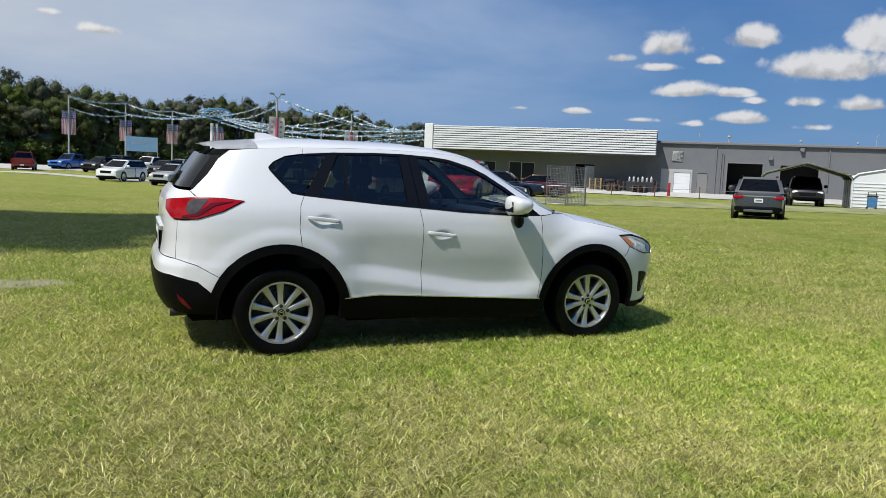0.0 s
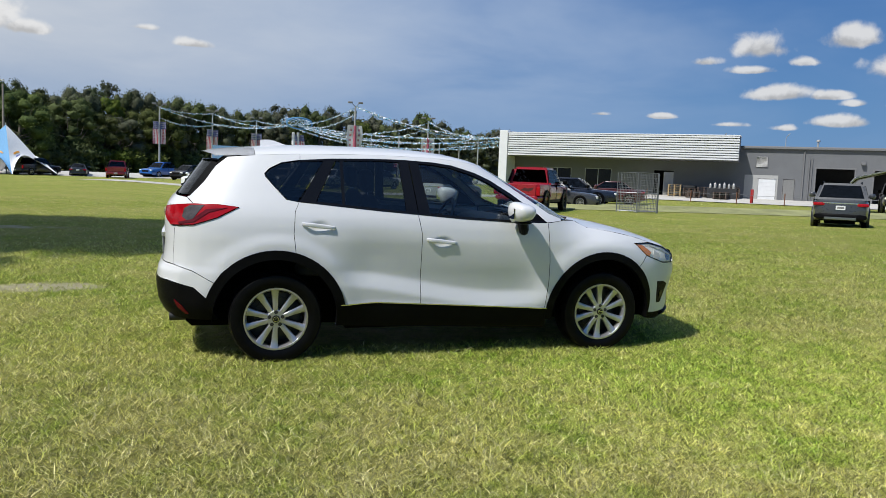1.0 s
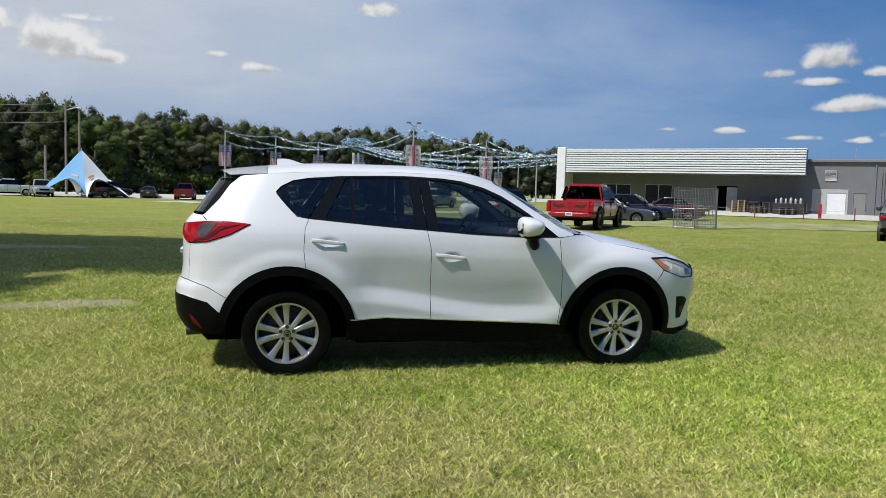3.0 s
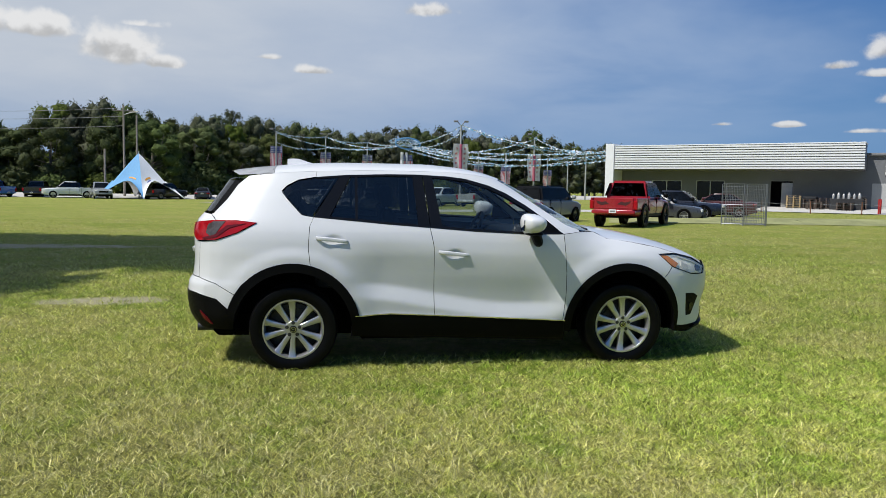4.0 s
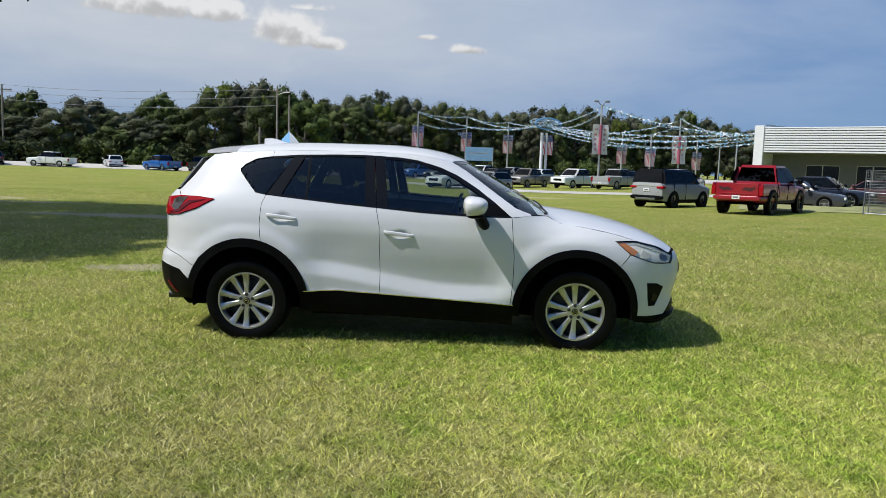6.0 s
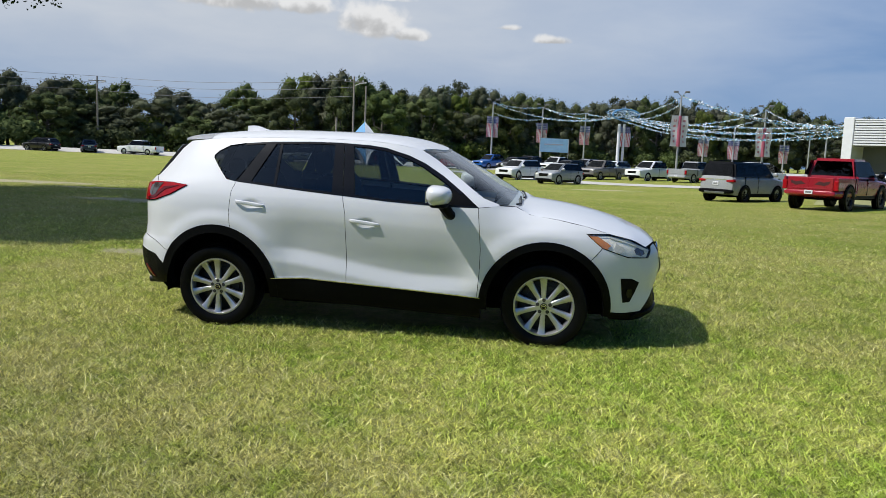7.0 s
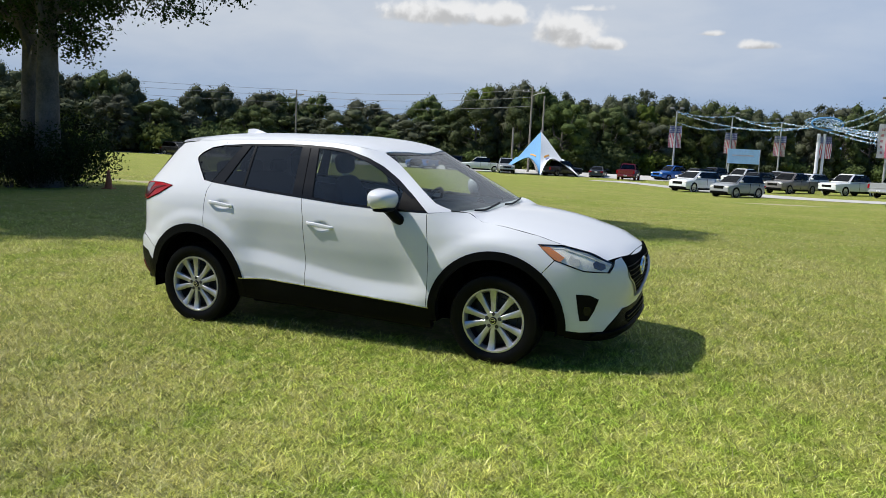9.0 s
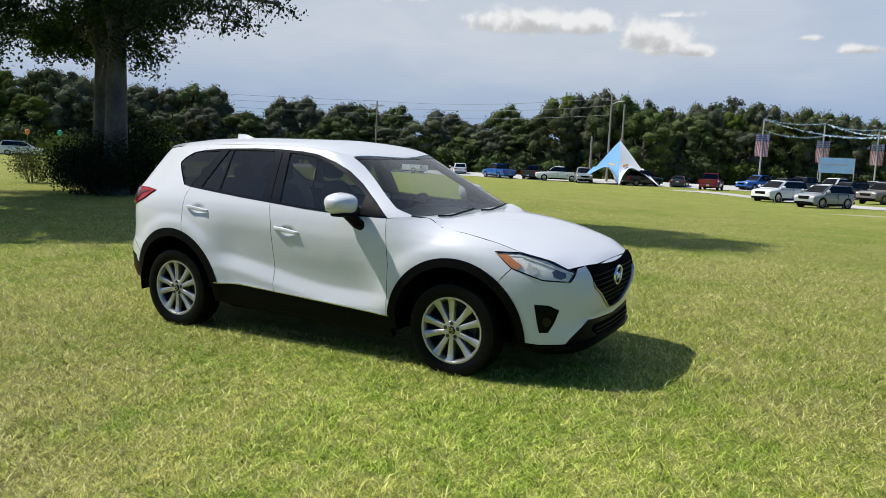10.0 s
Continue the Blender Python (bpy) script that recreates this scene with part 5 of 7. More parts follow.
    for x, z in ((33.03, 4.42), (30.52, 3.60)):
        bm = box(x - 0.18, x + 0.18, -0.30, 0.0, z - 0.10, z + 0.14, 0.03)
        box(x - 0.14, x + 0.14, -0.36, -0.28, z - 0.16, z - 0.02, 0.02, bm)
        part("wall_lamp", bm, GREY_TRIM, b)
    # small things on the roof
    for x, h, w0 in ((27.0, 0.55, 0.14), (33.0, 0.3, 0.10), (37.6, 0.25, 0.09), (43.0, 0.65, 0.12), (45.0, 0.95, 0.12), (46.3, 1.0, 0.14), (48.0, 0.9, 0.13)):
        bm = tube([(x, 1.2, 4.9), (x, 1.2, 4.9 + h)], w0 * 0.6, 8)
        lathe_top = [(0.01, 4.9 + h + 0.16), (w0, 4.9 + h + 0.12), (w0 * 1.2, 4.9 + h - 0.02)]
        cap = lathe(lathe_top, 10, "z")
        bmesh.ops.translate(cap, verts=cap.verts, vec=(x, 1.2, 0))
        part("roof_vent", bm, POLE_METAL, b)
        part("vent_cap", cap, POLE_METAL, b)
    for x in (19.2, 24.4, 38.9):
        bm = tube([(x, 0.6, 4.9), (x, 0.6, 5.75), (x + 0.3, 0.4, 6.05)], 0.03, 6)
        part("roof_floodlight", bm, POLE_METAL, b)
    return b


make_building()
# concrete apron and the sandy bank before it
def face_xy(s, out):
    p = FACE @ Vector((s, -out, 0))
    return p.x, p.y


strip("apron", [face_xy(13, 4.0), face_xy(54, 4.0)], 8.2, CONCRETE, "pale concrete apron in front of the workshop", "pavement", 0.05, bank=0.28)
strip("verge", [(15.5, 37.5), (24, 34.4), (31, 32.8), (37, 30.6), (45, 28.2), (60, 21)], 3.4, DIRT, "low bank of sandy dry ground before the apron", "verge", 0.02, bank=0.20)


def on_face(s, out, turn=0.0, lift=0.0):
    x, y = face_xy(s, out)
    return pose(x, y, ground_z(x, y) + lift + 0.28 * max(0.0, (8.1 - out) / 8.2), 0, 0, FACE_TURN + turn)


def make_pallet_stack(m, boards, load, label, fresh=False):
    root = empty("pallet_stack", m, label, "pallets", "stock along the workshop wall")
    wood = WOOD if fresh else OLD_WOOD
    slat = finish(box(-0.6, 0.6, -0.07, 0.07, 0.11, 0.135), "slat", wood, False)
    bearer = finish(box(-0.05, 0.05, -0.57, 0.57, 0.0, 0.11), "bearer", wood, False)
    for k in range(boards):
        pal = part("pallet", bearer, None, root, m=pose(0, 0, k * 0.15))
        for x in (-0.5, 0.5):
            part("bearer", bearer, None, pal, m=pose(x, 0, 0))
        for y in range(6):
            part("slat", slat, None, pal, m=pose(0, -0.5 + y * 0.2, 0))
    if load:
        bm = rounded_block(0, 0, boards * 0.15 + load / 2 - 0.01, 0.55, 0.5, load / 2, 6.0, 8, 16)
        part("load", bm, DARK_METAL, root)
    return root


for i, (s, out, n, load, turn) in enumerate(((15.5, 1.6, 7, 0.0, 4), (16.8, 1.3, 5, 0.25, -3), (18.0, 1.5, 6, 0.0, 6), (19.2, 1.3, 5, 0.2, 0), (20.4, 1.5, 6, 0.2, 8), (17.2, 2.9, 4, 0.0, 12), (19.6, 3.6, 4, 0.0, -7))):
    make_pallet_stack(on_face(s, out, turn, 0.07), n, load, "stack of worn dark pallets with wrapped stock" if load else "stack of empty pale new wooden pallets" if i == 0 else "stack of empty worn wooden pallets", i == 0)


def make_cylinder_rack(m):
    root = empty("gas_bottles", m, "row of pale gas bottles on a rack by the wall", "gas bottles", "stock along the workshop wall")
    part("rack", box(-1.2, 1.2, -0.25, 0.25, 0.0, 0.90, 0.02), DARK_METAL, root)
    for i in range(6):
        bm = lathe([(0.001, 0.0), (0.13, 0.0), (0.14, 0.05), (0.14, 0.42), (0.10, 0.52), (0.045, 0.56), (0.045, 0.64), (0.001, 0.65)], 12, "z")
        part("bottle", bm, POLE_METAL, root, m=pose(-0.95 + 0.38 * i, 0, 0.90) @ Matrix.Scale(0.68 + 0.12 * (i % 2), 4))
    return root


make_cylinder_rack(on_face(19.6, 2.9, 0, 0.07))


def make_bollard(m):
    bm = lathe([(0.001, 0), (0.065, 0), (0.065, 1.02), (0.055, 1.09), (0.001, 1.11)], 14, "z")
    ob = part("bollard", bm, RED_PAINT)
    ob.matrix_world = m
    return tagged(ob, "red painted steel bollard on the apron", "bollard", "bollards at the workshop")


for s, out in ((22.15, 7.6), (22.25, 7.2)):
    make_bollard(on_face(s, out, 0, 0.05))


def make_cage(m):
    """Loose steel fence panels standing as a pen."""
    root = empty("wire_pen", m, "pen of galvanised wire fence panels on the grass", "fence")
    upright = finish(tube([(0, 0, 0.08), (0, 0, 1.88)], 0.006, 4), "wire", WIRE)
    for x, y, w0, turn in ((-0.95, -0.1, 0.95, -14), (-0.02, -0.33, 0.95, 16), (-0.8, 0.35, 0.9, 4), (0.10, 0.40, 0.85, -6)):
        h = 1.88
        rim = tube([(0, 0, 0), (0, 0, h), (w0, 0, h), (w0, 0, 0)], 0.022, 6)
        fp = part("fence_panel", rim, WIRE, root, m=pose(x, y, 0, 0, 0, turn))
        part("rail", tube([(0, 0, h * 0.5), (w0, 0, h * 0.5)], 0.018, 6), WIRE, fp)
        part("rail", tube([(0, 0, 0.08), (w0, 0, 0.08)], 0.018, 6), WIRE, fp)
        across = finish(tube([(0, 0, 0), (w0, 0, 0)], 0.006, 4), "wire", WIRE)
        for i in range(1, 13):
            part("wire", upright, None, fp, m=pose(w0 * i / 13, 0, 0))
        for i in range(1, 16):
            part("wire", across, None, fp, m=pose(0, 0, h * i / 16))
    return root


make_cage(on_ground(19.9, 32.3, -30))


def make_low_fence():
    root = empty("rope_fence", on_ground(30, 43), "low row of rusty posts with a line of cord", "fence")
    inv = root.matrix_world.inverted()
    last = None
    for i in range(7):
        s, out = 11.0 + 3.4 * i, 10.2
        x, y = face_xy(s, out)
        z = ground_z(x, y)
        part("post", tube([inv @ Vector((x, y, z - 0.1)), inv @ Vector((x, y, z + 0.95))], 0.04, 6), material("rust", (0.16, 0.07, 0.04), 0.9) if i == 0 else bpy.data.materials["rust"], root)
        if last:
            a, b2 = Vector(last), Vector((x, y, z + 0.8))
            pts = [inv @ (a.lerp(b2, k / 6) - Vector((0, 0, 0.12 * math.sin(math.pi * k / 6)))) for k in range(7)]
            part("cord", tube(pts, 0.012, 4), WIRE, root)
        last = (x, y, z + 0.8)


make_low_fence()


def make_carport(m):
    root = empty("carport", m, "open metal carport with a pale bowed roof", "carport")
    wide, deep, eave, peak = 5.3, 6.0, 2.10, 2.85
    prof = [(-wide / 2, 0.0), (-wide / 2, eave - 0.25), (-wide / 2 + 0.25, eave + 0.05), (0.0, peak), (wide / 2 - 0.25, eave + 0.05), (wide / 2, eave - 0.25), (wide / 2, 0.0)]
    for i in range(5):
        y = -deep / 2 + deep * i / 4
        # inner hoops get a dark colour for the shade under the roof
        part("frame_hoop", tube([(x, y, z) for x, z in prof], 0.05 if i in (0, 4) else 0.035, 8), WHITE_METAL if i in (0, 4) else DARK_METAL, root)
    bm = bmesh.new()
    rows = []
    top = [(x * 1.02, z + 0.05) for x, z in prof[1:-1]]
    for y in (-deep / 2 - 0.15, deep / 2 + 0.15):
        rows.append([bm.verts.new((x, y, z)) for x, z in top])
    for j in range(len(top) - 1):
        bm.faces.new((rows[0][j], rows[0][j + 1], rows[1][j + 1], rows[1][j]))
    # added dark sheet below the roof: the underside's shade put into colour
    lining = bmesh.new()
    low = [[lining.verts.new((v.co.x, v.co.y * 0.985, v.co.z - 0.075)) for v in r] for r in rows]
    for j in range(len(top) - 1):
        lining.faces.new((low[0][j], low[0][j + 1], low[1][j + 1], low[1][j]))
    bmesh.ops.solidify(lining, geom=lining.faces[:], thickness=0.01)
    bmesh.ops.solidify(bm, geom=bm.faces[:], thickness=0.04)
    part("roof_sheet", bm, WHITE_METAL, root, soft=False)
    part("roof_lining", lining, DARK_METAL, root, "dark sheet added for the shade under the roof", soft=False)
    part("side_sheet", box(wide / 2 - 0.02, wide / 2 + 0.02, -deep / 2 + 1.4, deep / 2, 0.1, eave - 0.2), WHITE_METAL, root)
    return root


make_carport(on_ground(42.5, 38.9, -45.5))


def make_shed(m):
    root = empty("metal_shed", m, "white ribbed metal storage shed", "shed")
    prof = [(-2.6, 0), (-2.6, 1.95), (-2.2, 2.3), (0, 2.75), (2.2, 2.3), (2.6, 1.95), (2.6, 0)]
    part("wall", prism(prof, -0.05, 6.0), WHITE_METAL, root, soft=False)
    rib = finish(box(-2.62, 2.62, -0.085, -0.05, 0, 0.10, 0.02), "rib", WHITE_METAL, False)
    for i in range(8):
        part("rib", rib, None, root, m=pose(0, 0, 0.06 + 0.23 * i))
    part("eave_trim", tube([(-2.65, -0.1, 1.95), (-2.25, -0.1, 2.34), (0, -0.1, 2.80), (2.25, -0.1, 2.34), (2.65, -0.1, 1.95)], 0.06, 6), WHITE_METAL, root)
    return root


make_shed(on_ground(48.2, 36.6, -46))


def make_hand_truck(m, mat):
    root = empty("tool_cart", m, "small upright tool cart beside the shed", "cart", "carts by the shed")
    bm = tube([(-0.22, 0, 0.1), (-0.22, 0, 1.15), (0.22, 0, 1.15), (0.22, 0, 0.1)], 0.025, 6)
    part("frame", bm, DARK_METAL, root)
    part("bin", box(-0.25, 0.25, -0.3, 0.05, 0.25, 0.85, 0.04), mat, root)
    part("lid", box(-0.28, 0.28, -0.33, 0.08, 0.86, 0.98, 0.04), DARK_METAL, root)
    for x in (-0.24, 0.24):
        part("wheel", lathe([(0.01, x - 0.03), (0.14, x - 0.03), (0.14, x + 0.03), (0.01, x + 0.03)], 16, "x"), RUBBER, root, m=pose(0, 0, 0.14))
    return root


BLUE_PLASTIC = material("blue_plastic", (0.05, 0.16, 0.34), 0.5)
make_hand_truck(on_ground(41.6, 33.0, -40), BLUE_PLASTIC)
make_hand_truck(on_ground(43.0, 31.6, -50), WHITE_METAL)

# ---- parked vehicles ----
DARK_GLASS = glass("car_glass", (0.07, 0.08, 0.085))


def paint(name, colour):
    return material(name, colour, 0.28, vary=0.03, scale=2, coat=0.7)


def make_vehicle(name, m, kind, col, label, category, size, lower=None, wheel_mat=None, group="", spare=None, top_mat=None):
    """kind: suv, pickup or sedan; size: length, width, height, tyre radius, clearance."""
    L, W, H, R, low = size
    root = empty(name, m, label, category, group)
    hw, hl = W / 2, L / 2
    lower = lower or BLACK_PLASTIC
    if kind == "suv":
        belt, hood = 0.635 * H, 0.63 * H
        top = [(-hl, 0.56 * H), (-hl + 0.05, belt), (-0.1 * L, belt), (0.22 * L, belt), (0.24 * L, hood), (0.38 * L, hood - 0.04 * H), (hl - 0.14, 0.545 * H), (hl - 0.04, 0.49 * H), (hl, 0.42 * H)]
        cab = dict(base=(-hl + 0.08, 0.30 * L), roof=(-hl + 0.46, 0.07 * L), z=(belt - 0.02, H - 0.03))
        splits = [-0.30, -0.06, 0.99]
        if top_mat:
            cab = dict(base=(-hl + 0.06, 0.27 * L), roof=(-hl + 0.20, 0.13 * L), z=(belt - 0.02, H - 0.03))
    elif kind == "pickup":
        belt, hood = 0.62 * H, 0.60 * H
        top = [(-hl, 0.40 * H), (-hl + 0.06, 0.41 * H), (-0.165 * L, 0.41 * H), (-0.16 * L, belt), (0.20 * L, belt), (0.23 * L, hood + 0.01), (0.42 * L, hood - 0.03 * H), (hl - 0.08, 0.54 * H), (hl, 0.48 * H)]
        cab = dict(base=(-0.155 * L, 0.245 * L), roof=(-0.13 * L, 0.10 * L), z=(belt - 0.02, H - 0.03))
        splits = [-0.20, 0.02, 0.99]
    else:
        belt, hood = 0.66 * H, 0.62 * H
        top = [(-hl, 0.60 * H), (-hl + 0.10, belt + 0.02), (-0.30 * L, belt), (0.18 * L, belt), (0.22 * L, hood), (0.40 * L, hood - 0.06 * H), (hl - 0.10, 0.50 * H), (hl, 0.42 * H)]
        cab = dict(base=(-0.36 * L, 0.20 * L), roof=(-0.20 * L, 0.03 * L), z=(belt - 0.02, H - 0.02))
        splits = [-0.06, 0.99]
    # lower body: ribs along its length
    bm = bmesh.new()
    rings = []
    xs = sorted({x for x, _ in top} | {lerp(-hl, hl, i / 16) for i in range(17)})
    for x in xs:
        zt = float(np.interp(x, [p[0] for p in top], [p[1] for p in top]))
        k = max(0.0, 1 - abs(x / hl) ** 7) ** 0.30 * 0.26 + 0.74
        tuck = 0.10 * smooth(0.86, 1.0, abs(x) / hl)
        sec = [(0.0, zt), (0.70, zt - 0.004), (0.90, zt - 0.025), (0.975, zt - 0.10), (1.0, lerp(low, zt, 0.55)), (0.985, lerp(low, zt, 0.25)), (0.93, low + tuck), (0.0, low + tuck)]
        ring = [(x, y * hw * k, z) for y, z in sec]
        ring = ring + [(px, -py, pz) for px, py, pz in ring[-2:0:-1]]
        rings.append([bm.verts.new(p) for p in ring])
    n = len(rings[0])
    for r0, r1 in zip(rings, rings[1:]):
        for j in range(n):
            bm.faces.new((r0[j], r0[(j + 1) % n], r1[(j + 1) % n], r1[j]))
    bm.faces.new(rings[0])
    bm.faces.new(rings[-1])
    body = part("body", bm, col, root, sharp=28)
    # cabin
    (b0, b1), (t0, t1), (z0, z1) = cab["base"], cab["roof"], cab["z"]
    wb, wt = hw * 0.955, hw * (0.77 if kind != "sedan" else 0.66)
    cbm = bmesh.new()
    low4 = [(b0, -wb, z0), (b1, -wb, z0), (b1, wb, z0), (b0, wb, z0)]
    up4 = [(t0, -wt, z1), (t1, -wt, z1), (t1, wt, z1), (t0, wt, z1)]
    lv, uv = [cbm.verts.new(p) for p in low4], [cbm.verts.new(p) for p in up4]
    cbm.faces.new(uv)
    for i in range(4):
        cbm.faces.new((lv[i], lv[(i + 1) % 4], uv[(i + 1) % 4], uv[i]))
    bmesh.ops.bevel(cbm, geom=[e for e in cbm.edges if not e.is_boundary], offset=0.10, segments=4, affect="EDGES")
    part("cabin", cbm, top_mat or col, root, sharp=28)
    for s in (1, -1):
        for f in [sp for sp in splits if sp < 0.9]:
            part("door_seam", box(f * L - 0.008, f * L + 0.008, s * hw * 0.95, s * (hw * 1.0 + 0.003), low + 0.12, belt - 0.02), UNDER, root)
            part("door_handle", box(f * L + 0.05, f * L + 0.22, s * hw * 0.96, s * (hw + 0.022), belt - 0.19, belt - 0.15, 0.008), col, root)

    def pane(pname, quad, parent, mat=DARK_GLASS, lift=0.012):
        q = [Vector(p) for p in quad]
        nn = (q[1] - q[0]).cross(q[3] - q[0]).normalized()
        g = bmesh.new()
        g.faces.new([g.verts.new(p + nn * lift) for p in q])
        got = bmesh.ops.solidify(g, geom=g.faces[:], thickness=0.02)
        return part(pname, g, mat, parent, soft=False)

    def side_at(f, h, s):
        xb, xt = lerp(b0, b1, f), lerp(t0, t1, f)
        return Vector((lerp(xb, xt, h), s * lerp(wb, wt, h), lerp(z0, z1, h)))

    for s in (1, -1):
        f0 = 0.05
        q = [side_at(0.03, 0.09, s), side_at(0.955, 0.09, s), side_at(0.945, 0.88, s), side_at(0.04, 0.88, s)]
        pane("window_band", [q[1], q[0], q[3], q[2]] if s > 0 else q, root, GLOSS_BLACK, 0.006)
        for sp in splits:
            f1 = (sp * hl * 2 - b0) / (b1 - b0) if sp < 0.9 else 0.93
            q = [side_at(f0, 0.12, s), side_at(f1 - 0.025, 0.12, s), side_at(f1 - 0.025, 0.86, s), side_at(f0, 0.86, s)]
            if s > 0:
                q = [q[1], q[0], q[3], q[2]]
            pane("side_window", q, root)
            f0 = f1 + 0.015
        mir = rounded_block(lerp(b0, b1, 0.90), s * (hw + 0.13), z0 + 0.14, 0.09, 0.12, 0.10, 3.0, 8, 12)
        part("door_mirror", mir, lower if kind == "pickup" else col, root)
        # lamps
        hz = float(np.interp(hl - 0.12, [p[0] for p in top], [p[1] for p in top]))
        part("headlight", rounded_block(hl - 0.13, s * (hw * 0.70), hz - 0.13, 0.12, hw * 0.20, 0.075, 4.0, 8, 14), HAZY, root)
        if kind == "pickup":
            part("tail_light", box(-hl - 0.015, -hl + 0.10, s * (hw * 0.83), s * (hw * 1.0), 0.38 * H, 0.56 * H, 0.02), RED_LENS, root)
        else:
            part("tail_light", rounded_block(-hl + 0.10, s * hw * 0.76, 0.52 * H, 0.13, hw * 0.22, 0.07 if kind == "sedan" else 0.062, 4.0, 8, 14), RED_LENS, root)
        for ax in (-0.295 * L, 0.305 * L):
            bmw = lathe([(R * 1.13, s * (hw * 0.93)), (R * 1.15, s * (hw + 0.012)), (R * 1.08, s * (hw + 0.008)), (R * 0.5, s * (hw - 0.05))], 28)
            part("arch", bmw, lower if top_mat or spare == "decal" else col, root, m=pose(ax, 0, R))
            part("wheel_well", lathe([(R * 1.07, s * (hw + 0.010)), (R * 0.5, s * (hw - 0.04))], 24), UNDER, root, m=pose(ax, 0, R))
            wheel_parts(root, pose(ax, s * (hw - 0.125 + 0.03), R), s, wheel_mat or ALLOY, R, R * 0.66, 0.25, detail=False)
            wf = lathe([(0.001, s * 0.085), (R * 0.15, s * 0.085), (R * 0.17, s * 0.05)], 12)
            face = part("wheel_face", wf, wheel_mat or ALLOY, root, m=pose(ax, s * (hw - 0.095), R))
            spoke = finish(box(R * 0.12, R * 0.62, s * 0.05 - 0.01, s * 0.075, -R * 0.055, R * 0.055, 0.006), "spoke", wheel_mat or ALLOY, False)
            for i in range(6):
                part("spoke", spoke, None, face, m=pose(0, 0, 0, 0, 60 * i, 0))
    # front and rear glass
    def end_pt(front, f, h):
        xb, xt = (b1, t1) if front else (b0, t0)
        return Vector((lerp(xb, xt, h), lerp(-1, 1, f) * lerp(wb, wt, h), lerp(z0, z1, h)))
    pane("windscreen", [end_pt(True, 0.07, 0.08), end_pt(True, 0.93, 0.08), end_pt(True, 0.91, 0.88), end_pt(True, 0.09, 0.88)], root)
    pane("rear_window", [end_pt(False, 0.92, 0.12), end_pt(False, 0.08, 0.12), end_pt(False, 0.10, 0.86), end_pt(False, 0.90, 0.86)], root)
    # bumpers, grille, plate
    part("front_bumper", rounded_block(hl - 0.10, 0, low + 0.10, 0.12, hw * 0.86, 0.10, 5.0, 8, 22), lower, root)
    rb = part("rear_bumper", rounded_block(-hl + 0.06, 0, low + 0.17, 0.14, hw * 0.93, 0.10, 5.0, 8, 22), col if kind != "suv" else lower, root)
    part("grille", box(hl - 0.10, hl + 0.012, -hw * 0.48, hw * 0.48, 0.36 * H, 0.36 * H + 0.22, 0.02), GLOSS_BLACK, root)
    zp = 0.45 * H if kind == "suv" else (low + 0.20 if kind == "pickup" else 0.50 * H)
    xp = -hl - (0.085 if kind == "pickup" else 0.012)
    pl = part("number_plate", box(xp - 0.012, xp + 0.012, -0.155, 0.155, zp - 0.075, zp + 0.075, 0.004), WHITE_METAL, root)
    part("plate_bar", box(xp - 0.016, xp - 0.0125, -0.11, 0.11, zp - 0.03, zp + 0.03), GREY_TRIM, pl)
    part("sill", box(-0.20 * L, 0.20 * L, -hw * 0.97, hw * 0.97, low - 0.04, low + 0.10, 0.02), lower, root)
    part("chassis", box(-0.40 * L, 0.40 * L, -hw * 0.55, hw * 0.55, low - 0.10, low + 0.06, 0.02), UNDER, root)
    if kind == "pickup":
        bx = -0.165 * L
        rail = 0.615 * H
        for s in (1, -1):
            part("bed_side", box(-hl + 0.03, bx, s * (hw * 0.90), s * (hw * 0.985), 0.38 * H, rail, 0.02), col, root)
        part("bed_front", box(bx - 0.06, bx, -hw * 0.9, hw * 0.9, 0.40 * H, rail - 0.02), col, root)
        part("bed_liner", box(-hl + 0.08, bx - 0.06, -hw * 0.895, hw * 0.895, 0.412 * H, 0.424 * H), BLACK_PLASTIC, root)
        tg = part("tailgate", box(-hl - 0.005, -hl + 0.075, -hw * 0.82, hw * 0.82, 0.36 * H, rail, 0.02), col, root)
        part("tailgate_step", box(-hl - 0.022, -hl - 0.006, -hw * 0.60, hw * 0.60, 0.40 * H, 0.425 * H, 0.006), col, tg)
        if spare == "decal":
            for q in (-1, 1):
                mark = prism([(q * 0.16, 0.485 * H), (q * 0.34, 0.545 * H), (q * 0.50, 0.525 * H), (q * 0.74, 0.555 * H), (q * 0.70, 0.50 * H), (q * 0.52, 0.46 * H), (q * 0.38, 0.475 * H)], 0, 0.004)
                part("decal", mark, material("decal_dark", (0.05, 0.008, 0.010), 0.5) if q < 0 else bpy.data.materials["decal_dark"], tg, "dark printed decal", pose(-hl - 0.010, 0, 0, 0, 0, -90), soft=False)
    if kind == "suv":
        for s in (1, -1):
            part("roof_rail", tube([(t0 + 0.15, s * wt * 0.88, H - 0.035), (t0 + 0.25, s * wt * 0.88, H + 0.02), (t1 - 0.3, s * wt * 0.88, H + 0.02), (t1 - 0.15, s * wt * 0.88, H - 0.035)], 0.02, 6), lower, root)
        part("tailgate_line", box(-hl - 0.006, -hl + 0.02, -hw * 0.62, hw * 0.62, 0.535 * H, 0.56 * H, 0.004), CHROME, root)
        part("skid_plate", box(-hl - 0.085, -hl - 0.06, -hw * 0.55, hw * 0.55, low + 0.06, low + 0.15, 0.008), SATIN, root)
    return root


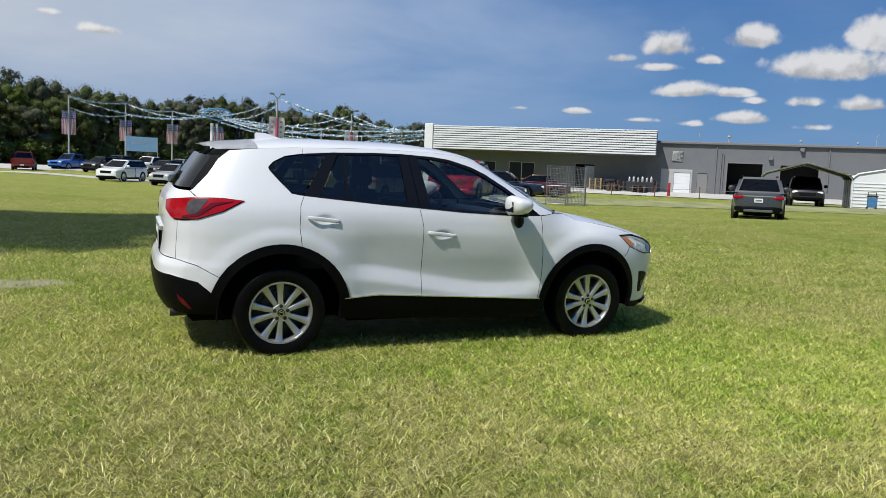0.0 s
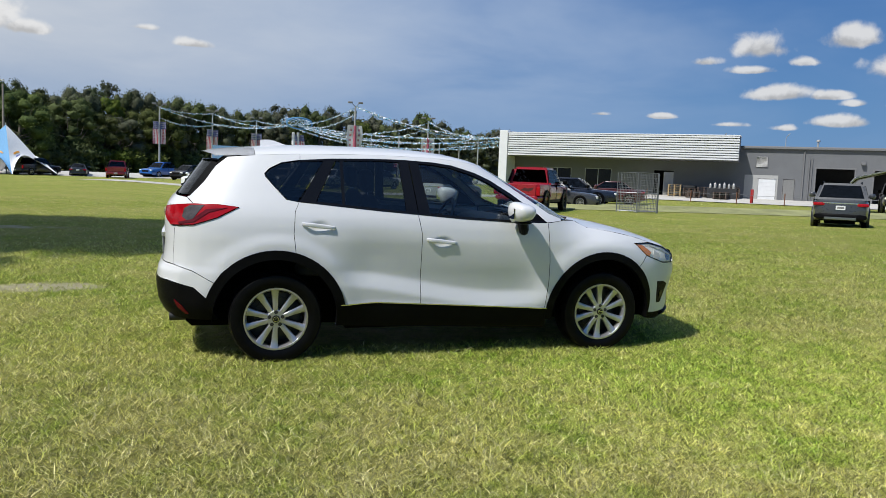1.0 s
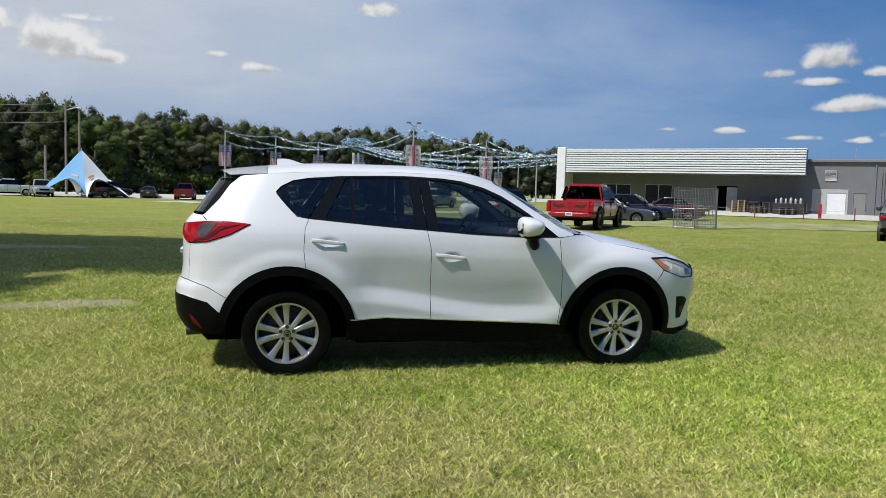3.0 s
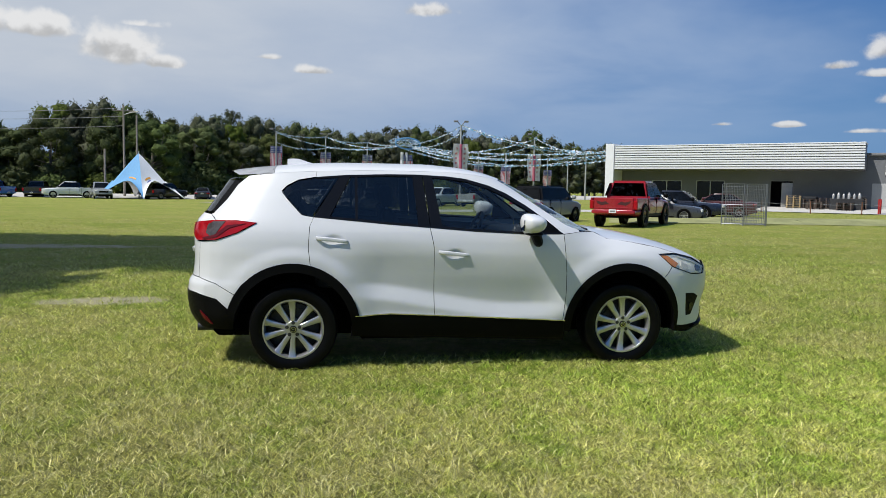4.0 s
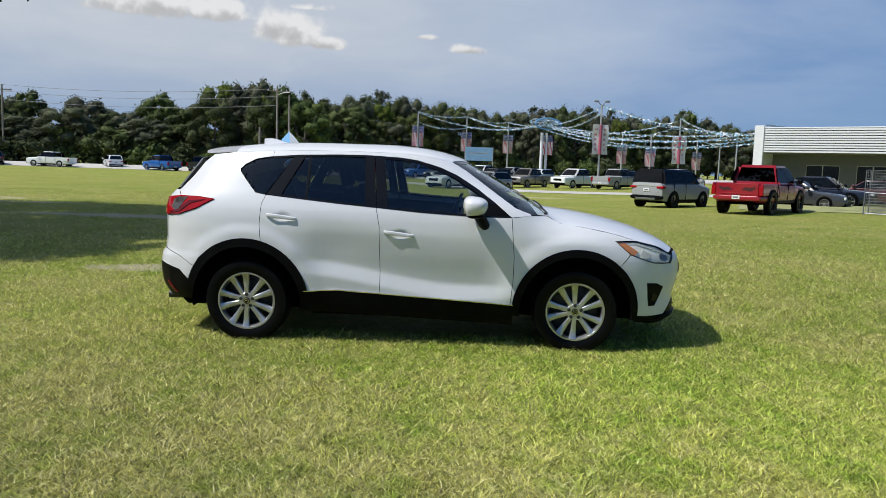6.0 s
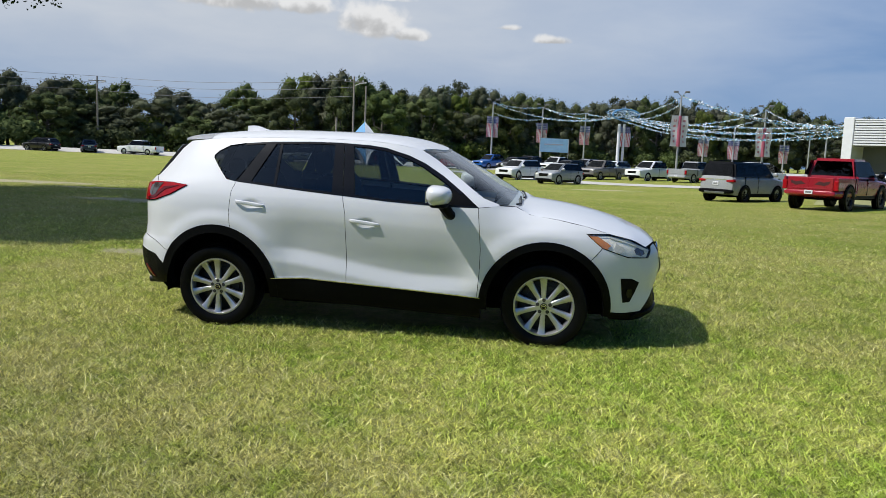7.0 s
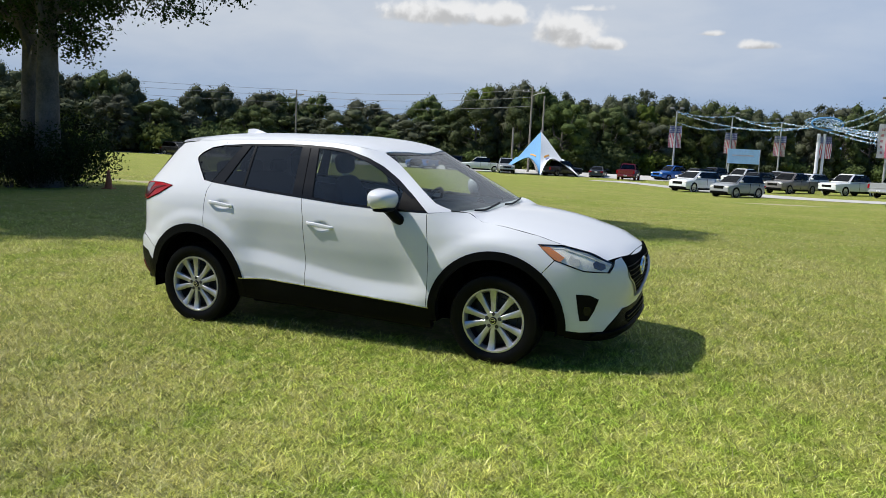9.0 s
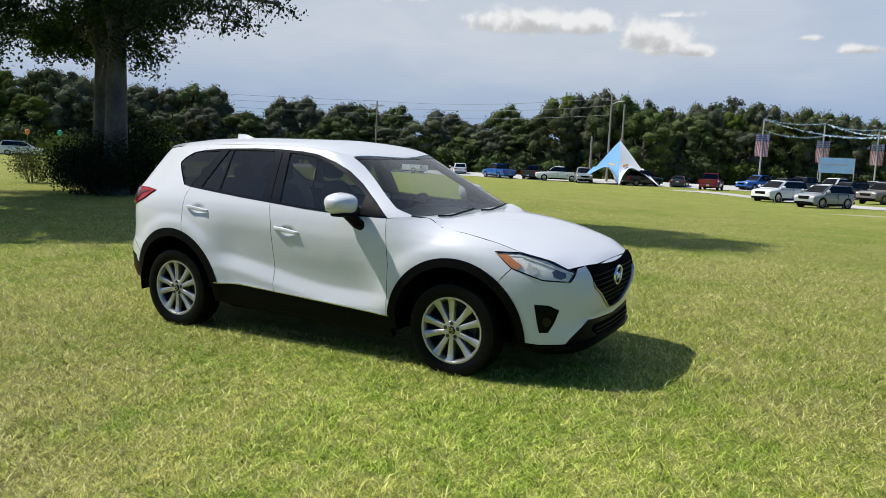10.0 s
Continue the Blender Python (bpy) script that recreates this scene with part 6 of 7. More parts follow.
RED_T, SILVER_T, NAVY_T, WHITE_T, GREY_T = paint("truck_red", (0.27, 0.006, 0.018)), paint("silver", (0.30, 0.31, 0.315)), paint("navy", (0.008, 0.012, 0.026)), paint("fleet_white", (0.74, 0.75, 0.74)), paint("dark_grey", (0.040, 0.043, 0.048))
CRIMSON_T = paint("crimson", (0.15, 0.010, 0.014))
BLUE_T, BLACK_T, MAROON_T, PEWTER_T = paint("bright_blue", (0.012, 0.10, 0.36)), paint("black", (0.010, 0.010, 0.012)), paint("maroon", (0.07, 0.010, 0.012)), paint("pewter", (0.17, 0.155, 0.14))
SUV_S, SUV_M, TRUCK, TRUCK_TALL, SEDAN = (4.5, 1.85, 1.66, 0.37, 0.26), (4.85, 1.90, 1.74, 0.40, 0.27), (5.85, 2.03, 1.93, 0.40, 0.34), (5.9, 2.06, 2.05, 0.49, 0.50), (4.7, 1.82, 1.44, 0.33, 0.20)
BLACK_WHEEL = material("black_wheel", (0.02, 0.02, 0.021), 0.4, metal=0.4)
PLACE = [
    ("suv", 23.78, 24.0, 46, "suv", GREY_T, "dark grey compact suv parked on the grass", "car", SUV_S, None),
    ("pickup_truck", 15.0, 33.2, 52, "pickup", RED_T, "raised bright red pickup truck with black wheels", "truck", TRUCK_TALL, "decal"),
    ("suv", 12.4, 38.2, 45, "suv", SILVER_T, "boxy silver suv with dark roof and windows", "car", (4.4, 1.9, 1.86, 0.38, 0.32), None),
    ("pickup_truck", 20.7, 41.2, -33, "pickup", NAVY_T, "dark navy pickup truck near the workshop", "truck", (5.5, 1.95, 1.62, 0.39, 0.30), None),
    ("sedan", 24.9, 44.5, 150, "sedan", MAROON_T, "dark maroon saloon car near the workshop", "car", SEDAN, None),
    ("sedan", 18.6, 38.6, -33, "sedan", GREY_T, "dark grey low saloon car beside the trucks", "car", SEDAN, None),
    ("suv", 0.2, 67.2, 240, "suv", WHITE_T, "clean white family suv beside the gravel drive", "car", SUV_M, None),
    ("suv", 3.7, 60.0, 234, "suv", SILVER_T, "small silver suv beside the gravel drive", "car", (4.1, 1.77, 1.62, 0.37, 0.25), None),
    ("pickup_truck", -5.0, 99.3, 232, "pickup", BLUE_T, "bright blue pickup truck in the sales lot", "truck", TRUCK, None),
    ("pickup_truck", 0.0, 95.0, 238, "pickup", NAVY_T, "dark blue pickup truck in the sales lot", "truck", TRUCK, None),
    ("pickup_truck", -9.2, 91.8, 92, "pickup", CRIMSON_T, "dark red pickup truck seen from behind by the road", "truck", TRUCK, None),
    ("pickup_truck", 7.7, 78.0, 236, "pickup", PEWTER_T, "pewter grey pickup truck in the sales lot", "truck", TRUCK, None),
    ("pickup_truck", 12.4, 77.0, 226, "pickup", WHITE_T, "white pickup truck in the sales lot", "truck", TRUCK, None),
    ("pickup_truck", 15.9, 73.6, 48, "pickup", SILVER_T, "silver pickup truck in the sales lot", "truck", TRUCK, None),
    ("suv", -1.8, 92.6, 236, "suv", BLACK_T, "black suv in the third row of the lot", "car", SUV_M, None),
    ("pickup_truck", 3.2, 94.0, 236, "pickup", WHITE_T, "white pickup truck in the third row of the lot", "truck", TRUCK, None),
    ("suv", 6.8, 99.0, 236, "suv", SILVER_T, "silver suv in the third row of the lot", "car", SUV_M, None),
    ("suv", 13.2, 87.0, 236, "suv", GREY_T, "dark grey suv in the third row of the lot", "car", SUV_M, None),
    ("pickup_truck", 17.6, 58.4, 232, "pickup", WHITE_T, "white pickup truck parked beyond the raised red one", "truck", TRUCK, None),
    ("suv", 4.5, 87.5, 236, "suv", BLACK_T, "black suv in the second row of the lot", "car", SUV_M, None),
    ("suv", 9.5, 88.0, 236, "suv", WHITE_T, "white suv in the second row of the lot", "car", SUV_M, None),
    ("suv", 18.0, 83.0, 236, "suv", GREY_T, "dark grey suv in the second row of the lot", "car", SUV_M, None),
    ("pickup_truck", 22.8, 79.0, 232, "pickup", BLACK_T, "black pickup truck in the second row of the lot", "truck", TRUCK, None),
    ("suv", 20.2, 66.5, 50, "suv", SILVER_T, "silver suv parked in front of the flags", "car", SUV_M, None),
    ("suv", -17.9, 94.6, 60, "pickup", BLACK_T, "black pickup truck beside the tent", "truck", TRUCK, None),
    ("sedan", -14.0, 98.0, 95, "sedan", NAVY_T, "dark blue saloon car by the road", "car", SEDAN, None),
    ("pickup_truck", -24.7, 93.4, 292, "pickup", SILVER_T, "silver pickup truck beside the tent", "truck", TRUCK, None),
    ("pickup_truck", -28.6, 95.2, 200, "pickup", WHITE_T, "white pickup truck along the road", "truck", TRUCK, None),
    ("pickup_truck", -33.0, 98.0, 95, "pickup", BLACK_T, "black pickup truck seen from behind by the road", "truck", TRUCK, None),
    ("pickup_truck", -37.2, 95.6, 145, "pickup", BLUE_T, "blue pickup truck by the road", "truck", TRUCK, None),
    ("suv", -45.6, 100.0, 125, "suv", WHITE_T, "white suv by the road", "car", SUV_M, None),
    ("pickup_truck", -51.4, 95.6, 175, "pickup", WHITE_T, "white pickup truck with a trailer by the road", "truck", TRUCK, None),
    ("suv", -58.7, 95.4, 125, "suv", NAVY_T, "dark blue suv by the road", "car", SUV_M, None),
    ("suv", -64.6, 94.0, 170, "suv", BLACK_T, "black suv by the road", "car", SUV_M, None),
    ("suv", -75.0, 91.6, 350, "suv", BLACK_T, "large black suv by the road", "car", (5.2, 2.0, 1.95, 0.4, 0.28), None),
    ("van", -90.4, 63.3, 52, "suv", WHITE_T, "white van on the far road", "van", (5.1, 1.95, 1.95, 0.36, 0.24), None),
    ("suv", -91.5, 93.0, 227, "suv", WHITE_T, "white suv on the far road beyond the oaks", "car", SUV_M, None),
    ("pickup_truck", 42.7, 39.0, 226, "pickup", BLACK_T, "black pickup truck parked under the carport", "truck", TRUCK_TALL, None),
]
for nm, x, y, turn, kind, col, label, cat, size, extra in PLACE:
    tall = size is TRUCK_TALL
    z = ground_z(x, y)
    make_vehicle(nm, pose(x, y, z - 0.01, 0, 0, turn), kind, col, label, cat, size, wheel_mat=BLACK_WHEEL if tall or "boxy" in label else ALLOY, group="parked vehicles", spare=extra, top_mat=GLOSS_BLACK if "boxy" in label else None)

# ---- flags, streamers and tent of the sales lot ----
FLAG_PINK, FLAG_RED, FLAG_BLUE, FLAG_WHITE = (leafy(nm, c0, c1, 0.5) for nm, c0, c1 in (("flag_pink", (0.66, 0.32, 0.34), (0.70, 0.36, 0.38)), ("flag_red", (0.66, 0.13, 0.18), (0.70, 0.17, 0.22)), ("flag_blue", (0.22, 0.25, 0.44), (0.26, 0.29, 0.48)), ("flag_white", (0.82, 0.80, 0.80), (0.88, 0.86, 0.86))))
TINSEL_BLUE, TINSEL_WHITE = material("tinsel_blue", (0.16, 0.42, 0.66), 0.35, vary=0.3, scale=3), material("tinsel_white", (0.80, 0.84, 0.88), 0.3, vary=0.1)
SKY_CLOTH = material("sky_blue_cloth", (0.13, 0.32, 0.54), 0.75, vary=0.08)
TENT_WHITE = material("tent_white", (0.78, 0.78, 0.77), 0.7, vary=0.05)
ORANGE = material("orange_print", (0.75, 0.35, 0.05), 0.7)


def make_flag(root, x0, turn, z1, wide, tall, plain):
    """A flag hung upright: stripes run down, the dark field is at the top."""
    m = pose(0, 0, z1, 0, 0, turn)
    cloth = bmesh.new()
    def wave(x, z):
        return 0.10 * math.sin(5.2 * x + 1.6 * z + turn) + 0.07 * math.sin(2.1 * z + 2.0 * x0)
    def patch(bm, xa, xb, za, zb, off):
        nx, nz = (6, 8) if xb - xa > 0.3 else (1, 7) if zb - za > 0.5 else (1, 1)
        for side in (1, -1):
            rows = [[bm.verts.new((lerp(xa, xb, i / nx) * (1 + 0.10 * (lerp(za, zb, k / nz) / tall) ** 2), wave(lerp(xa, xb, i / nx), lerp(za, zb, k / nz)) + side * off, lerp(za, zb, k / nz))) for i in range(nx + 1)] for k in range(nz + 1)]
            for r0, r1 in zip(rows, rows[1:]):
                for i in range(nx):
                    bm.faces.new((r0[i], r0[i + 1], r1[i + 1], r1[i]))
    patch(cloth, x0, x0 + wide, -tall, 0, 0.004)
    f = part("flag", cloth, FLAG_WHITE, root, "", m)
    if plain:
        for i in range(5):
            bars = bmesh.new()
            patch(bars, x0 + wide * 0.34, x0 + wide * 0.64, -tall * (0.12 + 0.17 * i) - tall * 0.07, -tall * (0.12 + 0.17 * i), 0.012)
            part("print_bar", bars, FLAG_PINK, f)
    else:
        for i in range(4):
            st = bmesh.new()
            patch(st, x0 + wide * (0.02 + 0.26 * i), x0 + wide * (0.15 + 0.26 * i), -tall, 0, 0.010)
            part("stripe", st, FLAG_RED, f)
        fi, stars = bmesh.new(), bmesh.new()
        patch(fi, x0, x0 + wide, -tall * 0.32, 0.0, 0.018)
        for i in range(4):
            for k in range(3):
                sx, sz = x0 + wide * (0.14 + 0.24 * i), -tall * (0.05 + 0.09 * k)
                patch(stars, sx - 0.045, sx + 0.045, sz - 0.09, sz, 0.024)
        part("field", fi, FLAG_BLUE, f)
        part("stars", stars, FLAG_WHITE, f)


def make_flag_pole(x, y, top, flag_z, plain=False, wide=1.0, tall=2.6, lamp=True, turn=20.0):
    z = ground_z(x, y)
    root = empty("flag_pole", pose(x, y, z), "tall light pole with red and white print banners" if plain else "tall light pole with two hanging striped flags", "flag pole", "poles of the sales lot")
    h = top - z
    part("pole", tube([(0, 0, 0), (0, 0, h)], 0.13, 10, taper=0.085), POLE_METAL, root)
    if plain:
        part("pole_sleeve", tube([(0, 0, flag_z - z - tall), (0, 0, flag_z - z)], 0.20, 10), FLAG_RED, root)
    if lamp:
        for s in (1, -1):
            arm = tube([(0, 0, h - 0.1), (s * 0.45, 0, h + 0.35)], 0.04, 6)
            box(s * 0.35, s * 0.85, -0.18, 0.18, h + 0.28, h + 0.48, 0.04, arm)
            part("flood_lamp", arm, GREY_TRIM, root)
    make_flag(root, 0.12, turn, flag_z - z, wide, tall, plain)
    make_flag(root, -0.12 - wide, turn, flag_z - z, wide, tall, plain)
    part("flag_bar", tube([(-wide - 0.2, 0, 0), (wide + 0.2, 0, 0)], 0.025, 6), POLE_METAL, root, m=pose(0, 0, flag_z - z + 0.02, 0, 0, turn))
    return root


POLES = [(-5.6, 103.0, 8.75, 6.9, False), (0.7, 111.0, 8.85, 6.6, False), (6.8, 116.0, 8.5, 6.6, False), (16.2, 88.0, 9.1, 6.9, True), (26.5, 94.0, 8.3, 6.2, True),
         (23.3, 114.0, 7.2, 5.6, False), (26.3, 108.8, 7.1, 5.3, False), (36.6, 123.4, 7.1, 5.1, False), (41.5, 128.0, 6.9, 0, False), (34.7, 98.4, 7.0, 0, False)]
for x, y, top, fz, plain in POLES:
    if fz:
        make_flag_pole(x, y, top, fz, plain, 0.82 if plain else 0.64, 3.3 if plain else 2.7, top > 8)
    else:
        z = ground_z(x, y)
        ob = part("light_pole", tube([(0, 0, 0), (0, 0, top - z)], 0.12, 8, taper=0.08), POLE_METAL)
        ob.matrix_world = pose(x, y, z)
        tagged(ob, "plain tall metal light pole in the sales lot", "light pole", "poles of the sales lot")
x, y = 11.2, 104.0
arch_root = empty("streamer_tower", on_ground(x, y, 25), "white twin-post tower with a round blue tinsel ring on top", "tower")
for s in (-0.35, 0.35):
    part("post", tube([(s, 0, 0), (s, 0, 6.3)], 0.20 if s < 0 else 0.16, 12), WHITE_METAL, arch_root)
make_flag(arch_root, 0.5, 0, 6.0, 0.75, 2.6, False)
make_flag(arch_root, -0.3, 0, 6.0, 0.7, 2.6, False)


def make_streamer(a, b, sag, seed, parent=None, label="string of blue and white tinsel pennants"):
    """A cord with fluttering pennants hung between two points."""
    rnd = random.Random(seed)
    a, b = Vector(a), Vector(b)
    n = max(8, int((b - a).length / 0.24))
    along = (b - a).normalized()
    bm = tube([a.lerp(b, i / 24) - Vector((0, 0, sag * 4 * (i / 24) * (1 - i / 24))) for i in range(25)], 0.025, 4)
    for i in range(n):
        f = (i + 0.5) / n
        p = a.lerp(b, f) - Vector((0, 0, sag * 4 * f * (1 - f)))
        for k in range(3):
            side = Vector((rnd.uniform(-1, 1), rnd.uniform(-1, 1), rnd.uniform(-1.0, 0.5))).normalized() * rnd.uniform(0.16, 0.27)
            face = bm.faces.new((bm.verts.new(p - along * 0.12), bm.verts.new(p + along * 0.12), bm.verts.new(p + side)))
            face.material_index = 1 + ((i // 3 + k) % 2)
    ob = part("streamer", bm, [WIRE, TINSEL_BLUE, TINSEL_WHITE], parent, soft=False)
    if parent:
        return tagged(ob, kind="stuff")
    return tagged(ob, label, "streamer", "streamers over the sales lot")


hub = Vector((11.2, 104.0, 7.6))
wall_end = Vector((29.0, 73.4, 5.4))
P = [Vector((p[0], p[1], p[2])) for p in POLES]
lines = [(P[0], P[1], 0.35), (P[1], P[2], 0.4), (P[0] - Vector((0, 0, 1.3)), P[1] - Vector((0, 0, 1.6)), 0.5), (P[1] - Vector((0, 0, 1.5)), hub, 0.5), (P[2], hub, 0.3), (P[0], hub, 1.3), (P[1], hub, 0.9),
         (hub, P[3] - Vector((0, 0, 0.2)), 0.5), (hub, P[3] - Vector((0, 0, 0.9)), 0.9), (hub, P[4] - Vector((0, 0, 0.2)), 1.3), (hub, P[4] - Vector((0, 0, 0.9)), 1.7), (hub, wall_end, 1.1), (hub, wall_end - Vector((0, 0, 0.5)), 1.5), (hub - Vector((0, 0, 0.5)), wall_end, 1.7),
         (hub, wall_end + Vector((0, 0, 0.3)), 0.7), (P[3], P[9], 1.0), (P[4], wall_end + Vector((0, 0, 0.4)), 0.9), (P[3], wall_end + Vector((0, 0, 0.2)), 0.8), (hub, P[9] - Vector((0, 0, 0.3)), 1.4), (P[4] - Vector((0, 0, 0.8)), P[8], 0.8)]
for i, (a, b, sag) in enumerate(lines):
    make_streamer(a, b, sag, i)
ring = [Vector((2.3 * math.cos(2 * math.pi * i / 16), 0.9 * math.sin(2 * math.pi * i / 16), 7.7 + 0.35 * math.sin(4 * math.pi * i / 16))) for i in range(17)]
for i in range(16):
    if i % 2 == 0:
        make_streamer(ring[i], ring[i + 2] if i + 2 < 17 else ring[16], -0.12, 60 + i, arch_root)
for k in range(5):
    a = math.pi * k / 5
    make_streamer((2.2 * math.cos(a), 0.8 * math.sin(a), 7.6), (-2.2 * math.cos(a), -0.8 * math.sin(a), 7.6), -0.45, 90 + k, arch_root)

oval = tube([(1.9 * math.cos(2 * math.pi * i / 32), -0.95, 7.45 + 0.72 * math.sin(2 * math.pi * i / 32)) for i in range(33)], 0.11, 6, cap=False)
sign = part("oval_frame", oval, SKY_CLOTH, arch_root, "blue oval hoop")
for x, z, long in ((-1.0, 7.5, 0.36), (-0.35, 7.42, 0.3), (0.25, 7.48, 0.3), (0.9, 7.45, 0.36)):
    part("sign_bar", tube([(x - long, -0.95, z - 0.18), (x, -0.95, z + 0.16), (x + long, -0.95, z - 0.10)], 0.06, 5), TINSEL_WHITE, sign)

# cloth banner on two posts
banner = empty("banner", on_ground(2.6, 107.0, 24), "pale blue cloth banner stretched between two posts", "banner")
for s in (-2.1, 2.1):
    part("post", tube([(s, 0, 0), (s, 0, 4.4)], 0.05, 8), POLE_METAL, banner)
cl = box(-2.05, 2.05, -0.01, 0.01, 2.5, 4.35, 0.004)
cloth = part("cloth", cl, material("pale_blue_cloth", (0.46, 0.72, 0.90), 0.8, vary=0.12, scale=0.8), banner)
part("print_bar", box(-1.5, 1.3, -0.018, -0.012, 3.45, 3.62), FLAG_WHITE, cloth)


def tent_point(peak, a, b, f, g):
    """A point of the cloth: f from the peak down to the hem, g from one foot to the next."""
    drop = Vector((0, 0, 0.72 * math.sin(math.pi * f) * f))
    p = (peak.lerp(a, f) - drop).lerp(peak.lerp(b, f) - drop, g)
    k = max(0.0, math.sin(math.pi * g)) ** 0.62
    return Vector((p.x * (1 - 0.40 * k * f), p.y * (1 - 0.40 * k * f), p.z + 2.05 * k * f * f))


def make_tent(m):
    root = empty("star_tent", m, "pointed blue and white star tent beside the road", "tent")
    peak = Vector((0, 0, 5.35))
    n = 6
    feet = [Vector((5.6 * math.cos(2 * math.pi * i / n + 0.35), 5.6 * math.sin(2 * math.pi * i / n + 0.35), 0.05)) for i in range(n)]
    for i in range(n):
        a, b = feet[i], feet[(i + 1) % n]
        bm = bmesh.new()
        rows = []
        k = 10
        for r in range(k + 1):
            f = r / k
            row = []
            for c in range(9):
                g = c / 8
                p = tent_point(peak, a, b, f, g)
                row.append(bm.verts.new(p))
            rows.append(row)
        for r0, r1 in zip(rows, rows[1:]):
            for c in range(8):
                bm.faces.new((r0[c], r0[c + 1], r1[c + 1], r1[c]))
        bmesh.ops.remove_doubles(bm, verts=bm.verts, dist=0.002)
        blue = i in (4, 5)
        cloth = part("canopy_panel", bm, SKY_CLOTH if blue else TENT_WHITE, root, "blue cloth" if blue else "white cloth", sharp=60)
        for f, g, wide, high, mat in (((0.62, 0.32, 0.80, 0.20, ORANGE), (0.74, 0.32, 0.50, 0.16, FLAG_BLUE)) if i == 0 else ((0.62, 0.62, 0.85, 0.16, ORANGE),) if i == 5 else ()):
            mark = bmesh.new()
            net = []
            for jj in range(7):
                net.append([mark.verts.new(tent_point(peak, a, b, f + (jj / 6 - 0.5) * high * 0.3, g + (ii / 8 - 0.5) * wide * 0.36) * 1.012) for ii in range(9)])
            for r0, r1 in zip(net, net[1:]):
                for c in range(8):
                    mark.faces.new((r0[c], r0[c + 1], r1[c + 1], r1[c]))
            part("print_mark", mark, mat, cloth)
    part("mast", tube([(0, 0, 0), (0, 0, 5.55)], 0.07, 8), POLE_METAL, root)
    return root


tent = make_tent(on_ground(-20.8, 94.8, -92))
# ---- utility poles and wires ----
def make_utility_pole(x, y, h, arms):
    root = empty("utility_pole", on_ground(x, y, 15), "weathered grey wooden utility pole", "utility pole", "utility poles along the road")
    part("pole", tube([(0, 0, -0.2), (0, 0, h)], 0.16, 10, taper=0.11), material("pole_wood", (0.24, 0.21, 0.18), 0.9, vary=0.3) if "pole_wood" not in bpy.data.materials else bpy.data.materials["pole_wood"], root)
    if arms:
        part("cross_arm", box(-1.3, 1.3, -0.06, 0.06, h - 0.75, h - 0.62, 0.01), bpy.data.materials["pole_wood"], root)
        for s in (-1.15, -0.5, 0.5, 1.15):
            part("insulator", lathe([(0.01, h - 0.62), (0.05, h - 0.62), (0.06, h - 0.52), (0.03, h - 0.45), (0.01, h - 0.44)], 8, "z"), WHITE_METAL, root, m=pose(s, 0, 0))
        part("street_lamp", tube([(0, 0, h - 1.2), (0.8, -0.6, h - 0.9), (1.6, -1.2, h - 0.85)], 0.05, 6), POLE_METAL, root)
    return root


make_utility_pole(-23.6, 99.5, 11.3, True)
make_utility_pole(-22.9, 103.0, 10.4, False)
make_utility_pole(-25.5, 98.2, 5.9, False)
make_utility_pole(-68.0, 112.0, 11.5, True)
for dz, side in ((10.9, 0.0), (10.0, 0.8), (8.8, 0.4)):
    bm = bmesh.new()
    for a, b in ((Vector((-23.6, 99.5 + side, dz)), Vector((-68.0, 112.0 + side, dz + 0.6))), (Vector((-68.0, 112.0 + side, dz + 0.6)), Vector((-128, 78 + side, dz + 2.2))), (Vector((-128, 78 + side, dz + 2.2)), Vector((-180, 20, dz + 2.2)))):
        tube([a.lerp(b, i / 12) - Vector((0, 0, 4 * 0.7 * (i / 12) * (1 - i / 12))) for i in range(13)], 0.025, 4, bm)
    tagged(part("power_line", bm, GREY_TRIM), "thin dark overhead power line along the road", "power line", "power lines")

# ---- trees ----
def leaf_cloud(rng, lobes, per_area, size, squash=0.75, inner=0.35):
    """Leaf cards scattered through the outer part of round lobes; returns verts and quads."""
    vs, fs = [], []
    base = 0
    for cx, cy, cz, r in lobes:
        n = int(per_area * r * r)
        d = rng.normal(size=(n, 3))
        d /= np.linalg.norm(d, axis=1)[:, None]
        rad = r * (1 - inner * rng.random(n) ** 1.8) * (1 + 0.16 * rng.normal(size=n))
        c = np.array([cx, cy, cz]) + d * rad[:, None] * np.array([1, 1, squash])
        a = rng.normal(size=(n, 3)) + d * 0.2
        a /= np.linalg.norm(a, axis=1)[:, None]
        b = np.cross(a, rng.normal(size=(n, 3)))
        b /= np.linalg.norm(b, axis=1)[:, None]
        s = size * (0.6 + 0.8 * rng.random(n))[:, None]
        quad = np.stack([c - a * s, c - b * s * 0.55, c + a * s, c + b * s * 0.55], axis=1)
        vs.append(quad.reshape(-1, 3))
        fs.append(base + np.arange(n * 4).reshape(-1, 4))
        base += n * 4
    return np.concatenate(vs), np.concatenate(fs)


